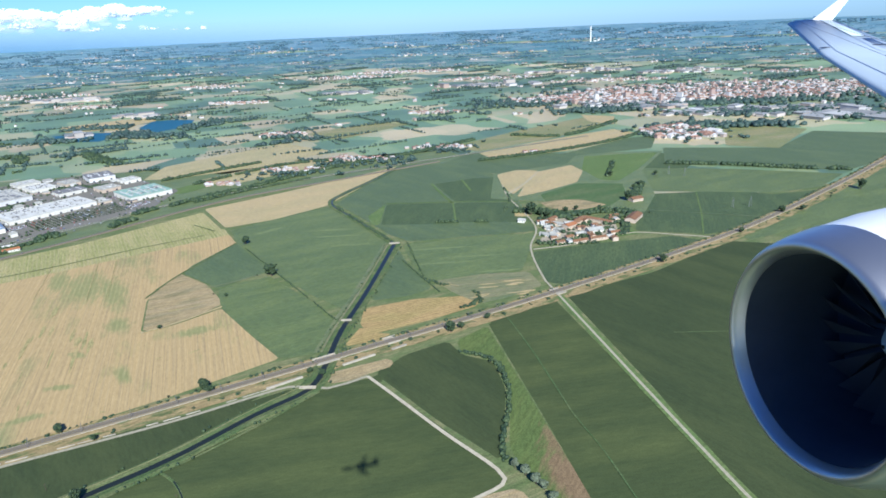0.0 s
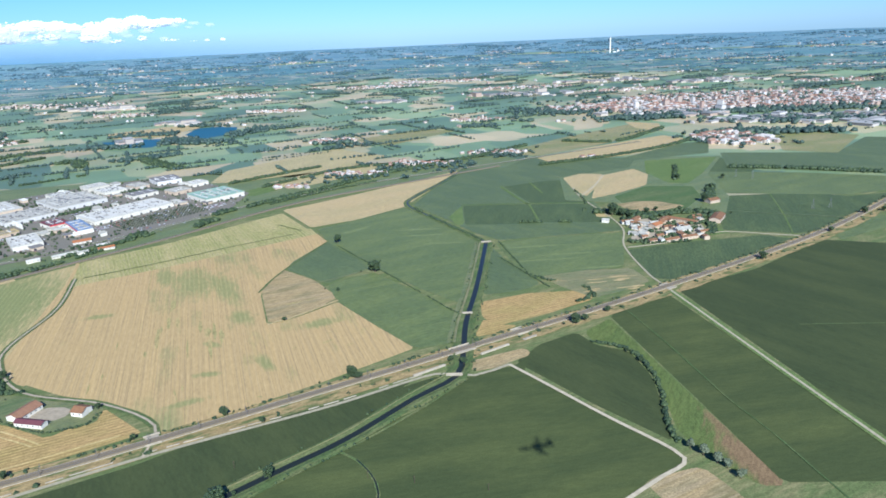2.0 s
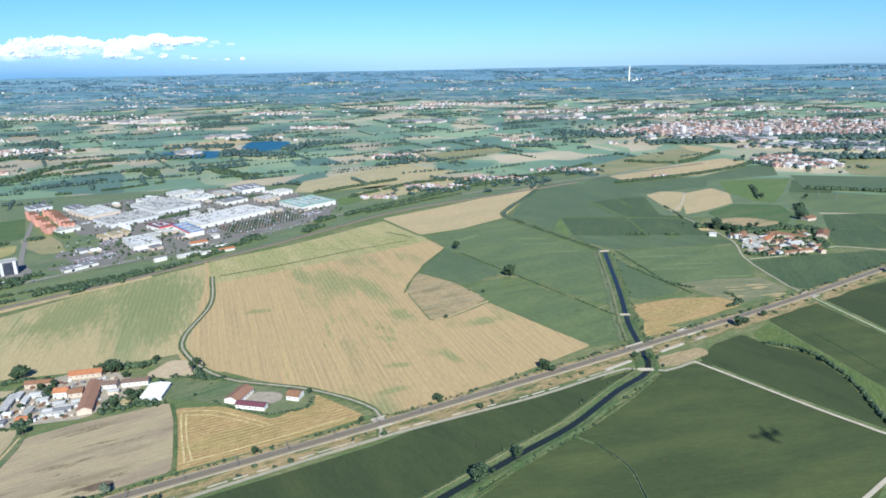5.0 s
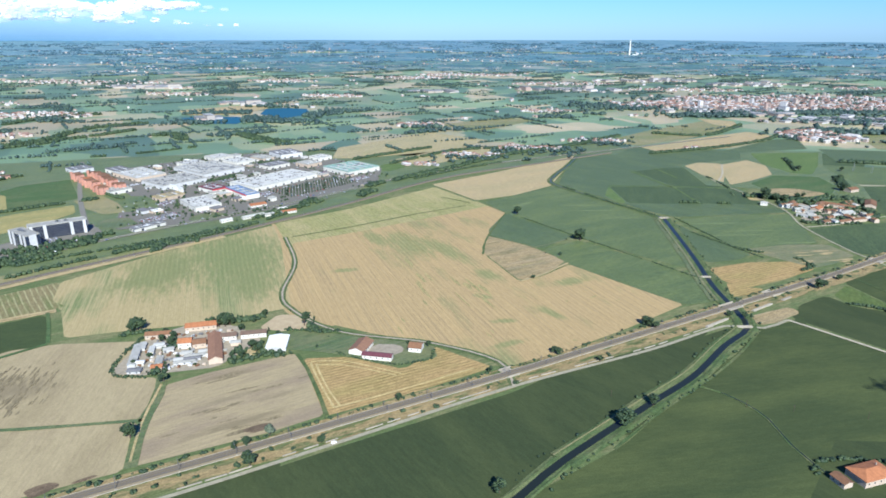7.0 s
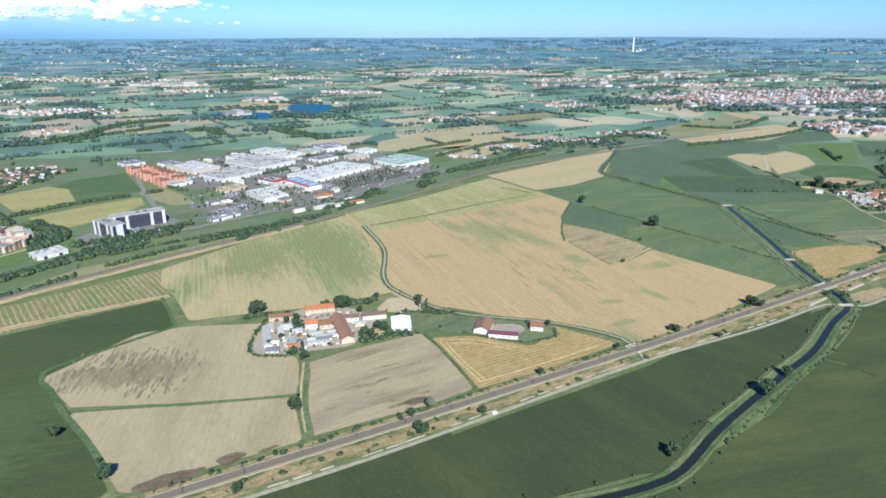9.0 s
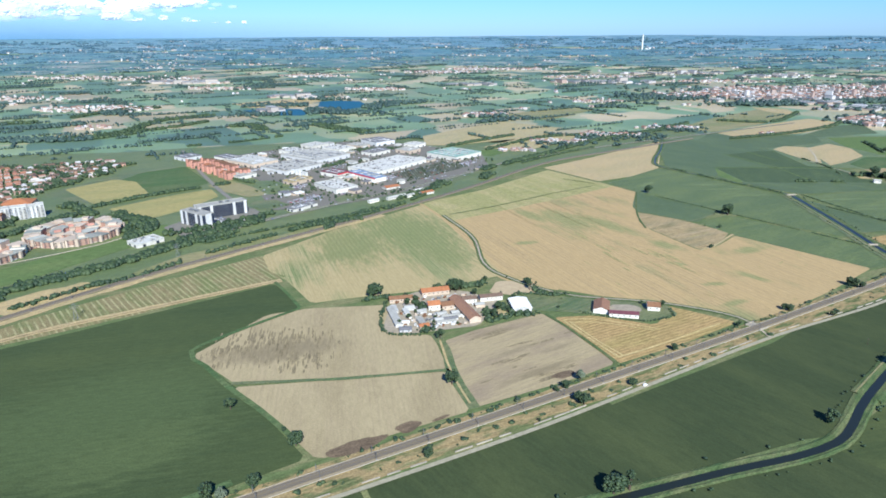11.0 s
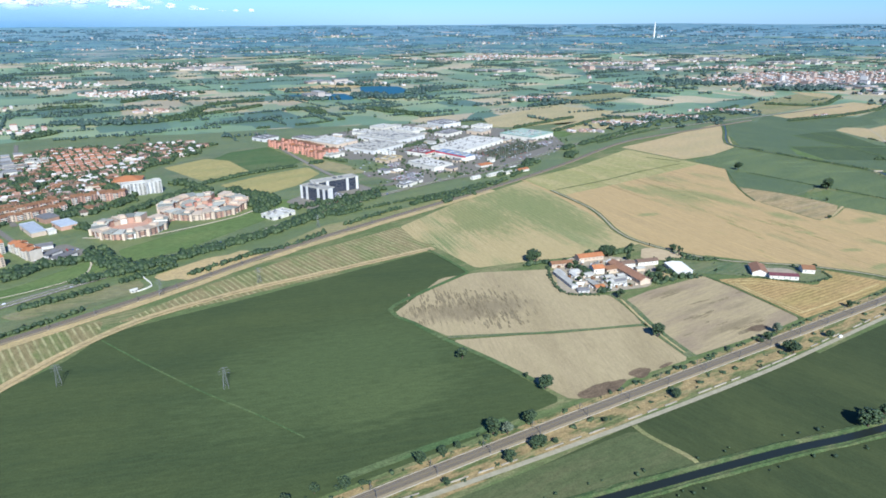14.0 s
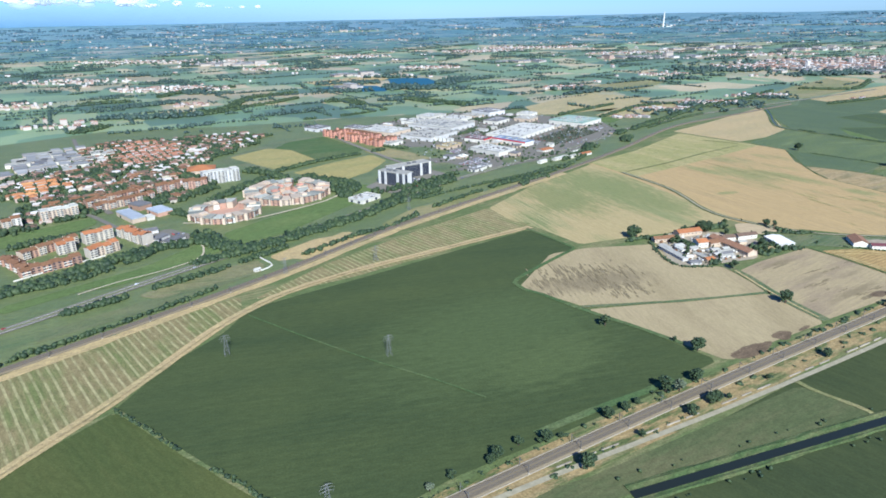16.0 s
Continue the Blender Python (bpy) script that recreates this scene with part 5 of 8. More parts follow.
hedge([(-383, 250), (-377, 244), (-379, 236)], size=1.3, width=1.6, label="leafy trees in a crowded farmyard")
hedge([(-375, 213), (-369, 217)], size=1.2, width=1.6)
hedge([(-398, 250), (-398, 232), (-394, 213), (-384, 209.5), (-376, 210)], size=0.6, width=0.9, step=1.0, gaps=0.15, label="green hedge round a crowded farmyard")
hedge([(-342, 228), (-335, 231), (-328, 236), (-316, 238)], size=1.1, width=2.6, step=1.1, gaps=0.1, label="dark garden shrubs along a bare field")
hedge([(-314, 274), (-310, 266), (-302, 263)], size=1.0, width=1.6, step=1.1, label="dark bushes beside a riding arena")
hedge([(-292, 242), (-284, 238), (-262, 232), (-245, 238), (-243, 248)], size=0.5, width=0.5, label="clipped garden hedge round a farmhouse")
for x, y, h in ((-362, 269, 7.0), (-358, 268, 5.4), (-382, 251, 4.0), (-386, 246, 3.2), (-383, 228, 3.2), (-378, 231, 2.8), (-387, 220, 2.6), (-369, 217, 4.8), (-377, 214, 3.0),
        (-340, 238, 5.4), (-336, 243, 4.8), (-338, 233, 4.6), (-333, 238, 3.4), (-344, 240, 3.6), (-330, 233, 2.8), (-343, 233, 2.8), (-318, 279, 3.6), (-313, 277, 3.0), (-346, 273, 3.2),
        (-352, 273, 3.6), (-343, 282, 3.0), (-330, 288, 2.0), (-404, 258, 7.5), (-408, 256, 6.0)):
    plant(rng.choice((0, 1, 2, 3, 5)), x, y, h, "trees round the farm")
for x, y, h in ((-401, 255, 5.0), (-388, 254, 4.0), (-366, 236, 2.6), (-369, 229, 2.4), (-380, 243, 3.0), (-357, 222, 2.4), (-331, 240, 3.0), (-327, 257, 2.6), (-349, 262, 3.2),
        (-334, 262, 2.6), (-300, 258, 2.4), (-303, 246, 2.2), (-311, 262, 2.4), (-246, 252, 2.6), (-257, 254, 2.4)):
    plant(rng.choice((0, 1, 2, 3, 5)), x, y, h, "trees round the farm")
structure(ribbon("verge", [(-364, 205), (-357, 175), (-348, 150)], [(0.6, 0.11), (1.6, 0.11)], TAN, wobble=0.3), "pale dry rim of a bare field", "verge")
structure(ribbon("verge", [(-369, 212), (-362, 196), (-357, 172), (-347, 146)], [(-2.6, 0.1), (2.2, 0.1)], GRASS, wobble=0.8), "green grass strip between bare fields", "verge")
structure(ribbon("verge", [(-452, 159), (-404, 166), (-358, 176)], [(-1.3, 0.1), (1.0, 0.1)], GRASS, wobble=0.6), "narrow green ridge between bare fields", "verge")
for x, y, a, L, W, rf_ in ((-366, 233, 20, 5, 3, ROOFGREY), (-359, 236, 20, 4, 3, ROOFPALE), (-367, 226, 20, 4, 3, ROOFPALE), (-376, 224, -70, 6, 3, ROOFGREY), (-377, 236, 20, 5, 3, ROOFGREY), (-384, 240, 20, 5, 3.5, ROOFPALE), (-392, 238, -70, 7, 3, ROOFPALE), (-346, 246, 17, 5, 3, ROOFGREY), (-334, 236, 100, 6, 4, TAN), (-384, 221, 11, 4, 2.5, WHITEROOF)):
    house(x, y, a, L, W, rng.uniform(1.2, 1.9), 0.4, rng.choice((WHITEWALL, GREYWALL, CREAM)), rf_, "farm_shed", "low lean-to shed in a crowded farmyard", GF, windows=False, chimney=False, category="shed")
for i in range(150):
    while True:
        x, y = rng.uniform(-396, -346), rng.uniform(213, 262)
        if inside(x, y, [(-395, 245), (-386, 216), (-379, 213), (-352, 222), (-338, 252), (-355, 262), (-384, 255)]):
            break
    tagged(part("farm_crate", boxes((0, 0, 0, rng.uniform(0.8, 2.4), rng.uniform(0.7, 1.6), rng.uniform(0.5, 1.1))), rng.choice((WHITEROOF, GREYWALL, ROOFGREY, ROOFGREY, ROOFDARK, ROOFDARK, TILE2, CREAM)), None), "pale stack of farm stores in a yard", "crate", "stores in the farmyard").matrix_basis = pose(x, y, 0.3, 0, 0, rng.uniform(0, 90))


# ---- hamlet beyond the canal ----
GH = "houses of the hamlet"
tagged(field("farmyard", YARD, [(50, 502), (73, 501), (103, 516), (118, 536), (119, 566), (97, 574), (68, 568)], "dusty yards between hamlet houses"), category="yard")
for x, y, a, L, W, H, wl_, rf_ in ((105, 559, -36, 27, 5, 2.6, CREAM, TILE2), (136, 564, 62, 22, 9, 3.2, CREAM, TILE2), (60, 522, -27, 15, 5, 1.8, GREYWALL, ROOFGREY),
        (66, 537, -26, 15, 5, 1.8, GREYWALL, ROOFGREY), (71, 551, -27, 13, 5, 1.8, GREYWALL, ROOFGREY), (64, 562, 55, 16, 5, 2.4, CREAM, TILE2), (98, 532, 20, 13, 9, 2.4, WHITEWALL, ROOFGREY),
        (83, 504, 26, 13, 4.5, 2.5, CREAM, TILE2), (98, 511, 21, 14, 4.5, 2.5, CREAM, TILE2), (39, 561, -17, 6, 5, 2.5, WHITEWALL, ROOFGREY), (55, 556, 14, 7, 5, 2.5, WHITEWALL, TILE2),
        (149, 624, 29, 12, 8, 3, CREAM, TILE2)):
    house(x, y, a, L, W, H, W * 0.17, wl_, rf_, "village_house", "tiled farmhouse or barn in a leafy hamlet", GH, chimney=W > 5)
for x, y, a, L, W, H, wl_, rf_ in ((79, 544, 45, 11, 7, 2.8, CREAM, TILE), (89, 560, 55, 10, 6, 2.8, CREAM, TILE2)):
    house(x, y, a, L, W, H, W * 0.17, wl_, rf_, "village_house", "tiled farmhouse or barn in a leafy hamlet", GH, chimney=W > 5)
for i in range(34):
    x, y = rng.uniform(54, 122), rng.uniform(502, 566)
    house(x, y - (x - 90) * -0.2, rng.choice((20, 110)) + rng.uniform(-8, 8), rng.uniform(4, 8), rng.uniform(3.5, 5), rng.uniform(2, 3), 0.9, rng.choice((CREAM, GREYWALL, CREAM)), rng.choice((TILE2, ROOFGREY, TILE2, ROOFGREY, TILE2)), "village_house", "small tiled house in a leafy hamlet", GH, windows="front")
hedge([(58, 569), (73, 574), (93, 583), (122, 590), (137, 582)], size=2.4, width=5, step=2.2, label="dark trees behind hamlet houses")
hedge([(127, 553), (125, 538), (117, 523)], size=1.8, width=3)
hedge([(53, 503), (73, 500), (97, 504)], size=1.0, width=1.5)
hedge([(37, 594), (49, 592), (68, 584), (78, 576)], size=2.6, width=5, step=2.2, label="dense clump of tall dark trees")
hedge([(147, 630), (157, 660), (166, 689)], size=2.2, width=4)
hedge([(80, 570), (84, 566), (86, 560)], size=1.5, width=3, label="dark garden trees between hamlet houses")
hedge([(112, 552), (119, 556), (124, 563)], size=1.8, width=3.5, label="dark garden trees between hamlet houses")
hedge([(90, 551), (97, 549), (103, 545)], size=1.2, width=2.5, label="dark garden trees between hamlet houses")
hedge([(50, 507), (54, 503), (62, 505), (68, 510)], size=1.3, width=2.5, label="dark garden trees between hamlet houses")
hedge([(56, 520), (70, 530), (84, 545), (99, 560)], size=1.1, width=5, step=2.0, gaps=0.2, label="garden trees between hamlet houses")
hedge([(75, 521), (82, 526), (88, 521)], size=1.0, width=2.0, label="garden shrubs between hamlet houses")
hedge([(-33, 431), (-19, 420), (-7, 415), (5, 406), (8, 394)], size=0.7, width=1.3, step=1.3, gaps=0.25, label="scrubby hedge along a fallow patch")
hedge([(8, 394), (3, 388), (-8, 381)], size=0.9, width=2.0, step=1.3, gaps=0.2, label="scrubby bushes beside a railway")
field("meadow", LUSH, [(107, 513), (135, 526), (126, 547), (118, 538), (112, 526)], "green lawn beside hamlet houses")
field("fallow_patch", FALLOW, [(58, 622), (78, 632), (98, 631), (121, 612), (97, 597), (78, 594), (64, 606)], "dry brown patch in a green meadow")
structure(ribbon("road", [(46, 489), (76, 499), (106, 515), (131, 528), (161, 521), (187, 514)], [(-0.8, 0.17), (0.8, 0.17)], GRAVEL), "pale lane between hamlet and maize", "road")
stains("dry_patches", TAN, "dry tan patches in thin grass", ((22, 422, 10, 9, 9, 4, 5), (36, 405, 15, 9, 7, 4, 5), (10, 402, 20, 6, 4, 3, 3.5), (-12, 418, -30, 4, 5, 2, 3)))
field("riding_arena", TAN, [(33, 577), (47, 578), (44, 599), (34, 606)], "pale bare yard beside hamlet trees")

# ---- trading estate ----
UA = 55.0
estate = field("forecourt", ROAD, [(-522, 434), (-471, 453), (-393, 516), (-339, 625), (-347, 700), (-442, 768), (-523, 786), (-593, 735), (-657, 662), (-657, 617), (-572, 547), (-546, 480)], "grey asphalt yards of a trading estate")
tagged(estate, category="yard")
GE = "sheds of the trading estate"
for x, y, a, L, W, H, wl_, rf_, lab, fs in ((-380, 683, 52, 46, 46, 5.0, WHITEWALL, ROOFGREEN, "large white hall with a green metal roof", None),
        (-450, 618, 58, 84, 42, 4.2, WHITEWALL, ROOFPALE, "long white shopping hall with a pale roof", None),
        (-463, 559, -42, 44, 14, 4.6, WHITEWALL, ROOFBLUE, "store with a ribbed blue roof and red sign band", RED),
        (-485, 513, -44, 38, 24, 4.4, WHITEWALL, ROOFPALE, "white cube-like store with a flat roof", None),
        (-554, 602, 57, 50, 42, 4.5, GREYWALL, ROOFGREY, "wide grey-roofed factory hall", None), (-543, 664, 57, 52, 62, 5.0, GREYWALL, ROOFGREY, "huge grey-roofed factory hall", None),
        (-609, 631, 57, 34, 52, 4.4, CREAM, ROOFPALE, "cream warehouse with a pale flat roof", None),
        (-642, 648, 57, 18, 30, 4.4, WHITEWALL, ROOFDARK, "white warehouse with a dark flat roof", None),
        (-485, 767, 45, 30, 34, 5.5, GREYWALL, ROOFDARK, "grey warehouse with a dark ribbed roof", None),
        (-498, 442, 57, 27, 8, 2.6, WHITEWALL, ROOFDARK, "long low white pavilion with a dark roof", None),
        (-499, 573, 58, 18, 24, 4.0, WHITEWALL, MAROON, "white showroom with a dark maroon roof", RED), (-529, 539, 57, 26, 14, 3.2, CREAM, TAN, "low tan-roofed retail unit", None)):
    hall(x, y, a, L, W, H, wl_, rf_, lab, group=GE, fascia=fs)
for x, y, a, L, W, H, wl_, rf_, lab, fs in ((-527, 713, 57, 26, 30, 4.5, WHITEWALL, ROOFPALE, "pale workshop hall on a trading estate", None),
        (-506, 738, 57, 18, 24, 4.0, CREAM, ROOFGREY, "cream workshop with a grey flat roof", None),
        (-476, 695, 57, 30, 20, 4.2, WHITEWALL, ROOFDARK, "white unit with a dark bitumen roof", None),
        (-578, 694, 57, 24, 26, 4.2, WHITEWALL, ROOFPALE, "pale warehouse at the back of the estate", None),
        (-563, 738, 57, 26, 24, 4.0, WHITEWALL, ROOFPALE, "white warehouse at the back of the estate", None),
        (-438, 708, 57, 22, 22, 4.0, CREAM, ROOFGREY, "cream unit with a grey flat roof", None), (-434, 748, 57, 20, 20, 4.0, WHITEWALL, ROOFPALE, "white unit with a pale flat roof", None),
        (-592, 558, 57, 22, 16, 3.6, WHITEWALL, ROOFGREY, "white unit with a grey roof", None)):
    hall(x, y, a, L, W, H, wl_, rf_, lab, group=GE, fascia=fs)
for x, y, a, L, W, rf_ in ((-423, 480, 46, 20, 4, ROOFPALE), (-397, 498, 41, 13, 6, TILE), (-433, 518, 40, 15, 9, TILE), (-411, 486, 46, 9, 3, ROOFGREY), (-405, 506, 46, 10, 4, ROOFPALE), (-441, 465, 46, 10, 4, ROOFPALE)):
    house(x, y, a, L, W, 2.0, 0.8, WHITEWALL, rf_, "roadside_building", "low white roadside building with a pitched roof", "buildings along the main road", chimney=False)
# glazed arches on the factory front
for k in range(5):
    tagged(part("portal", boxes((0, 0, 0, 3.6, 0.8, 4.4), (0, -0.3, 4.4, 4.4, 1.2, 0.6)), WHITEROOF, None), "white framed portal before a factory front", "portal", "portals of the factory").matrix_basis = pose(-536 + 5.2 * k * 0.82 - 8, 572 - 5.2 * k * 0.57 + 3, 0.2, 0, 0, -35)

# car park: rows of small trees and parked cars
CAR_PAINT = [plain_mat("car_paint", c, rough=0.35, vary=0.05) for c in ((0.7, 0.7, 0.7), (0.35, 0.36, 0.38), (0.05, 0.05, 0.06), (0.30, 0.03, 0.03), (0.05, 0.09, 0.25))]


_bm = bmesh.new()
bmesh.ops.create_cone(_bm, cap_ends=True, segments=10, radius1=0.17, radius2=0.17, depth=0.14, matrix=Euler((radians(90), 0, 0)).to_matrix().to_4x4())
CAR_WHEEL = bpy.data.meshes.new("wheel")
_bm.to_mesh(CAR_WHEEL)
_bm.free()
CAR_WHEEL.materials.append(ROOFDARK)


def car(x, y, angle, paint, group):
    e = thing("car", "parked passenger car on grey asphalt", "car", x, y, angle, group, z=zg(x, y) + 0.24)
    bm = boxes((0, 0, 0.12, 1.8, 0.74, 0.3), (-0.1, 0, 0.42, 1.0, 0.66, 0.22))
    part("body", bm, paint, e)
    part("windows", boxes((-0.1, 0, 0.44, 0.8, 0.70, 0.14)), GLASS, e)
    for sx in (-0.55, 0.55):
        for sy in (-0.31, 0.31):
            w = new("wheel", CAR_WHEEL)
            w.parent = e
            w.matrix_basis = pose(sx, sy, 0.17)
    return e


CARS = [car(-403 + 3 * k, 560, 55, CAR_PAINT[k], "parked cars") for k in range(5)]
ca, sa = math.cos(radians(UA)), math.sin(radians(UA))
spot = []
for r in range(9):
    for c in range(22):
        u, v = -42 + c * 4.0, -19 + r * 4.8
        x, y = -402 + u * ca + v * sa, 600 + u * sa - v * ca
        if (r + c) % 3 == 0:
            plant(rng.choice((0, 1, 2)), x, y, rng.uniform(1.6, 2.4), "small trees of the car park") if r % 2 == 0 and c % 2 == 0 else None
        if rng.random() < 0.4:
            copy_thing(CARS[rng.randrange(5)], pose(x + 1, y + 1, 0.24, 0, 0, UA + 90 + rng.uniform(-4, 4)))
for i, (p, d) in enumerate(along(MOTORWAY, 31.0, 5)):
    if p.y < 640:
        s = 1 if i % 2 else -1
        copy_thing(CARS[i % 5], pose(p.x + d.y * 1.9 * s, p.y - d.x * 1.9 * s, 0.24, 0, 0, math.degrees(math.atan2(d.y, d.x))))

rows_ = []
for r in range(8):
    for c in range(24):
        u, v = -44 + c * 3.7, -17 + r * 4.8 + 2.4
        rows_.append((-402 + u * ca + v * sa, 600 + u * sa - v * ca, 1.0, 0.8, 1.0))
tagged(blobs("car_park_trees", rows_, LEAF, ICO0, 0.25, None, 41), "rows of small round trees in a car park", "trees", kind="stuff")


def joined_cars(spots):
    """Rows of small parked cars: body and cabin of each, tones by piece."""
    verts, faces = [], []
    box = ((0, 1, 3, 2), (4, 6, 7, 5), (0, 4, 5, 1), (2, 3, 7, 6), (0, 2, 6, 4), (1, 5, 7, 3))
    for x, y, a in spots:
        c, s = math.cos(a), math.sin(a)
        for L, W, z0, z1 in ((0.9, 0.37, 0.3, 0.62), (0.5, 0.33, 0.62, 0.86)):
            k = len(verts)
            for u in (-L, L):
                for v in (-W, W):
                    for z in (z0, z1):
                        verts.append((x + u * c - v * s, y + u * s + v * c, z))
            faces += [tuple(k + i for i in f) for f in box]
    return mesh_of("parked_cars", verts, faces, island_mat("mixed_car_paint", ((0.0, (0.62, 0.62, 0.60)), (0.3, (0.30, 0.31, 0.32)), (0.5, (0.04, 0.04, 0.05)), (0.68, (0.70, 0.70, 0.68)), (0.82, (0.05, 0.08, 0.2)), (0.92, (0.3, 0.03, 0.03)), (1.0, (0.5, 0.5, 0.5))), 0.4, 0.5))


lots = []
for x, y, n, m_ in ((-500, 470, 22, 4), (-470, 500, 14, 3), (-520, 520, 12, 3), (-556, 395, 18, 4), (-440, 560, 16, 3), (-360, 640, 16, 3), (-410, 668, 12, 2), (-500, 620, 14, 2), (-590, 590, 12, 2), (-520, 690, 12, 2), (-700, 252, 10, 2)):
    for i in range(n):
        for j in range(m_):
            if rng.random() < 0.75:
                u, v = (i - n / 2) * 1.5, (j - m_ / 2) * 4.2
                lots.append((x + u * ca + v * sa, y + u * sa - v * ca, radians(UA + 90) + rng.uniform(-0.05, 0.05)))
for k in range(420):
    x, y = rng.uniform(-650, -345), rng.uniform(435, 770)
    if inside(x, y, [(-522, 434), (-471, 453), (-393, 516), (-339, 625), (-347, 700), (-442, 768), (-523, 786), (-593, 735), (-657, 662), (-657, 617), (-572, 547), (-546, 480)]):
        lots.append((x, y, radians(UA) + rng.choice((0, 1.571)) + rng.uniform(-0.05, 0.05)))
tagged(joined_cars(lots), "many parked cars in rows on asphalt", "cars", kind="stuff")

# smaller sheds, kiosks and yard stores that fill the estate, with street trees
YARDS = [(-522, 433), (-470, 456), (-395, 518), (-341, 624), (-347, 699), (-442, 768), (-522, 785), (-592, 732), (-657, 662), (-657, 617), (-571, 545), (-546, 480)]
street_trees = []
for k in range(170):
    x, y = rng.uniform(-655, -345), rng.uniform(435, 785)
    if inside(x, y, YARDS) and math.hypot(x + 402, y - 600) > 48:
        if k % 2:
            L, W, H = rng.uniform(5, 15), rng.uniform(4, 9), rng.uniform(1.6, 3.4)
            hall(x, y, 57 + rng.choice((0, 90)), L, W, H, rng.choice((WHITEWALL, CREAM, GREYWALL)), rng.choice((ROOFPALE, ROOFGREY, ROOFGREY, ROOFDARK, WHITEROOF)), "small pale shed on a trading estate", group="small sheds of the estate", lights=False)
        for _ in range(9):
            q = rng.uniform(0.6, 1.5)
            street_trees.append((x + rng.uniform(-14, 14), y + rng.uniform(-14, 14), q * 0.8, q, q))
tagged(blobs("street_trees", street_trees, LEAF, ICO0, 0.25, None, 31), "small street trees between industrial sheds", "trees", kind="stuff")

# orange terraces of flats
GO = "orange apartment blocks"
for k in range(8):
    for j in range(2):
        u, v = -46 + 13.0 * k + rng.uniform(-1, 1), -8.5 + 17 * j + rng.uniform(-1.6, 1.6)
        c_, s_ = math.cos(radians(-42)), math.sin(radians(-42))
        b_ = block(-631 + u * c_ - v * s_, 589 + u * s_ + v * c_, -42, rng.uniform(8.0, 10.5), rng.uniform(7, 9), rng.choice((5.4, 6.2, 7.0, 7.6)), 3, ORANGE, rng.choice((TILE, TILE2, TILE2)), "orange rendered apartment block with brown hipped roof", bays=4, group=GO, R=0.8)
        part("stair_tower", boxes((rng.uniform(-2, 2), -4.6, 0, 2.2, 2.2, 7.4 + rng.uniform(0, 1))), ORANGE, b_, "orange stair tower")


# office slabs with dark glazing and pale vertical shafts
def office(x, y, angle, L, W, H, label):
    e = thing("office_building", label, "office building", x, y, angle, "dark office slabs")
    part("wall", boxes((0, 0, 0, L, W, H)), GLASS, e, "dark glazed curtain wall")
    part("roof", flat_roof(L, W, H), ROOFGREY, e)
    n = 4
    for s in (-1, 1):
        for k in ((0, 1, 3, 4) if s < 0 else (0, 2, 4)):
            part("shaft", boxes((-L / 2 + 1.7 + (L - 3.4) * k / n, s * (W / 2 + 0.25), 0, 2.2, 0.6, H + 0.3)), GREYWALL, e, "pale vertical wall shaft")
        part("shaft", boxes((s * (L / 2 + 0.25), 0, 0, 0.6, W * 0.5, H + 0.3)), GREYWALL, e, "pale vertical wall shaft")
        for f in range(1, 8):
            part("floor_band", boxes((0, s * (W / 2 + 0.06), f * H / 8, L, 0.12, 0.16)), ROOFDARK, e)
    for k in range(4):
        part("roof_plant", boxes((rng.uniform(-0.4, 0.4) * L, 0, H + 0.2, 2, 2.4, 1.0)), GALV, e)
    return e


office(-567, 391, -31, 28, 10, 10.5, "tall dark glazed office slab with pale shafts")
office(-559, 418, 40, 40, 11, 10.5, "tall dark glazed office wing with pale shafts")
hall(-585, 344, 57, 20, 14, 2.6, WHITEWALL, ROOFPALE, "low white pavilion among trees beside a railway", group=GE)
field("forecourt", ROAD, [(-591, 381), (-565, 360), (-520, 407), (-530, 429), (-551, 450), (-567, 440)], "grey car park below an office building")
for k in range(40):
    copy_thing(CARS[rng.randrange(5)], pose(-556 + rng.uniform(-14, 24), 381 + rng.uniform(-6, 26), 0.24, 0, 0, UA + rng.choice((0, 90))))
hedge([(-579, 365), (-557, 381), (-536, 401), (-522, 419)], size=1.6, width=5, step=1.6, label="leafy trees among parked cars")


# curved apartment courts
COPPER = plain_mat("lichened_roof", (0.36, 0.37, 0.30), (0.29, 0.27, 0.21), 0.85, 0.5, vary=0.25)


TERRACE = plain_mat("cream_roof_terrace", (0.42, 0.345, 0.25), (0.34, 0.27, 0.19), 0.9, 0.5, vary=0.25)
SLATE = plain_mat("grey_green_roof", (0.235, 0.25, 0.205), (0.19, 0.195, 0.16), 0.85, 0.5, vary=0.25)


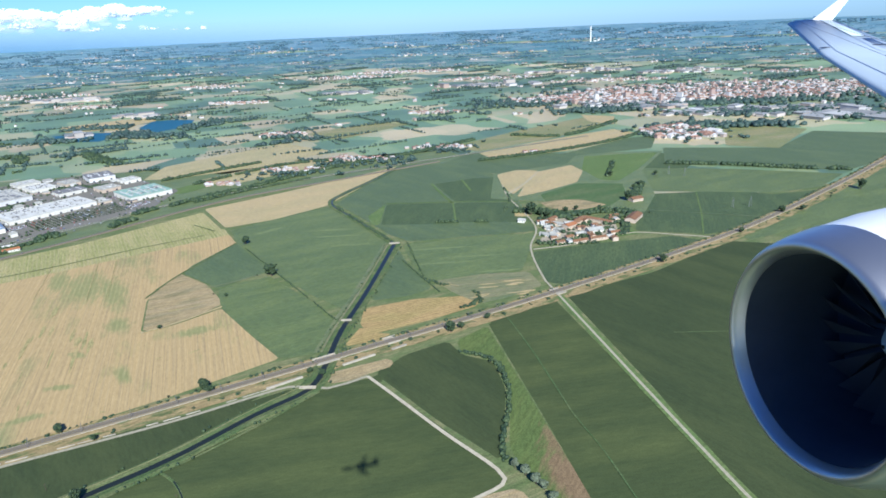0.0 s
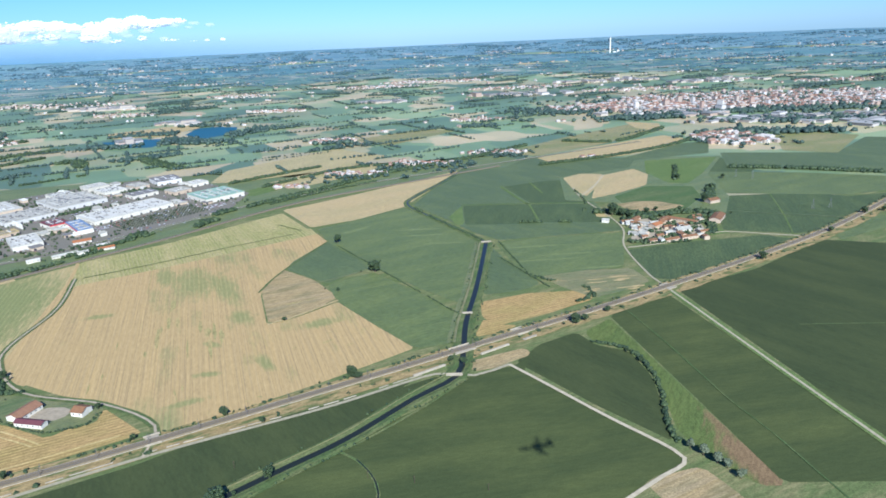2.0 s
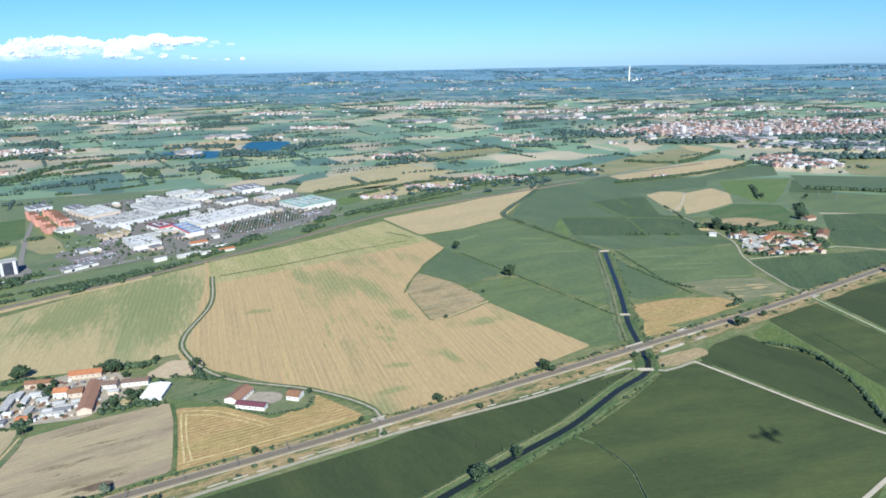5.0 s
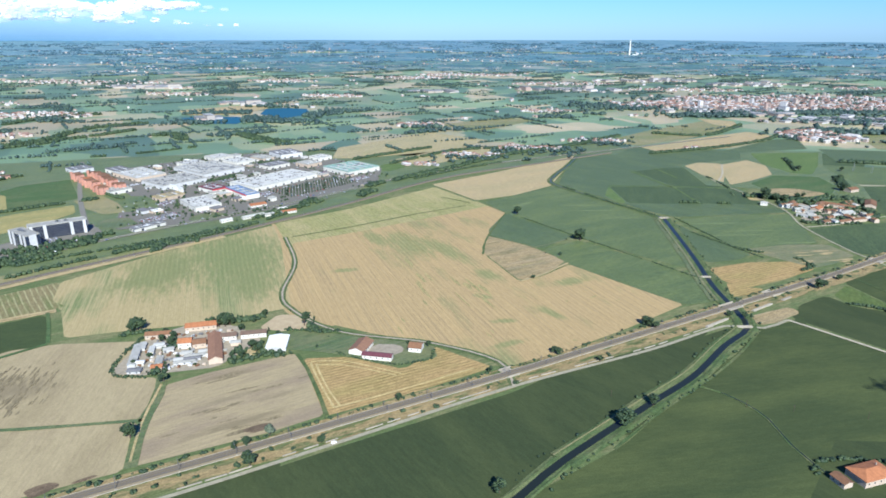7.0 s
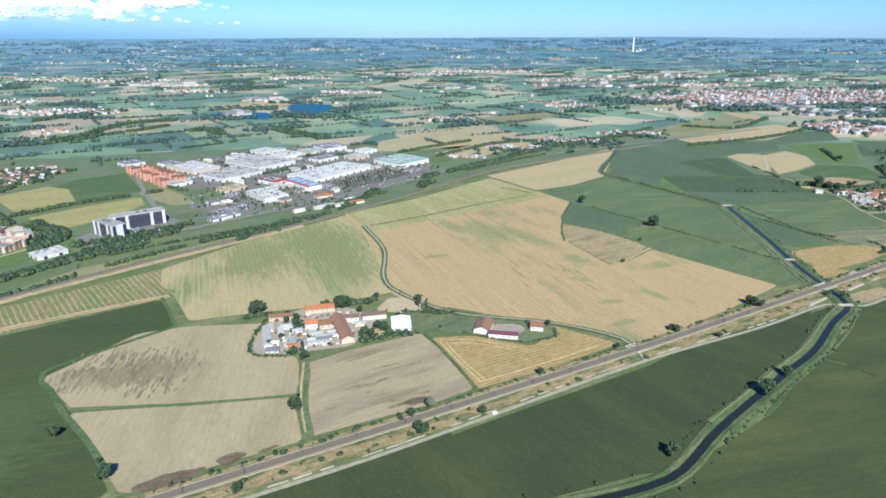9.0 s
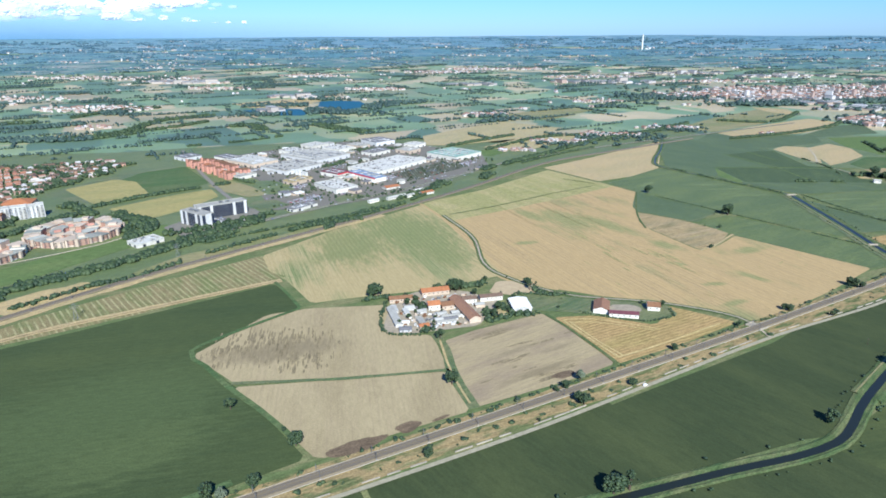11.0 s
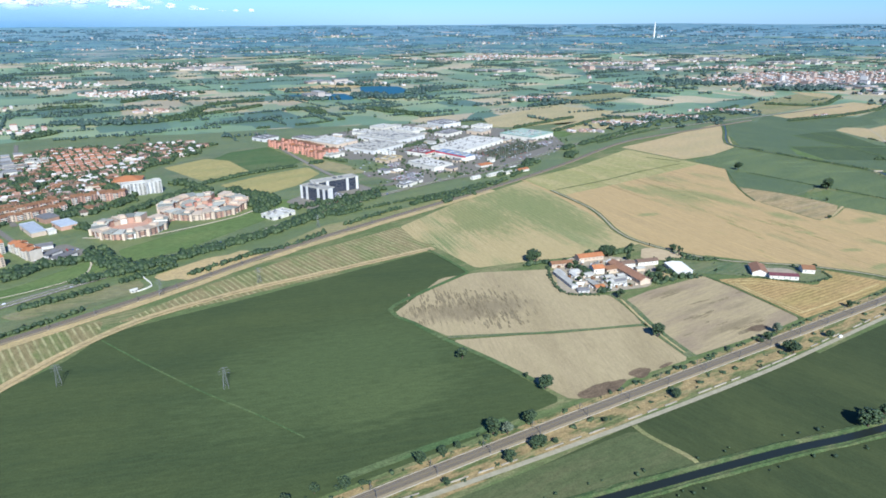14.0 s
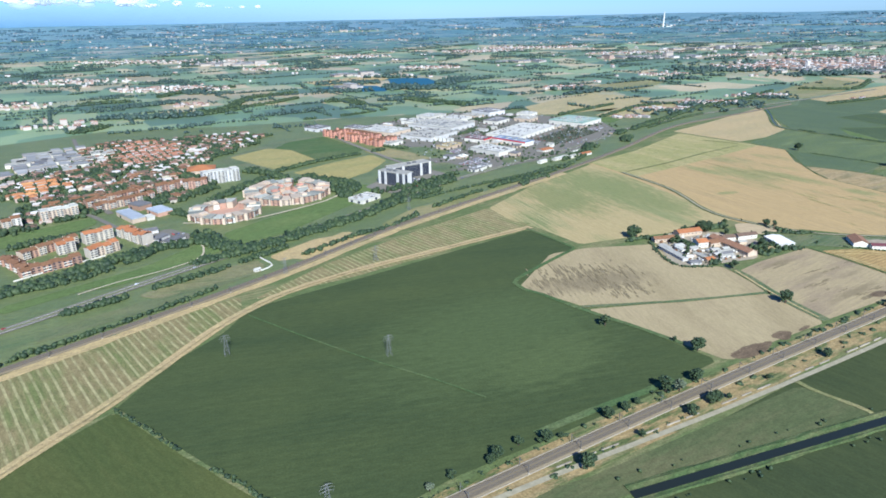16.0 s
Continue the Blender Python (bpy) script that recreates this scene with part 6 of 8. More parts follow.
def court(cx, cy, r0, r1, H, n, gap, walls, label):
    """A ring of flats, open where gap names a segment."""
    e = thing("apartment_court", label, "apartment court", cx, cy, 0)
    for k in range(n):
        if k in gap:
            continue
        a0, a1 = 2 * math.pi * (k + 0.03) / n, 2 * math.pi * (k + 0.97) / n
        h = H * (0.78 + 0.22 * ((k * 7) % 4) / 3)
        bm = bmesh.new()
        ring = [(r * math.cos(a), r * math.sin(a)) for r, a in ((r0, a0), (r0, a1), (r1, a1), (r1, a0))]
        lo, hi = [bm.verts.new((*p, 0)) for p in ring], [bm.verts.new((*p, h)) for p in ring]
        bm.faces.new(hi)
        for i in range(4):
            bm.faces.new((lo[i], hi[i], hi[(i + 1) % 4], lo[(i + 1) % 4]))
        bmesh.ops.recalc_face_normals(bm, faces=bm.faces[:])
        w = part("wall", bm, walls[k % len(walls)], e)
        bm = bmesh.new()
        o = 0.5
        ring = [((r + d) * math.cos(a), (r + d) * math.sin(a)) for r, d, a in ((r0, -o, a0), (r0, -o, a1), (r1, o, a1), (r1, o, a0))]
        lo, hi = [bm.verts.new((*p, h + 0.02)) for p in ring], [bm.verts.new((*p, h + 0.4)) for p in ring]
        bm.faces.new(hi), bm.faces.new(lo[::-1])
        for i in range(4):
            bm.faces.new((lo[i], lo[(i + 1) % 4], hi[(i + 1) % 4], hi[i]))
        part("roof", bm, (COPPER, TERRACE, COPPER, SLATE, TERRACE)[(k * 3 + n) % 5], e)
        am = (a0 + a1) / 2
        for f in range(4):
            for s in (-0.25, 0.25):
                a = am + s * (a1 - a0)
                if math.sin(a) < 0.3:
                    pane(e, (r1 + 0.03) * math.cos(a), (r1 + 0.03) * math.sin(a), h * (f + 0.55) / 4, 1.3, h * 0.11, math.degrees(a) + 90)
                if math.sin(a) > -0.3:
                    pane(e, (r0 - 0.03) * math.cos(a), (r0 - 0.03) * math.sin(a), h * (f + 0.55) / 4, 1.0, h * 0.11, math.degrees(a) + 90)
        if math.sin(am) < 0.3 and k % 5:
            rr = r1 * math.cos((a1 - a0) / 2) + 0.01
            pane(e, rr * math.cos(am), rr * math.sin(am), h * 0.55, (a1 - a0) * r1 * 0.62, h * 0.62, math.degrees(am) + 90, "brick_panel", BRICK)
        if k % 3 == 1:
            rm, t_ = (r0 + r1) / 2 - 0.8, math.degrees(am)
            bm = boxes((0, 0, 0, (r1 - r0) * 0.55, (a1 - a0) * r0 * 0.8, 1.3))
            bmesh.ops.transform(bm, verts=bm.verts, matrix=pose(rm * math.cos(am), rm * math.sin(am), h + 0.38, 0, 0, t_))
            part("penthouse", bm, walls[(k + 1) % len(walls)], e)
        if k % 2 == 0:
            part("stair_tower", boxes(((r1 + 0.6) * math.cos(a0), (r1 + 0.6) * math.sin(a0), 0, 1.8, 1.8, h + 0.6)), CREAM, e)
    return e


field("forecourt", PINK, [(-676, 350), (-662, 383), (-632, 386), (-618, 362), (-630, 335), (-656, 330), (-690, 288), (-700, 312), (-684, 330)], "pinkish paved courts between curved flats")
court(-648, 361, 22, 32, 5.3, 26, (6,), (CREAM, PINK, CREAM), "large curved court of cream and salmon flats")
court(-678, 309, 15, 24, 4.8, 20, (4,), (PINK, WHITEWALL, CREAM), "smaller curved court of salmon and white flats")
court(-648, 361, 8, 16, 4.8, 12, (2, 8), (PINK, CREAM, ORANGE), "inner ring of salmon flats with green-grey roofs")
hedge([(-652, 361), (-648, 362), (-644, 361)], size=1.3, width=2, label="leafy trees in an inner court")

# other blocks
def terrace(a, b, W, H, floors, walls, roof, label, unit=5.0, step=0.9, flat=False, group="apartment blocks beside the park"):
    """A stepped row of flats along a to b, its front on that line, units set forward and back and higher and lower."""
    a, b = Vector(a), Vector(b)
    d = (b - a).normalized()
    if Vector((-d.y, d.x)).dot(a - Vector((-501, -115))) < 0:
        a, b, d = b, a, -d
    L = (b - a).length
    mid = (a + b) / 2
    e = thing("apartment_block", label, "apartment block", mid.x, mid.y, math.degrees(math.atan2(d.y, d.x)), group)
    n = max(2, round(L / unit))
    w, fh = L / n, H / floors
    for k in range(n):
        back, up_ = step * (k % 2) + 0.15 * (k % 3), (0.0, 0.5, -0.35, 0.25)[(k * 3 + n) % 4]
        x, y, h = -L / 2 + w * (k + 0.5), W / 2 + back, H + up_
        bm = boxes((x, y, 0, w, W, h))
        part("wall", bm, walls[k % len(walls)], e)
        bm = flat_roof(w - 0.1, W - 0.1, h) if flat else gable_roof(w - 0.5, W, h, W * 0.17, 0.25)
        bmesh.ops.translate(bm, verts=bm.verts, vec=(x, y, 0))
        rf = part("roof", bm, roof, e)
        if not flat and k % 2:
            part("chimney", boxes((x + 0.8, y + 0.6, h + 0.2, 0.4, 0.4, 1.5)), CREAM, rf)
        for f in range(floors):
            for u in (-0.26, 0.26):
                pane(e, x + u * w, back - 0.02, fh * (f + 0.55), w * 0.26, fh * 0.5)
        if k % 2 == 0:
            for f in range(1, floors):
                pane(e, x, back - 0.35, fh * f + 0.16, w * 0.8, 0.32, name="balcony", material=WHITEWALL if walls[0] is not WHITEWALL else CREAM, deep=0.7)
    return e


terrace((-726, 389), (-702, 407), 8, 10.0, 8, (GREYWALL,), ROOFPALE, "tall white slab block in four steps", 6.0, 1.6, True)
LF = "stepped row of flats with tiled roofs"
for a, b, W, H, fl, wl_, rf_ in (((-763, 217), (-748, 248), 6, 5.0, 4, (CREAM, PINK), TILE2), ((-748, 227), (-741, 234), 7, 6.6, 5, (FLATWALL,), TILE), ((-746, 191), (-726, 215), 6, 4.4, 3, (PINK, BRICK), TILE2),
        ((-774, 212), (-748, 194), 6, 4.4, 3, (PINK, BRICK), TILE2), ((-742, 245), (-731, 258), 7, 6.6, 5, (FLATWALL,), TILE), ((-725, 221), (-715, 236), 7, 5.6, 4, (FLATWALL, CREAM), TILE),
        ((-730, 260), (-706, 243), 7, 6.2, 5, (FLATWALL,), TILE), ((-801, 168), (-785, 188), 6, 5.5, 4, (CREAM, PINK), TILE2), ((-785, 174), (-769, 162), 6, 5.5, 4, (PINK,), TILE2),
        ((-775, 314), (-762, 329), 7, 5.0, 4, (BRICK, CREAM), TILE2), ((-762, 329), (-749, 351), 7, 5.0, 4, (BRICK, PINK, CREAM), TILE2), ((-788, 325), (-775, 341), 7, 5.0, 4, (BRICK, CREAM), TILE2),
        ((-775, 342), (-763, 363), 7, 5.0, 4, (PINK, BRICK), TILE2), ((-754, 364), (-739, 375), 8, 6.4, 5, (BRICK,), TILE2), ((-738, 376), (-720, 381), 8, 6.8, 5, (BRICK, PINK), TILE2)):
    terrace(a, b, W, H, fl, wl_, rf_, LF)
terrace((-798, 288), (-781, 304), 7, 8.0, 6, (CREAM,), ROOFPALE, "plain cream slab of flats with a flat roof", 5.0, 0.7, True)
terrace((-812, 269), (-804, 277), 7, 7.5, 6, (CREAM, WHITEWALL), TILE2, "yellow-cream block of flats with balconies")
e_ = house(-749, 440, 20, 24, 20, 3.0, 3.4, CREAM, TILE, "sports_hall", "broad low hall with an orange pyramid roof", hip=True, chimney=False, category="hall")
hall(-742, 300, -41, 28, 9, 3.2, CREAM, ROOFSKY, "low school wing with a pale blue roof", lights=False, name="school")
hall(-748, 325, -30, 14, 10, 3.6, BRICK, ROOFDARK, "low school hall with a dark flat roof", lights=False, name="school")
hall(-728, 298, -41, 7, 5, 2.2, WHITEWALL, ROOFPALE, "small white link between school wings", lights=False, name="school")
hall(-727, 312, -38, 17, 11, 3.0, PINK, ROOFSKY, "low school wing with a blue-grey roof", lights=False, name="school")
for x, y, a, L in ((-700, 255, 70, 11), (-689, 251, 68, 13), (-713, 268, 34, 10)):
    hall(x, y, a, L, 6, 2.2, GREYWALL, ROOFDARK, "low dark-roofed car workshop", lights=False, name="workshop")
field("forecourt", ROAD, [(-717, 259), (-701, 240), (-680, 246), (-684, 265), (-705, 277)], "grey yard of a car workshop")
for k in range(24):
    copy_thing(CARS[rng.randrange(5)], pose(-698 + rng.uniform(-14, 14), 257 + rng.uniform(-9, 9), 0.24, 0, 0, rng.choice((27, 122))))
structure(ribbon("road", [(-762, 310), (-813, 363), (-873, 477), (-928, 547), (-971, 608)], [(-2.2, 0.19), (2.2, 0.19)], ROAD), "grey main street of a suburb", "road")
structure(ribbon("road", [(-546, 435), (-600, 510), (-667, 612), (-723, 704)], [(-2.2, 0.2), (2.2, 0.2)], ROAD), "grey access road past orange flats", "road")
field("meadow", GRASS, [(-478, 470), (-468, 461), (-452, 472), (-450, 488), (-462, 494), (-475, 485)], "round green island in a road junction")
field("meadow", GRASS, [(-455, 462), (-440, 462), (-395, 512), (-345, 600), (-350, 610), (-402, 522)], "green verge along the estate road")
field("meadow", PARK, [(-574, 542), (-549, 484), (-520, 498), (-530, 522), (-556, 545)], "rough grass plot beside an estate road")
field("meadow", GRASS, [(-545, 440), (-522, 438), (-512, 452), (-530, 470), (-548, 462)], "grass plot between car parks")
field("meadow", DRYG, [(-600, 543), (-615, 521), (-586, 494), (-557, 477), (-543, 488), (-568, 517)], "rough vacant plot with bare patches")


for pts, w, m_, lab in (([(-703, 171), (-691, 187), (-679, 198), (-667, 212), (-661, 224), (-666, 240), (-674, 252)], 0.55, GRAVEL, "pale footpath through a lawn"), ([(-700, 288), (-666, 290), (-638, 313), (-614, 342), (-606, 362)], 0.9, GRAVEL, "pale lane round curved flats"), ([(-790, 315), (-772, 304), (-740, 278), (-706, 255), (-693, 246)], 1.8, ROAD, "grey street past a low school")):
    structure(ribbon("path" if m_ is GRAVEL else "road", pts, [(-w, 0.2), (w, 0.2)], m_), lab, "path" if m_ is GRAVEL else "road")
structure(ribbon("garden_wall", [(-748, 187), (-738, 202), (-728, 215), (-719, 226)], [(-0.2, 0), (-0.2, 0.8), (0.2, 0.8), (0.2, 0)], WHITEWALL), "long low white wall below apartment blocks", "wall")
house(-621, 203, 50, 3.4, 2.2, 1.4, 0.5, WHITEWALL, ROOFPALE, "hut", "small white hut beside a railway", chimney=False, category="hut")
house(-629, 226, 50, 2.4, 1.8, 1.2, 0.4, WHITEWALL, ROOFGREY, "hut", "small white hut beside a road", chimney=False, category="hut")

field("meadow", LUSH, [(-807, 259), (-793, 276), (-771, 301), (-759, 288), (-765, 270), (-781, 243), (-794, 237)], "bright green lawn behind apartment blocks")
field("meadow", LUSH, [(-700, 176), (-682, 222), (-671, 247), (-652, 235), (-670, 208), (-688, 182)], "bright green lawn with a footpath")
SUBURB = [(-903, 364), (-789, 323), (-726, 353), (-772, 450), (-742, 585), (-774, 640), (-836, 607), (-907, 577), (-922, 547), (-893, 454), (-913, 392)]
SUBURB_S = [(-855, 234), (-826, 284), (-830, 339), (-813, 363), (-730, 377), (-724, 340), (-767, 328), (-809, 261)]
kinds = [house(-800 + 9 * k, 420, 35, L, W, H, 1.2, wl_, rf_, "house", lab, "houses of the suburb", hip=hp, windows="front") for k, (L, W, H, wl_, rf_, lab, hp) in enumerate((
    (7, 5.5, 2.5, CREAM, TILE2, "cream suburban house with an orange tiled roof", False), (8, 6, 2.4, FLATWALL, TILE3, "pale suburban house with brown hipped tiles", True),
    (12, 5.5, 2.8, PINK, TILE3, "salmon terrace of houses with brown tiles", False), (6, 6, 2.2, FLATWALL, TILE3, "small beige house with a brown hipped roof", True), (10, 6, 2.8, CREAM, TILE2, "cream apartment house with brown tiles", True)))]
RED_ESTATE = [(-832, 458), (-802, 470), (-790, 502), (-830, 563), (-873, 582), (-883, 546)]
ORANGE_ESTATE = [(-850, 334), (-836, 384), (-862, 408), (-880, 387)]
WORKS = [(-918, 414), (-873, 460), (-928, 552), (-965, 505)]
FLATS = [(-796, 322), (-776, 308), (-745, 350), (-716, 376), (-730, 394), (-764, 376)]
ZONES = (RED_ESTATE, ORANGE_ESTATE, WORKS, FLATS)
green = []
for poly, n in ((SUBURB, 190), (SUBURB_S, 60)):
    done = 0
    while done < n:
        x, y = rng.uniform(-925, -715), rng.uniform(232, 642)
        if inside(x, y, poly):
            done += 1
            gx = round(x / 9.5) * 9.5 + rng.uniform(-1.5, 1.5)
            gy = round(y / 9.5) * 9.5 + rng.uniform(-1.5, 1.5)
            if rng.random() < 0.72 and not any(inside(gx, gy, q) for q in ZONES):
                copy_thing(kinds[rng.randrange(5)], pose(gx, gy, 0.02, 0, 0, rng.choice((32, 126)) + rng.uniform(-5, 5)))
            for _ in range(26):
                s = rng.uniform(0.8, 2.3)
                green.append((x + rng.uniform(-10, 10), y + rng.uniform(-10, 10), s * 0.7, s, s))
tagged(blobs("garden_trees", green, LEAF, ICO0, 0.25, None, 21), "dark green garden trees between suburban houses", "trees", kind="stuff")
for k in range(16):
    x, y = -955 + rng.uniform(0, 85), 454 + rng.uniform(-10, 70)
    hall(x, y, 35 + rng.choice((0, 90)), rng.uniform(14, 26), rng.uniform(9, 14), 3.2, WHITEWALL, rng.choice((ROOFGREY, ROOFGREY, ROOFDARK)), "pale workshop shed at a suburb edge", group="workshop sheds", lights=False)
hall(-693, 653, 57, 22, 22, 4, GREYWALL, ROOFDARK, "grey factory hall with a ribbed roof", group=GE)

field("fallow_patch", FALLOW2, [(-672, 170), (-663, 181), (-653, 194), (-638, 210), (-629, 222), (-618, 210), (-625, 198), (-646, 179), (-660, 166)], "dry olive grass between road and railway")
structure(ribbon("garden_wall", [(-631, 228), (-622, 219), (-615, 211), (-619, 203)], [(-0.2, 0), (-0.2, 0.7), (0.2, 0.7), (0.2, 0)], WHITEWALL), "low white wall beside a railway hut", "wall")
hedge([(-631, 73), (-620, 66), (-606, 57), (-593, 48), (-575, 38), (-560, 28)], size=0.55, width=0.6, step=1.4, gaps=0.3, label="low scrub along a crop boundary")
# tree belts
for pts, kw in (([(-919, 774), (-895, 812), (-878, 868), (-883, 973), (-827, 1040)], dict(size=3.0, width=7, step=2.2, gaps=0.0)),
        ([(-737, 916), (-714, 922), (-678, 883)], dict(size=3.2, width=8, gaps=0.0)), ([(-627, 948), (-562, 891), (-509, 854)], dict(size=3.2, width=8, gaps=0.0)),
        ([(-730, 735), (-678, 770), (-632, 820)], dict(size=1.5, width=1.5, gaps=0.4)), ([(-1056, 1007), (-1049, 1062), (-1026, 1121), (-979, 1156)], dict(size=3.0, width=6, gaps=0.1)),
        ([(-801, 445), (-776, 436), (-744, 412)], dict(size=2.2, width=5)), ([(-780, 485), (-768, 495), (-760, 512)], dict(size=2.2, width=5))):
    hedge(pts, seed=len(pts), **kw)
for pts, kw in (([(-707, 440), (-690, 431), (-666, 412)], dict(size=2.4, width=5)), ([(-648, 418), (-627, 401), (-607, 380)], dict(size=2.4, width=4)),
        ([(-746, 333), (-736, 341), (-724, 347)], dict(size=2.0, width=3)), ([(-724, 369), (-720, 373), (-712, 380)], dict(size=2.4, width=3)),
        ([(-721, 313), (-711, 309), (-699, 302)], dict(size=2.0, width=3)), ([(-993, 649), (-986, 670), (-982, 692)], dict(size=3.0, width=10)),
        ([(-927, 781), (-885, 797), (-854, 842)], dict(size=2.6, width=6)), ([(-861, 857), (-826, 908), (-801, 971)], dict(size=2.6, width=5)),
        ([(-678, 264), (-668, 252), (-656, 243), (-643, 237)], dict(size=2.4, width=6)), ([(-624, 380), (-610, 368), (-600, 352)], dict(size=2.2, width=4)),
        ([(-788, 412), (-770, 424), (-752, 421)], dict(size=2.3, width=6)), ([(-724, 398), (-720, 382), (-719, 364)], dict(size=2.2, width=4)),
        ([(-1139, 911), (-1120, 934), (-1084, 944)], dict(size=3.0, width=9))):
    hedge(pts, seed=len(pts), **kw)
for pts, kw in (([(-742, 617), (-758, 607), (-764, 558), (-789, 556)], dict(size=2.0, width=4)), ([(-818, 455), (-822, 491), (-791, 475)], dict(size=2.2, width=6)),
        ([(-860, 430), (-850, 470), (-845, 520), (-850, 570)], dict(size=2.0, width=4)), ([(-37, 563), (-6, 563), (17, 563)], dict(size=1.2, width=1.0, gaps=0.45)),
        ([(58, 548), (75, 530), (92, 522), (110, 540)], dict(size=1.3, width=4, step=2.5)), ([(110, 556), (120, 570), (140, 574)], dict(size=1.6, width=4)),
        ([(60, 500), (80, 512), (104, 520)], dict(size=1.1, width=3))):
    hedge(pts, seed=len(pts), **kw)
for pts, kw in (([(-762, 137), (-742, 169), (-719, 203), (-693, 239)], dict(size=2.4, width=4.5)), ([(-696, 148), (-671, 173), (-640, 208), (-617, 239)], dict(size=1.7, width=2)),
        ([(-690, 240), (-663, 249), (-643, 234)], dict(size=2.2, width=4)), ([(-639, 234), (-606, 274), (-577, 307), (-557, 358), (-520, 401)], dict(size=2.2, width=4)),
        ([(-700, 94), (-690, 108), (-675, 125), (-649, 159), (-635, 178)], dict(size=1.1, width=1.0)),
        ([(-601, 228), (-575, 264), (-556, 281), (-524, 334), (-456, 418), (-426, 452)], dict(size=1.3, width=1.4, gaps=0.3))):
    hedge(pts, seed=len(pts), **kw)
for pts, kw in (([(-680, 435), (-650, 478), (-597, 528)], dict(size=2.0, width=2)), ([(-660, 214), (-630, 240), (-589, 290), (-553, 343), (-531, 371)], dict(size=2.0, width=3)),
        ([(-474, 391), (-452, 415), (-417, 456), (-377, 541)], dict(size=1.3, width=1.2, gaps=0.35)),
        ([(-346, 605), (-270, 699), (-194, 800), (-112, 870), (-22, 974)], dict(size=2.4, width=3)), ([(-392, 748), (-352, 791), (-304, 842)], dict(size=2.2, width=2)),
        ([(-341, 726), (-271, 818), (-202, 849)], dict(size=2.2, width=2)), ([(-148, 628), (-104, 559), (-72, 516)], dict(size=0.9, width=1, gaps=0.3))):
    hedge(pts, seed=len(pts), **kw)
for pts, kw in (([(-1, 327), (10, 322), (18, 316), (24, 297), (25, 274), (22, 249), (23, 236)], dict(size=0.9, width=0.8, step=1.0)),
        ([(-189, 498), (-138, 436), (-78, 363)], dict(size=0.5, width=0.4, gaps=0.2)), ([(-54, 468), (-36, 436), (-20, 408)], dict(size=0.5, width=0.4)),
        ([(215, 783), (288, 768), (341, 746), (394, 734)], dict(size=2.6, width=2.4, gaps=0.3)), ([(-7, 823), (106, 883), (193, 955), (235, 1012)], dict(size=2.2, width=2)),
        ([(35, 1003), (116, 991), (210, 1112)], dict(size=2.5, width=2)), ([(-56, 509), (-37, 445), (-34, 435)], dict(size=0.5, width=0.4))):
    hedge(pts, seed=len(pts), **kw)
for pts, kw in (([(-542, 345), (-519, 369), (-446, 431), (-423, 452)], dict(size=1.0, width=0.8, gaps=0.4)), ([(-465, 385), (-457, 403), (-443, 413)], dict(size=2.2, width=2.5)),
        ([(-650, 400), (-620, 401), (-599, 381), (-603, 354)], dict(size=2.4, width=4)), ([(-701, 340), (-691, 382), (-681, 410)], dict(size=2.4, width=4)),
        ([(-762, 158), (-726, 180), (-700, 213), (-694, 234)], dict(size=1.8, width=3)), ([(-824, 209), (-793, 224), (-773, 254), (-747, 271)], dict(size=1.8, width=3)),
        ([(-537, 601), (-512, 625), (-502, 650)], dict(size=1.8, width=3))):
    hedge(pts, seed=len(pts), **kw)
for pts, kw in (([(-523, 711), (-482, 721), (-452, 730)], dict(size=2.0, width=4)), ([(-662, 602), (-600, 550), (-572, 532)], dict(size=1.4, width=1)),
        ([(-421, 476), (-401, 506), (-381, 535)], dict(size=1.4, width=3)), ([(-346, 565), (-336, 585)], dict(size=2.4, width=4)), ([(-393, 526), (-385, 539)], dict(size=2.6, width=3)),
        ([(23, 595), (29, 634), (23, 683)], dict(size=0.8, width=0.6, gaps=0.4)), ([(137, 724), (147, 763), (155, 801)], dict(size=1.5, width=1.5)),
        ([(-301, 644), (-251, 703), (-205, 746)], dict(size=1.2, width=1.0)), ([(-490, 379), (-471, 399)], dict(size=1.8, width=2))):
    hedge(pts, seed=len(pts), **kw)


# ---- the plain beyond ----
def town_mat():
    m, n, l, b = nodes_of("town_walls", 0.9)
    g_ = n.new("ShaderNodeNewGeometry")
    l.new(ramp_of(n, l, g_.outputs["Random Per Island"], ((0.0, (0.42, 0.385, 0.33)), (0.35, (0.35, 0.295, 0.24)), (0.55, (0.34, 0.245, 0.195)), (0.75, (0.52, 0.50, 0.45)), (1.0, (0.32, 0.30, 0.28)))), b.inputs["Base Color"])
    m2, n, l, b = nodes_of("town_roofs", 0.9)
    g_ = n.new("ShaderNodeNewGeometry")
    l.new(ramp_of(n, l, g_.outputs["Random Per Island"], ((0.0, (0.24, 0.13, 0.085)), (0.35, (0.20, 0.12, 0.085)), (0.55, (0.31, 0.18, 0.12)), (0.66, (0.27, 0.245, 0.21)), (0.82, (0.52, 0.49, 0.44)), (1.0, (0.40, 0.38, 0.345)))), b.inputs["Base Color"])
    m3, n, l, b = nodes_of("shed_roofs", 0.8)
    g_ = n.new("ShaderNodeNewGeometry")
    l.new(ramp_of(n, l, g_.outputs["Random Per Island"], ((0.0, (0.32, 0.315, 0.285)), (0.45, (0.23, 0.23, 0.21)), (0.75, (0.165, 0.17, 0.16)), (0.9, (0.30, 0.28, 0.24)), (1.0, (0.50, 0.49, 0.44)))), b.inputs["Base Color"])
    return m, m2, m3


TOWN_WALL, TOWN_ROOF, SHED_ROOF = town_mat()


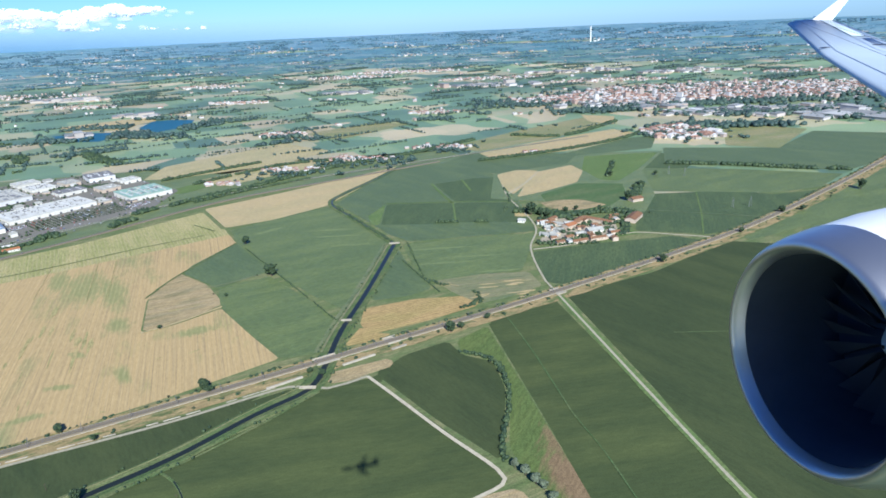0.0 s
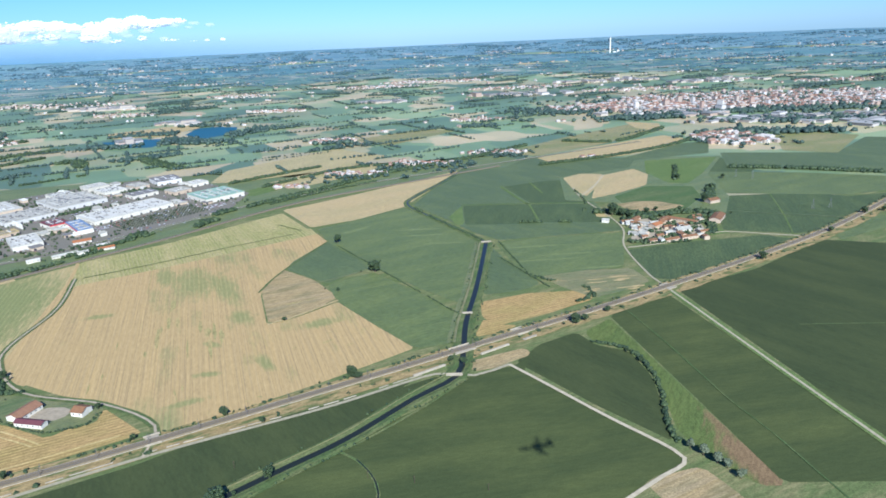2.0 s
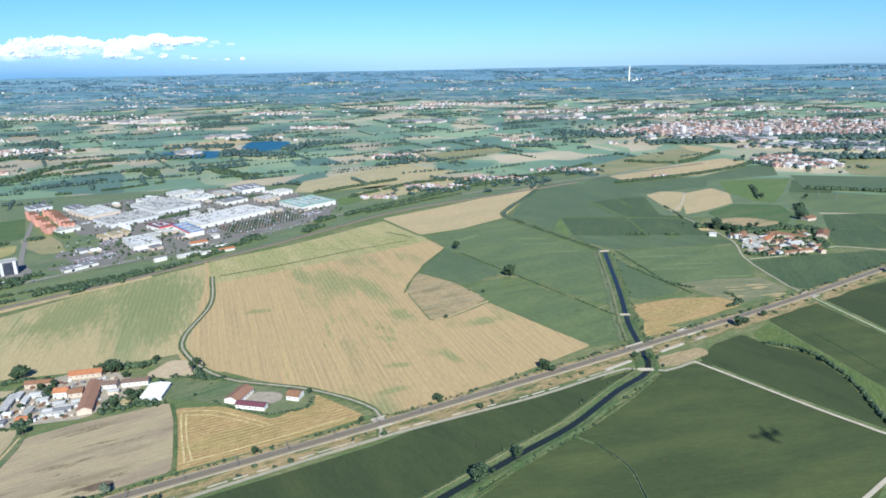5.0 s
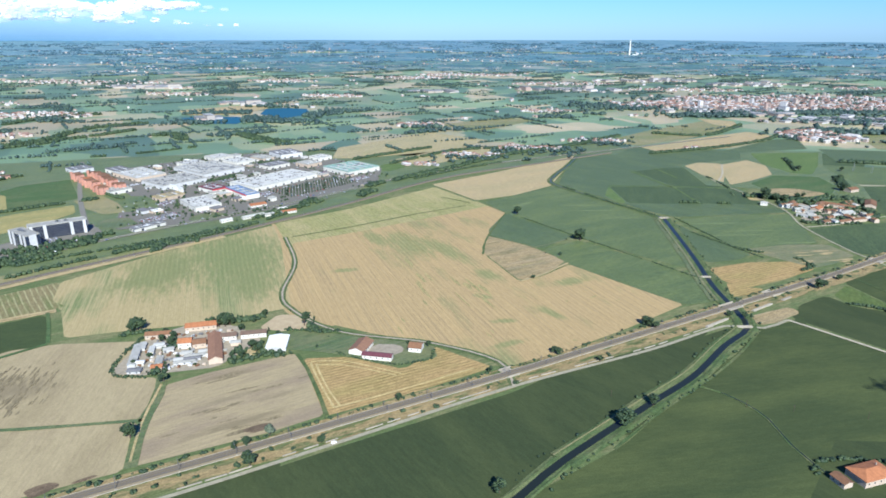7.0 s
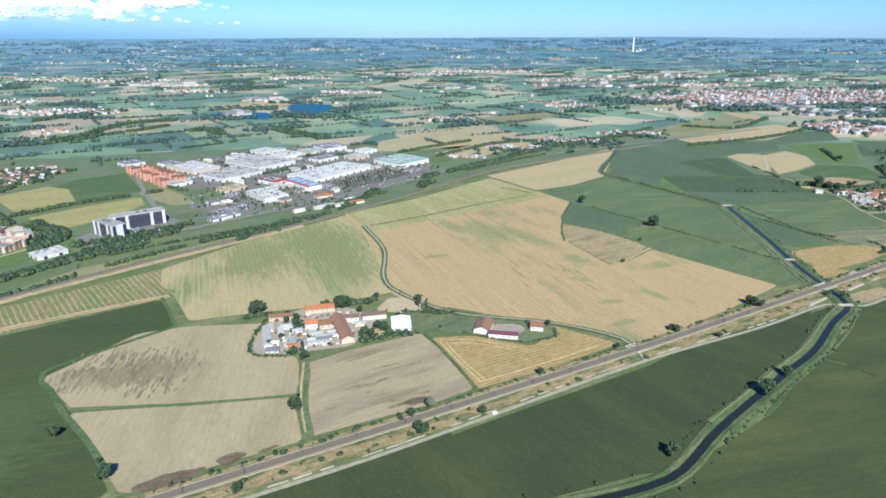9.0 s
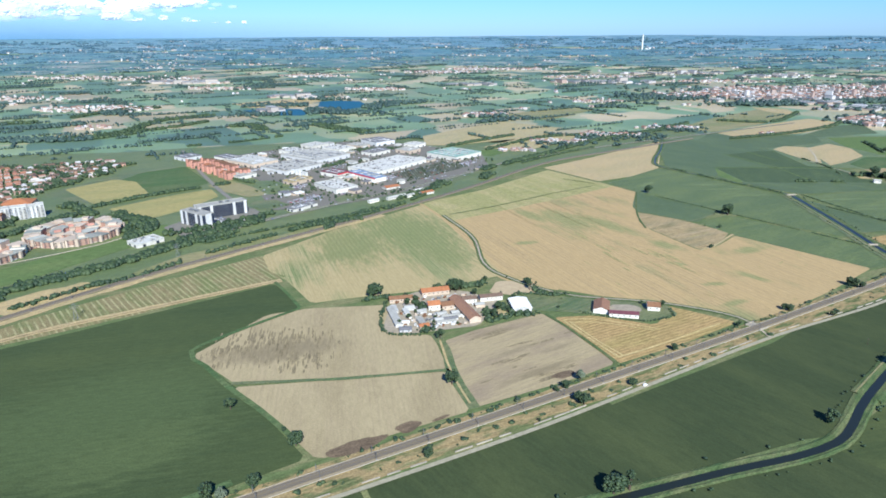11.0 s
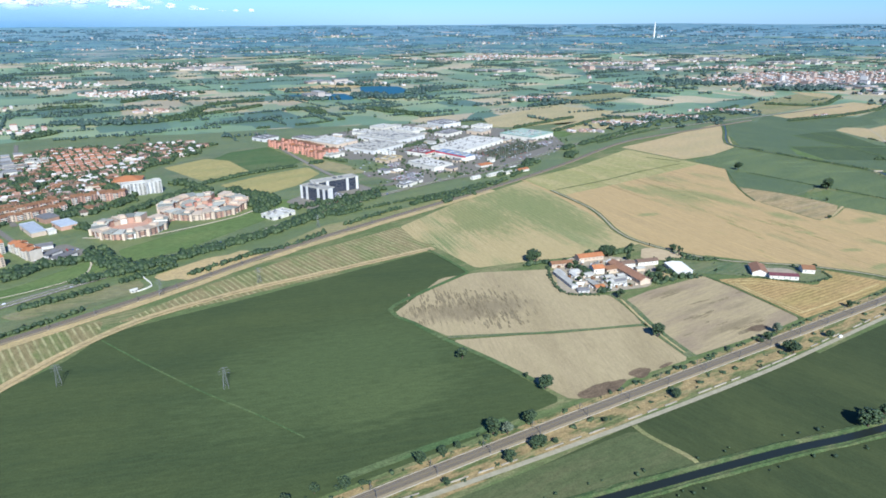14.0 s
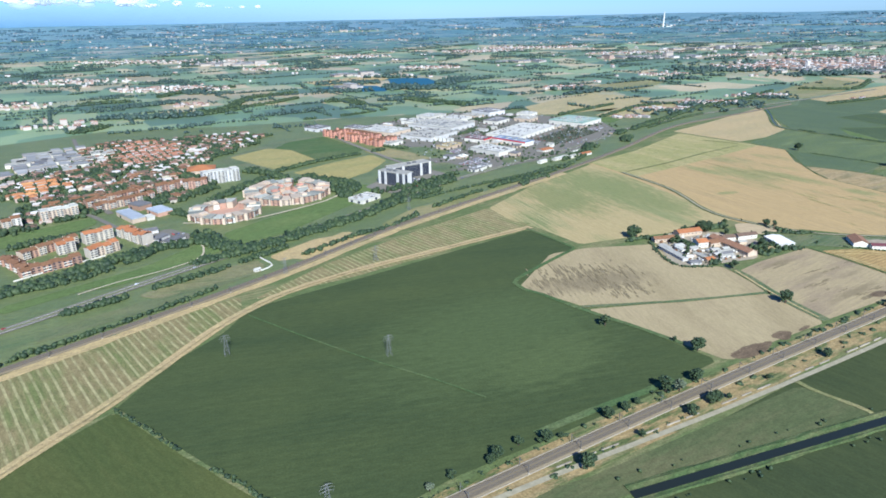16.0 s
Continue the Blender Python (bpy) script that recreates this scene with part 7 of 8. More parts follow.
def settlement(name, label, spots, flat=False, roofs=None):
    """Far houses in one mesh: walls with gables, and roofs as pieces of their own. spots: x, y, angle, length, width, height."""
    verts, faces, index = [], [], []
    for x, y, a, L, W, H in spots:
        c, s, z0 = math.cos(a), math.sin(a), zg(x, y)
        R = 0.3 if flat else W * 0.22
        def put(u, v, z):
            verts.append((x + u * c - v * s, y + u * s + v * c, z0 + z))
            return len(verts) - 1
        lo = [put(u, v, -1) for u, v in ((-L / 2, -W / 2), (L / 2, -W / 2), (L / 2, W / 2), (-L / 2, W / 2))]
        hi = [put(u, v, H) for u, v in ((-L / 2, -W / 2), (L / 2, -W / 2), (L / 2, W / 2), (-L / 2, W / 2))]
        for i in range(4):
            faces.append((lo[i], lo[(i + 1) % 4], hi[(i + 1) % 4], hi[i]))
            index.append(0)
        o = 1.06
        e = [put(u * o, v * o, H + 0.02) for u, v in ((-L / 2, -W / 2), (L / 2, -W / 2), (L / 2, W / 2), (-L / 2, W / 2))]
        if flat:
            t = [put(u * o, v * o, H + R) for u, v in ((-L / 2, -W / 2), (L / 2, -W / 2), (L / 2, W / 2), (-L / 2, W / 2))]
            fs = [t] + [(e[i], e[(i + 1) % 4], t[(i + 1) % 4], t[i]) for i in range(4)]
        else:
            t = [put(-L * 0.4, 0, H + R), put(L * 0.4, 0, H + R)]
            fs = [(e[0], e[1], t[1], t[0]), (e[2], e[3], t[0], t[1]), (e[1], e[2], t[1]), (e[3], e[0], t[0])]
        faces += [tuple(f) for f in fs]
        index += [1] * len(fs)
    return tagged(mesh_of(name, verts, faces, [TOWN_WALL, roofs or (SHED_ROOF if flat else TOWN_ROOF)], index=index), label, "town", kind="stuff")


def cluster(g, cx, cy, rx, ry, n, size, high, turn=0.6):
    out = []
    for _ in range(n):
        r, a = math.sqrt(g.random()), g.uniform(0, 6.283)
        x, y = cx + rx * r * math.cos(a), cy + ry * r * math.sin(a)
        L = size * g.uniform(0.7, 1.7)
        out.append((x, y, turn + g.choice((0, 1.571)) + g.uniform(-0.12, 0.12), L, size * g.uniform(0.6, 1.0), high * g.uniform(0.7, 1.3) * (2.0 if g.random() < 0.06 else 1)))
    return out


g = random.Random(42)
old_town = cluster(g, 415, 1430, 320, 95, 1300, 6.4, 4.4) + cluster(g, 505, 1515, 330, 120, 900, 6.4, 4.4) + cluster(g, 320, 1365, 160, 60, 200, 8, 8.0) + cluster(g, 115, 1412, 90, 50, 150, 6.4, 4.0) + cluster(g, 750, 1420, 180, 120, 360, 6.4, 3.6)
settlement("old_town", "dense town of red-tiled houses and pale blocks", old_town)
settlement("town_sheds", "pale flat-roofed factory sheds at a town edge", cluster(g, 465, 1170, 170, 50, 70, 20, 4) + cluster(g, 580, 1085, 70, 30, 8, 40, 4.5) + cluster(g, 245, 1305, 120, 30, 30, 18, 5) + cluster(g, 322, 1265, 60, 25, 12, 22, 5), True)
settlement("village", "small village of tiled houses and pale sheds", cluster(g, 280, 985, 55, 55, 75, 7, 4) + cluster(g, 322, 965, 25, 20, 14, 12, 4))
for cx, cy, rx, ry, n, flat in ((-347, 1064, 45, 20, 34, 0), (-610, 1552, 70, 22, 60, 0), (-372, 1695, 70, 22, 22, 1), (-310, 2285, 190, 40, 170, 0), (-775, 1365, 45, 25, 12, 1),
        (-110, 1285, 50, 25, 24, 0), (-25, 1775, 150, 30, 34, 1), (-1091, 1124, 120, 45, 110, 0), (-951, 889, 26, 18, 14, 0), (-1184, 1738, 120, 40, 50, 1), (-1450, 1854, 260, 60, 130, 0),
        (-480, 2150, 140, 50, 110, 0)):
    settlement("village" if not flat else "factory", "pale factory sheds among fields" if flat else "distant village of pale tiled houses", cluster(g, cx, cy, rx, ry, n if flat else int(n * 1.5), 19 if flat else 5.6, 4.5 if flat else 3.2), bool(flat))
for cx, cy, rx, ry, n, flat in ((-20, 1960, 160, 40, 80, 0), (300, 1790, 150, 40, 70, 0), (260, 2080, 160, 30, 50, 1), (-1020, 1560, 90, 30, 40, 0), (-880, 1980, 110, 40, 50, 0),
        (560, 1960, 150, 40, 60, 1), (-1400, 1300, 150, 50, 60, 0), (-746, 1117, 20, 14, 6, 1), (-1250, 900, 70, 40, 36, 0), (820, 1850, 120, 40, 40, 0), (59, 869, 10, 6, 4, 0),
        (-1120, 560, 60, 40, 20, 0)):
    settlement("village" if not flat else "factory", "pale factory sheds among fields" if flat else "distant village of pale tiled houses", cluster(g, cx, cy, rx, ry, n if flat else int(n * 1.5), 19 if flat else 5.6, 4.5 if flat else 3.2), bool(flat))
for cx, cy, rx, ry, n, flat in ((-1050, 700, 60, 30, 16, 0),):
    settlement("village" if not flat else "factory", "pale factory sheds among fields" if flat else "distant village of pale tiled houses", cluster(g, cx, cy, rx, ry, n if flat else int(n * 1.5), 19 if flat else 5.6, 4.5 if flat else 3.2), bool(flat))
settlement("roadside_village", "small pale houses strung along a road and railway", cluster(g, -241, 793, 40, 12, 34, 4.5, 2.6, 0.75) + cluster(g, -164, 850, 46, 12, 44, 4.5, 2.6, 0.6) + cluster(g, -69, 918, 46, 12, 44, 4.5, 2.6, 0.6) + cluster(g, -305, 722, 24, 8, 18, 4.5, 2.6, 0.75))
settlement("scattered_farms", "single pale farmhouses dotted over the plain", [q for k in range(170) for q in cluster(g, g.uniform(-1900, 1300), g.uniform(1150, 2900), 12, 8, g.choice((1, 2, 3)), 6, 3)])

q_ = []
while len(q_) < 260:
    x, y = g.uniform(-925, -715), g.uniform(232, 642)
    if (inside(x, y, SUBURB) or inside(x, y, SUBURB_S)) and not any(inside(x, y, q) for q in ZONES):
        q_.append((x, y, radians(33) + g.choice((0, 1.571)) + g.uniform(-0.1, 0.1), g.uniform(4, 8.5), g.uniform(3.5, 5.5), g.uniform(1.6, 2.9)))
settlement("suburb_houses", "close-set tiled houses and sheds of a suburb", q_)

def rows_in(poly, along_, across, L, W, H):
    """Even rows of houses inside an outline, turned to the street grid."""
    out, c, s_ = [], math.cos(radians(38)), math.sin(radians(38))
    mx, my = sum(p[0] for p in poly) / len(poly), sum(p[1] for p in poly) / len(poly)
    for i in range(-16, 17):
        for j in range(-16, 17):
            x, y = mx + i * along_ * c - j * across * s_ + g.uniform(-0.6, 0.6), my + i * along_ * s_ + j * across * c + g.uniform(-0.6, 0.6)
            if inside(x, y, poly) and g.random() < 0.93:
                out.append((x, y, radians(38) + g.choice((0, 0, 1.571)), L * g.uniform(0.85, 1.1), W * g.uniform(0.85, 1.1), H * g.uniform(0.8, 1.25)))
    return out


settlement("terraced_estate", "rows of houses with red tiled roofs", rows_in(RED_ESTATE, 7.2, 9.0, 5.8, 4.6, 3.2), roofs=island_mat("red_tiles", ((0.0, (0.27, 0.128, 0.078)), (0.5, (0.33, 0.155, 0.09)), (1.0, (0.22, 0.115, 0.075)))))
settlement("orange_estate", "rows of villas with bright orange tiled roofs", rows_in(ORANGE_ESTATE, 9.0, 9.5, 8.0, 5.6, 3.0), roofs=island_mat("orange_tiles", ((0.0, (0.44, 0.20, 0.075)), (0.5, (0.36, 0.16, 0.07)), (1.0, (0.50, 0.26, 0.10)))))
settlement("works", "pale workshop sheds packed together", rows_in(WORKS, 12.0, 10.5, 11.0, 8.0, 3.0), True)
# lakes of the gravel pit
for pts in ([(-672, 1191), (-690, 1280), (-658, 1300), (-606, 1288), (-572, 1196), (-608, 1140)], [(-800, 1122), (-745, 1150), (-696, 1148), (-662, 1092), (-664, 1052), (-726, 1050)]):
    tagged(field("lake", LAKE, pts, "blue gravel-pit lake among trees"), category="lake")
field("bare_field", TAN, [(-862, 1237), (-800, 1165), (-715, 1180), (-690, 1290), (-740, 1350)], "tan bare ground of a gravel pit")


def clear(x, y):
    """Whether far woods and hedges may stand here: beyond the built-up strip and the drawn fields."""
    if x > -120:
        return y > 1045 and not (x > 0 and 1090 < y < 1640) and math.hypot(x - 290, y - 1000) > 90
    if x > -700:
        return y > 800 + 0.55 * max(0, x + 330) and not inside(x, y, [(-681, 431), (-561, 369), (-321, 624), (-331, 765), (-442, 798), (-683, 733)]) and math.hypot(x + 630, y - 1205) > 130
    return not inside(x, y, SUBURB) and y > 640 and math.hypot(x + 715, y - 1095) > 60


far_trees = []
for k in range(1250):
    r, a = 700 + 2200 * g.random() ** 0.8, radians(g.uniform(39, 141))
    x, y = CX + r * math.cos(a), CY + r * math.sin(a)
    turn = radians(g.choice((33, 33, 123)) + g.gauss(0, 6))
    tall = g.uniform(0.8, 1.6)
    for j in range(int(g.uniform(8, 42))):
        px, py = x + math.cos(turn) * j * 3.4 + g.gauss(0, 0.9), y + math.sin(turn) * j * 3.4 + g.gauss(0, 0.9)
        if clear(px, py) and g.random() < 0.8:
            s = tall * g.uniform(0.8, 2.0)
            far_trees.append((px, py, zg(px, py) + s * 0.7, s * 1.1, s))
tagged(blobs("far_hedgerows", far_trees, WOOD, ICO0, 0.25, None, 5), "dark hedgerows and tree lines over the plain", "hedgerows", kind="stuff")
woods = []
for k in range(100):
    r, a = 950 + 1800 * g.random() ** 0.8, radians(g.uniform(39, 141))
    x, y = CX + r * math.cos(a), CY + r * math.sin(a)
    rx, ry = g.uniform(20, 80), g.uniform(8, 22)
    turn = radians(g.choice((5, 33)) + g.gauss(0, 10))
    for j in range(int(rx * ry / 8)):
        q, b_ = math.sqrt(g.random()), g.uniform(0, 6.283)
        u, v = rx * q * math.cos(b_), ry * q * math.sin(b_)
        px, py = x + u * math.cos(turn) - v * math.sin(turn), y + u * math.sin(turn) + v * math.cos(turn)
        if clear(px, py):
            s = g.uniform(1.6, 3.6)
            woods.append((px, py, zg(px, py) + s * 0.7, s * 1.2, s))
for cx, cy, rx, ry, n in ((-600, 1085, 60, 18, 110), (-648, 1122, 40, 14, 60), (-560, 1170, 16, 30, 50), (-690, 1310, 60, 10, 50), (-735, 1050, 50, 14, 60), (-535, 1235, 24, 40, 80), (-700, 1205, 10, 20, 24), (430, 1290, 200, 18, 260), (200, 1240, 90, 25, 160), (322, 1048, 80, 14, 120), (408, 1029, 60, 12, 70), (465, 1172, 175, 50, 330), (590, 1085, 80, 26, 90), (285, 985, 60, 55, 60), (420, 1450, 330, 170, 1500), (760, 1380, 150, 60, 160), (60, 1380, 110, 60, 200), (-331, 1037, 40, 10, 30), (279, 977, 70, 60, 90), (-149, 828, 90, 40, 60), (-59, 913, 60, 30, 40), (-260, 770, 70, 30, 30)):
    for j in range(n):
        x, y = cx + g.gauss(0, 0.5) * rx, cy + g.gauss(0, 0.5) * ry
        s = g.uniform(2.2, 4.6)
        if cy > 1000:
            woods.append((x, y, zg(x, y) + s * 0.7, s * 1.2, s))
            continue
        for _ in range(6):
            r = s * g.uniform(0.28, 0.55)
            woods.append((x + g.gauss(0, 0.6) * s, y + g.gauss(0, 0.6) * s, zg(x, y) + r * 0.6 + g.uniform(0, 0.45) * s, r * 1.1, r))
tagged(blobs("far_woods", woods, WOOD, ICO0, 0.25, None, 6), "dark woods and copses over the plain", "woods", kind="stuff")

# tall mast of a power station on the skyline
e = thing("tall_chimney", "tall slender white industrial chimney on the skyline", "chimney", 456, 3400)
bm = bmesh.new()
bmesh.ops.create_cone(bm, cap_ends=True, segments=16, radius1=4.2, radius2=2.6, depth=76, matrix=Matrix.Translation((0, 0, 37)))
part("shaft", bm, WHITEROOF, e)
bm = bmesh.new()
bmesh.ops.create_cone(bm, cap_ends=True, segments=16, radius1=3.6, radius2=3.6, depth=3, matrix=Matrix.Translation((0, 0, 74)))
part("rim", bm, GREYWALL, e)
part("boiler_house", boxes((22, 0, -2, 16, 14, 9), (40, 4, -2, 12, 10, 14)), GREYWALL, e)


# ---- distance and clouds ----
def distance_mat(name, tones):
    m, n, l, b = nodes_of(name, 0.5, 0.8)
    # blue specular tint turns the grazing gloss into haze
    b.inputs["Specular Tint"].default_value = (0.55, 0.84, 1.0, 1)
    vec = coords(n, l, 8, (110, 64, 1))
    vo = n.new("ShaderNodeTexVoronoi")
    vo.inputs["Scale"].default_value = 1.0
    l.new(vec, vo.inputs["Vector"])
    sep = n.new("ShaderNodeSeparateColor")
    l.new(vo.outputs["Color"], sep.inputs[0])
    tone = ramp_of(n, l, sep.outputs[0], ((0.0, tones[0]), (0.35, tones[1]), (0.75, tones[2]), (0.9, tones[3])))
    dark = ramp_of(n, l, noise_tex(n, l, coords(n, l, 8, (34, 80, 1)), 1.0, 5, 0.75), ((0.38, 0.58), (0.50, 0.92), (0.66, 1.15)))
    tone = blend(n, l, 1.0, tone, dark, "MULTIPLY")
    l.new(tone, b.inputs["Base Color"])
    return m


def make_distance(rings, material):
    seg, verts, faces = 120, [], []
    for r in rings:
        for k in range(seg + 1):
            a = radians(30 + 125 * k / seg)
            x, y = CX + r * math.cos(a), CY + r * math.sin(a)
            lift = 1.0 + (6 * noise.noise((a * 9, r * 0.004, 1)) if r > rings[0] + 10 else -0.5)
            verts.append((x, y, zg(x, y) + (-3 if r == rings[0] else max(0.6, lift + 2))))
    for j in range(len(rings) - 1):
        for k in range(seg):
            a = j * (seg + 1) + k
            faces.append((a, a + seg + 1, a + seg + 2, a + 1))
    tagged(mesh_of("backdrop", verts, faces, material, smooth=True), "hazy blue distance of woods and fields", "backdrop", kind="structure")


# haze painted into the ring colours, paler and bluer outwards
make_distance((2450, 2600, 2800, 2990), distance_mat("far_fields_hazed", ((0.072, 0.132, 0.092), (0.104, 0.182, 0.110), (0.152, 0.232, 0.132), (0.330, 0.310, 0.205))))
make_distance((2980, 3150, 3350, 3570), distance_mat("farther_fields_hazed", ((0.072, 0.154, 0.150), (0.098, 0.196, 0.170), (0.142, 0.240, 0.190), (0.262, 0.296, 0.238))))
make_distance((3560, 3800, 4100, 4400, 4655), distance_mat("far_distance_hazed", ((0.096, 0.186, 0.200), (0.122, 0.224, 0.226), (0.162, 0.266, 0.250), (0.250, 0.318, 0.295))))
# tree colours painted pale blue for the haze in front of them
FARWOOD = island_mat("hazed_far_woodland", ((0.0, (0.044, 0.096, 0.124)), (1.0, (0.066, 0.130, 0.152))), 0.7, 0.4, scale=0.1)
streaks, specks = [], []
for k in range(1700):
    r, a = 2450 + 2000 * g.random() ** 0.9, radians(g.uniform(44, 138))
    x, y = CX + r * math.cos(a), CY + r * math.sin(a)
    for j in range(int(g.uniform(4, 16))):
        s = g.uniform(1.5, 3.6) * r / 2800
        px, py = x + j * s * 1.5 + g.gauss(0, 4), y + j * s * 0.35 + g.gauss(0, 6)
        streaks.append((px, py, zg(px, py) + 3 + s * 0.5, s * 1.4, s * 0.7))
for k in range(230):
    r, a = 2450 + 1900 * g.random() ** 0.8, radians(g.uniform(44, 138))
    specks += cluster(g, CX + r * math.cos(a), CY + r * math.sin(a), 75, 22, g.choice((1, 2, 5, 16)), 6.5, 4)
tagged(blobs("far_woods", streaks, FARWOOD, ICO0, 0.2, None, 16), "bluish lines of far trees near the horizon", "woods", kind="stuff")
settlement("far_villages", "tiny pale villages near the horizon", specks)


def cloud_mat(name, veil):
    m, n, l, b = nodes_of(name, 1.0, 0.0)
    b.inputs["Base Color"].default_value = (0.50, 0.51, 0.53, 1)
    # added bluish glow lightens the shaded undersides of the clumps
    b.inputs["Emission Color"].default_value = (0.70, 0.84, 1.0, 1)
    b.inputs["Emission Strength"].default_value = 0.22
    b.inputs["Alpha"].default_value = veil
    return m


puffs, veils = [], []
g = random.Random(77)


def puff(out, az, el, r, d=4650, flat=0.8):
    """One clump of vapour, az degrees from +y and el degrees over the level eye; r in metres."""
    a = radians(az)
    out.append((CX + d * math.sin(a), CY + d * math.cos(a), 154 + d * math.tan(radians(el)), r * 1.25, r * flat))


# heaps of the bank: middle, height, half width, half height, number of clumps
for az, el, w, h, n in ((-36.2, 1.55, 1.5, 0.65, 150), (-34.4, 1.75, 1.2, 0.55, 130), (-32.9, 1.75, 0.9, 0.45, 80), (-37.6, 1.2, 1.2, 0.5, 90), (-30.4, 1.35, 1.0, 0.75, 160),
        (-29.0, 1.70, 1.0, 0.62, 150), (-27.4, 1.90, 1.0, 0.55, 140), (-26.6, 1.75, 0.8, 0.4, 80), (-30.9, 0.85, 0.8, 0.35, 60), (-36.5, 0.95, 1.6, 0.32, 60), (-33.6, 1.05, 1.2, 0.26, 40),
        (-39.5, 1.6, 1.6, 0.7, 150), (-42.5, 1.7, 2.0, 0.8, 150), (-46.5, 1.6, 2.4, 0.8, 160)):
    for k in range(n):
        r, a = math.sqrt(g.random()), g.uniform(0, 6.283)
        u, v = r * math.cos(a), r * math.sin(a)
        puff(puffs, az + u * w, el + v * h * (0.75 if v < 0 else 1.0), (5 + 17 * (1 - r) ** 0.7 * g.uniform(0.6, 1.3)) * min(1.0, (h / 0.5) ** 0.6))
for az, el, w, h, n in ((-51, 1.8, 2.6, 0.8, 150), (-25.5, 1.85, 0.9, 0.34, 90), (-24.5, 1.95, 0.8, 0.20, 60), (-31.8, 1.6, 0.8, 0.4, 50), (-29.0, 0.62, 0.5, 0.15, 16), (-27.2, 0.75, 0.35, 0.22, 14), (-25.2, 0.55, 0.7, 0.10, 22),
        (-23.4, 0.42, 0.3, 0.05, 8), (-22.4, 0.42, 0.25, 0.08, 8), (-21.2, 0.42, 0.3, 0.12, 14)):
    for k in range(n):
        r, a = math.sqrt(g.random()), g.uniform(0, 6.283)
        u, v = r * math.cos(a), r * math.sin(a)
        puff(puffs, az + u * w, el + v * h * (0.75 if v < 0 else 1.0), (5 + 17 * (1 - r) ** 0.7 * g.uniform(0.6, 1.3)) * min(1.0, (h / 0.5) ** 0.6))
for az, el, r in ((-24.2, 1.85, 34), (-23.2, 1.75, 30), (-22.0, 1.6, 26), (-25.4, 2.1, 30), (-26.6, 1.3, 30), (-35, 0.95, 60), (-32.2, 1.1, 55), (-33.5, 0.7, 40), (-31.6, 1.5, 45), (-37.5, 0.75, 55), (-29.6, 0.6, 30), (-28.2, 1.0, 34), (-25.6, 1.75, 30), (-24.6, 1.6, 26), (-23.6, 1.45, 22), (-27.8, 2.0, 40), (-34.8, 1.7, 60), (-33.0, 1.3, 60), (-30.0, 0.9, 50), (-28.6, 1.3, 50), (-26.8, 1.3, 36), (-36.0, 1.2, 60), (-40.5, 0.9, 70), (-44.5, 0.9, 80), (-25.6, 0.7, 24), (-36.4, 1.9, 50)):
    puff(veils, az, el, r, 4560, 0.42)
for nm, where, mat, lab in (("cloud_bank", puffs, cloud_mat("cloud_vapour", 1.0), "bank of white fair-weather clouds over the horizon"), ("cloud_veil", veils, cloud_mat("thin_vapour", 0.22), "thin white veils of vapour below clouds")):
    cl = blobs(nm, where, mat, ICO1, 0.06, None, 8)
    cl.data.polygons.foreach_set("use_smooth", [True] * len(cl.data.polygons))
    tagged(cl, lab, "backdrop", kind="structure")


# ---- glowing sheet standing in for hazy blue air over the far hills, below the clouds ----
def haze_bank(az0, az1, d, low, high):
    m, n, l, b = nodes_of("haze_glow", 1.0, 0.0)
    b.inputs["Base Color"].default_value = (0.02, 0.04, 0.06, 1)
    # the haze is this blue emission, faded out by alpha
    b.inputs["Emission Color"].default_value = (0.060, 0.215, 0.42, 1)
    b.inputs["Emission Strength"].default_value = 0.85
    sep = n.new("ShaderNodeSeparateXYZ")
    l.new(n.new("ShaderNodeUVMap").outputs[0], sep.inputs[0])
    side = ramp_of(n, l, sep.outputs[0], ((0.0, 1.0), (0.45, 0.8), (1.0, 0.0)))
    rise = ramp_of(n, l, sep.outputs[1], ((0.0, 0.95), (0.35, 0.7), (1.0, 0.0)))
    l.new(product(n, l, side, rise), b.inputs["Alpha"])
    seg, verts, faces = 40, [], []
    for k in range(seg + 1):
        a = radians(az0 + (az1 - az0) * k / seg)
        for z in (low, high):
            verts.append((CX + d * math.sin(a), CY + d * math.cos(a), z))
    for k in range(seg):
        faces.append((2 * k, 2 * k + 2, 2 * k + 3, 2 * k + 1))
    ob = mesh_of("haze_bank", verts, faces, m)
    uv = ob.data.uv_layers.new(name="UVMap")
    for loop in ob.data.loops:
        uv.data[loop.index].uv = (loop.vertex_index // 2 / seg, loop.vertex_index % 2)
    tagged(ob, "glowing blue sheet as haze over far hills", "backdrop", kind="structure")


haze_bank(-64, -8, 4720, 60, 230)


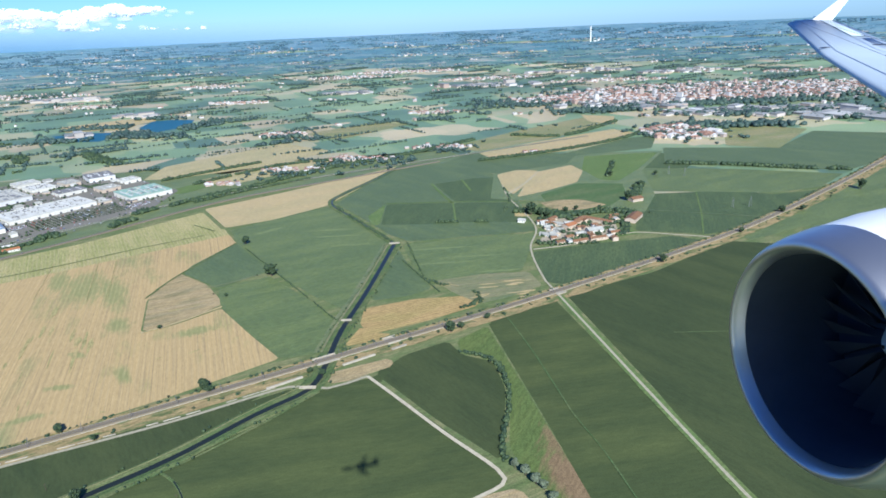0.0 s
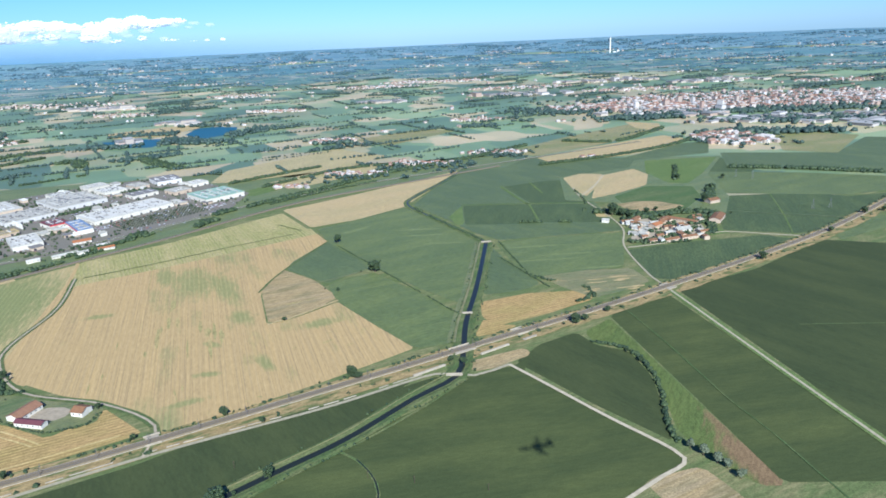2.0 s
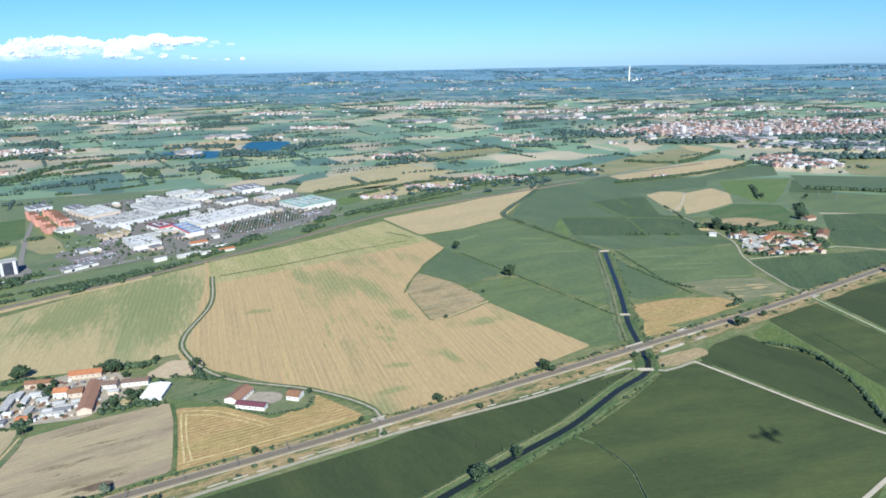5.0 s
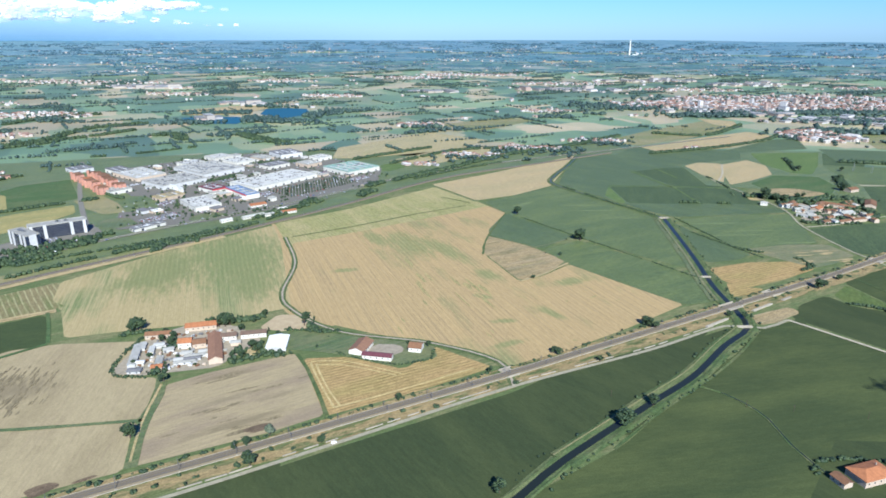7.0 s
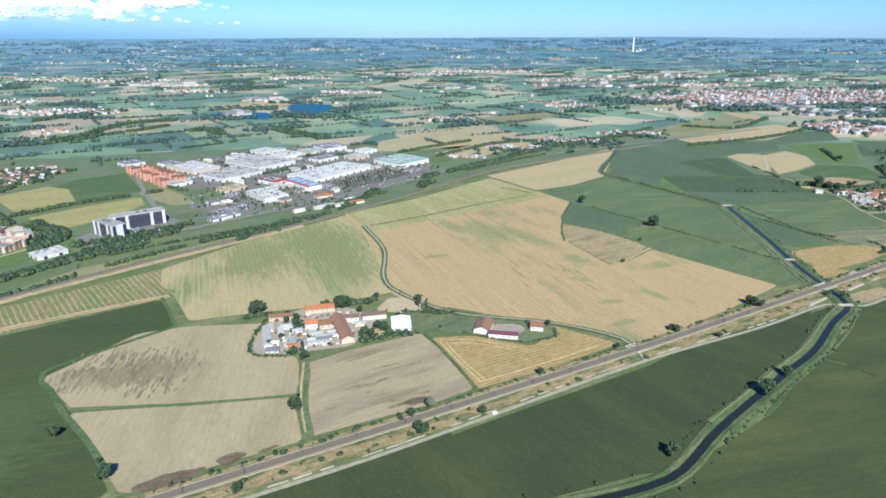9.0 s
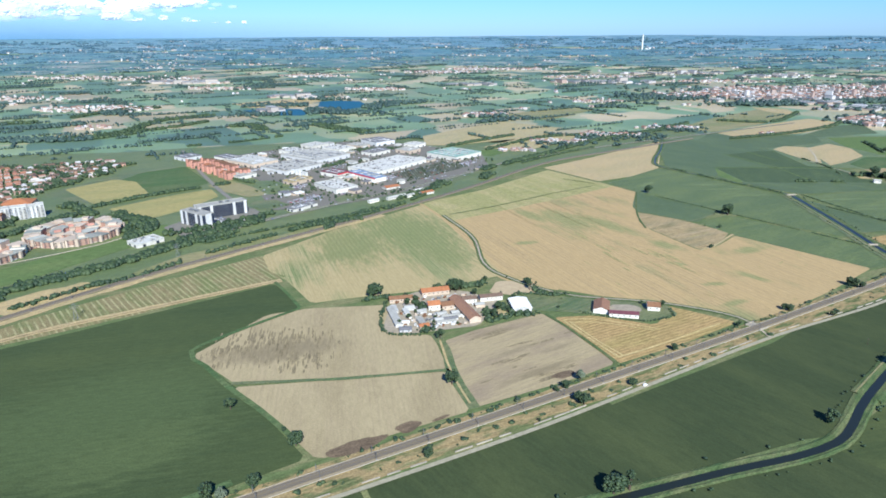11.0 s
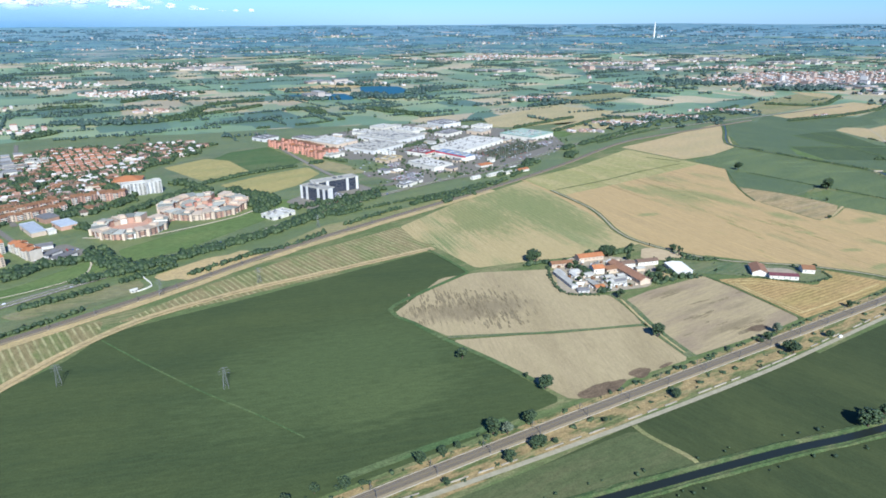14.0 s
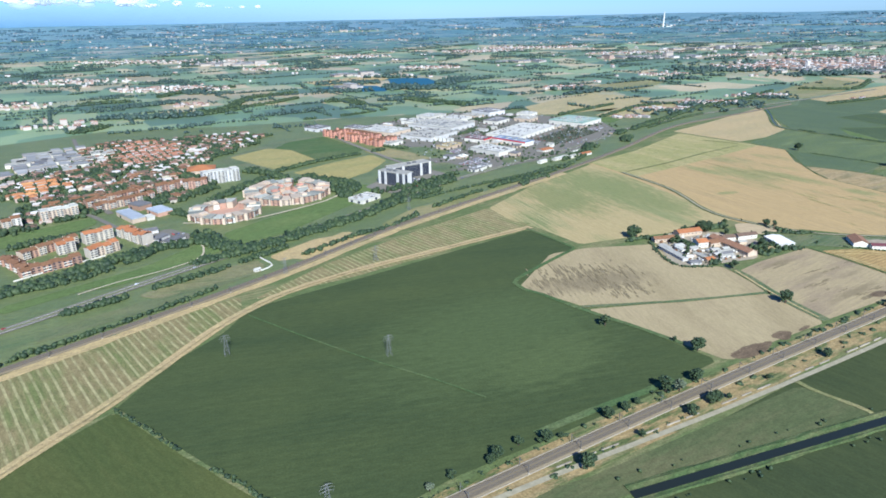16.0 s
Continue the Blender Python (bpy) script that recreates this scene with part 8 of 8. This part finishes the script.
# ---- the airliner's starboard wing and engine, where the flight begins ----
def airliner():
    """Built in true metres from the window (x ahead, y to port, z up), then brought to the scale of the plain."""
    x0, y0, z0 = PATH[0][1:4]
    e = thing("airliner", "white airliner with a silver-lipped engine below its wing", "airliner", x0, y0, 0, z=z0)
    e.matrix_basis = pose(x0, y0, z0, 0, 0, 197.5) @ Matrix.Scale(0.41, 4)
    paint = plain_mat("white_aircraft_paint", (0.74, 0.73, 0.68), (0.70, 0.69, 0.64), 0.3, 0.6, vary=0.0, spec=0.5)
    # light grey skin, its bluish tint painted in for sky light
    grey = plain_mat("grey_wing_skin", (0.43, 0.49, 0.51), (0.38, 0.44, 0.46), 0.45, 0.5, vary=0.0, spec=0.4)
    lipm = plain_mat("polished_lip", (0.46, 0.46, 0.45), (0.40, 0.40, 0.40), 0.4, 0.8, metal=0.9, vary=0.0)
    # shade inside the intake is put into lining and blade colours
    liner = plain_mat("intake_shade_and_gaps", (0.052, 0.064, 0.090), (0.042, 0.052, 0.075), 0.6, 2.0, vary=0.0, spec=0.3)
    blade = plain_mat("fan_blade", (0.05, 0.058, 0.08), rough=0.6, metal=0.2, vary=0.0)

    def lathe(name, prof, mat, at, parent, label="", seg=64):
        """Turned round the engine's axis; prof: distance aft, radius."""
        bm = bmesh.new()
        rows = [[bm.verts.new((at[0] - x, at[1] + r * math.cos(2 * math.pi * k / seg), at[2] + r * math.sin(2 * math.pi * k / seg))) for k in range(seg)] for x, r in prof]
        for a, c in zip(rows, rows[1:]):
            for k in range(seg):
                bm.faces.new((a[k], a[(k + 1) % seg], c[(k + 1) % seg], c[k])).smooth = True
        bmesh.ops.recalc_face_normals(bm, faces=bm.faces[:])
        return part(name, bm, mat, parent, label)

    def engine(at):
        cowl = lathe("engine_cowl", [(0.42, 1.17), (0.9, 1.25), (1.6, 1.30), (2.6, 1.24), (3.4, 1.05), (4.0, 0.80)], paint, at, e, "white painted engine cowl")
        lathe("intake_lip", [(0.13, 0.948), (0.06, 0.975), (0.02, 1.0), (0.0, 1.03), (0.06, 1.085), (0.2, 1.13), (0.415, 1.175)], lipm, at, cowl, "polished silver intake lip")
        lathe("intake_duct", [(0.128, 0.945), (0.395, 0.915), (0.8, 0.93), (1.25, 0.94)], liner, at, cowl, "intake duct lining coloured dark for shade")
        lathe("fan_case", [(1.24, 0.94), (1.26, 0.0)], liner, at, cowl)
        lathe("spinner", [(0.85, 0.02), (0.95, 0.12), (1.15, 0.27), (1.22, 0.30)], grey, at, cowl, "grey conical fan spinner", 32)
        for k in range(24):
            bm = bmesh.new()
            a = 2 * math.pi * k / 24
            def q(r, da, dx):
                return bm.verts.new((at[0] - 1.1 + dx, at[1] + r * math.cos(a + da), at[2] + r * math.sin(a + da)))
            bm.faces.new((q(0.28, -0.05, 0.06), q(0.92, -0.10, 0.10), q(0.92, 0.10, -0.08), q(0.28, 0.05, -0.06)))
            part("fan_blade", bm, blade, cowl)
        bm = boxes((at[0] - 3.2, at[1], at[2] + 0.9, 3.4, 0.42, 1.0))
        part("pylon_fairing", bm, paint, e)
        bm = boxes((at[0] - 1.25, at[1] + 0.75, at[2] + 1.05, 0.75, 0.05, 0.42))
        part("strake", bm, paint, cowl)

    def panel(name, pts, thick, mat, parent, label=""):
        """A tapered aerofoil slab between two chords: (x, y, z) of nose and tail at each end."""
        bm = bmesh.new()
        rings = []
        for nose, tail in pts:
            nose, tail = Vector(nose), Vector(tail)
            ch = (tail - nose).length
            ring = []
            for f, t in ((0, 0), (0.04, 0.45), (0.18, 0.9), (0.4, 1.0), (0.7, 0.6), (1, 0.05), (1, -0.05), (0.7, -0.25), (0.4, -0.45), (0.15, -0.5), (0.03, -0.35)):
                ring.append(bm.verts.new(nose.lerp(tail, f) + Vector((0, 0, t * thick * ch))))
            rings.append(ring)
        for a, c in zip(rings, rings[1:]):
            for k in range(len(a)):
                bm.faces.new((a[k], a[(k + 1) % len(a)], c[(k + 1) % len(a)], c[k])).smooth = True
        bm.faces.new(rings[0]), bm.faces.new(rings[-1][::-1])
        bmesh.ops.recalc_face_normals(bm, faces=bm.faces[:])
        return part(name, bm, mat, parent, label)

    tipx, tipz = -12.3, -0.47
    for s in (-1, 1):
        c = 0 if s < 0 else 3.4
        def at(span, aft=0.0, lift=0.0):
            """A point on the wing's leading edge, span metres out from the window's side of the hull."""
            drop = 0.2 * min(15 - span, 5) + 0.05 * max(0, 10 - span)
            return (tipx + (15 - span) * 0.5 - aft, s * span + c, tipz - drop + lift)
        chord = lambda sp: 1.5 + (15 - sp) * 0.235
        w = panel("wing", [(at(sp), at(sp, chord(sp))) for sp in (0.6, 4.0, 8.0, 12.0, 15.0)], 0.06, grey, e, "grey swept wing with dark panel gaps")
        for f0, f1, up_, sp0, sp1 in ((0.195, 0.205, 0.0575, 4.6, 14.7), (0.615, 0.63, 0.048, 5.5, 14.2), (0.835, 0.85, 0.025, 5.5, 14.4), (0.63, 0.84, 0.0375, 12.35, 12.42), (0.63, 0.84, 0.0375, 9.9, 9.98), (0.02, 0.2, 0.045, 12.33, 12.38)):
            panel("panel_gap", [(at(q_, chord(q_) * f0, chord(q_) * up_), at(q_, chord(q_) * f1, chord(q_) * up_)) for q_ in (sp0, sp1)], 0.01, liner, w, "dark gap between wing panels")
        for sp in (5.0, 8.6, 11.6):
            panel("flap_fairing", [(at(sp - 0.16, chord(sp) * 0.5, -0.32), at(sp - 0.16, chord(sp) + 0.8, -0.2)), (at(sp + 0.16, chord(sp) * 0.5, -0.32), at(sp + 0.16, chord(sp) + 0.8, -0.2))], 0.10, grey, w)
        for k in range(4):
            sp = 6.0 + 2.4 * k
            panel("spoiler", [(at(sp, chord(sp) * 0.62, 0.09), at(sp, chord(sp) * 0.84, 0.07)), (at(sp + 2.2, chord(sp + 2.2) * 0.62, 0.07), at(sp + 2.2, chord(sp + 2.2) * 0.84, 0.06))], 0.012, grey, w)
        bm = bmesh.new()
        base = [at(14.95, 0.72, 0.04), at(14.95, 1.3, 0.04), at(15.2, 1.85, 0.52), at(15.2, 1.65, 0.52)]
        va, vb = [bm.verts.new(p) for p in base], [bm.verts.new((p[0], p[1] + s * 0.06, p[2] + 0.02)) for p in base]
        bm.faces.new(va), bm.faces.new(vb[::-1])
        for k in range(4):
            bm.faces.new((va[k], va[(k + 1) % 4], vb[(k + 1) % 4], vb[k]))
        bmesh.ops.recalc_face_normals(bm, faces=bm.faces[:])
        part("winglet", bm, paint, e, "white upswept winglet")
        engine((-4.1, s * 4.25 + c, -2.99))
    # hull and tail behind the window seat
    bm = bmesh.new()
    rows = []
    for x, r, z in ((-0.75, 1.98, 0.0), (-14, 1.98, 0.0), (-18, 1.75, 0.25), (-22, 1.1, 0.8), (-25, 0.35, 1.4)):
        rows.append([bm.verts.new((x, 1.95 + r * math.cos(2 * math.pi * k / 48), -0.35 + z + r * math.sin(2 * math.pi * k / 48))) for k in range(48)])
    for a, c in zip(rows, rows[1:]):
        for k in range(48):
            bm.faces.new((a[k], a[(k + 1) % 48], c[(k + 1) % 48], c[k])).smooth = True
    bmesh.ops.recalc_face_normals(bm, faces=bm.faces[:])
    part("fuselage", bm, paint, e, "white rear fuselage")
    bm = bmesh.new()
    rows = [[bm.verts.new((x, 2.2 + r * math.cos(2 * math.pi * k / 48), -0.35 + z + r * math.sin(2 * math.pi * k / 48))) for k in range(48)] for x, r, z in ((1.2, 1.6, 0.0), (8.0, 1.6, 0.0), (10.5, 1.3, -0.15), (12.0, 0.75, -0.4), (12.8, 0.08, -0.6))]
    for a, c in zip(rows, rows[1:]):
        for k in range(48):
            bm.faces.new((a[k], a[(k + 1) % 48], c[(k + 1) % 48], c[k])).smooth = True
    bmesh.ops.recalc_face_normals(bm, faces=bm.faces[:])
    part("nose", bm, paint, e, "white forward fuselage and nose")
    for s in (-1, 1):
        panel("tailplane", [((-20, 1.95 + s * 0.8, 0.8), (-23.5, 1.95 + s * 0.8, 0.8)), ((-23, 1.95 + s * 6.2, 1.2), (-24.4, 1.95 + s * 6.2, 1.2))], 0.06, grey, e)
    bm = bmesh.new()
    va = [bm.verts.new((x, 1.87, z)) for x, z in ((-17.5, 1.5), (-23.5, 1.5), (-25, 7.5), (-23, 7.5))]
    vb = [bm.verts.new((v.co.x, 2.03, v.co.z)) for v in va]
    bm.faces.new(va), bm.faces.new(vb[::-1])
    for k in range(4):
        bm.faces.new((va[k], va[(k + 1) % 4], vb[(k + 1) % 4], vb[k]))
    bmesh.ops.recalc_face_normals(bm, faces=bm.faces[:])
    part("tail_fin", bm, paint, e)


airliner()
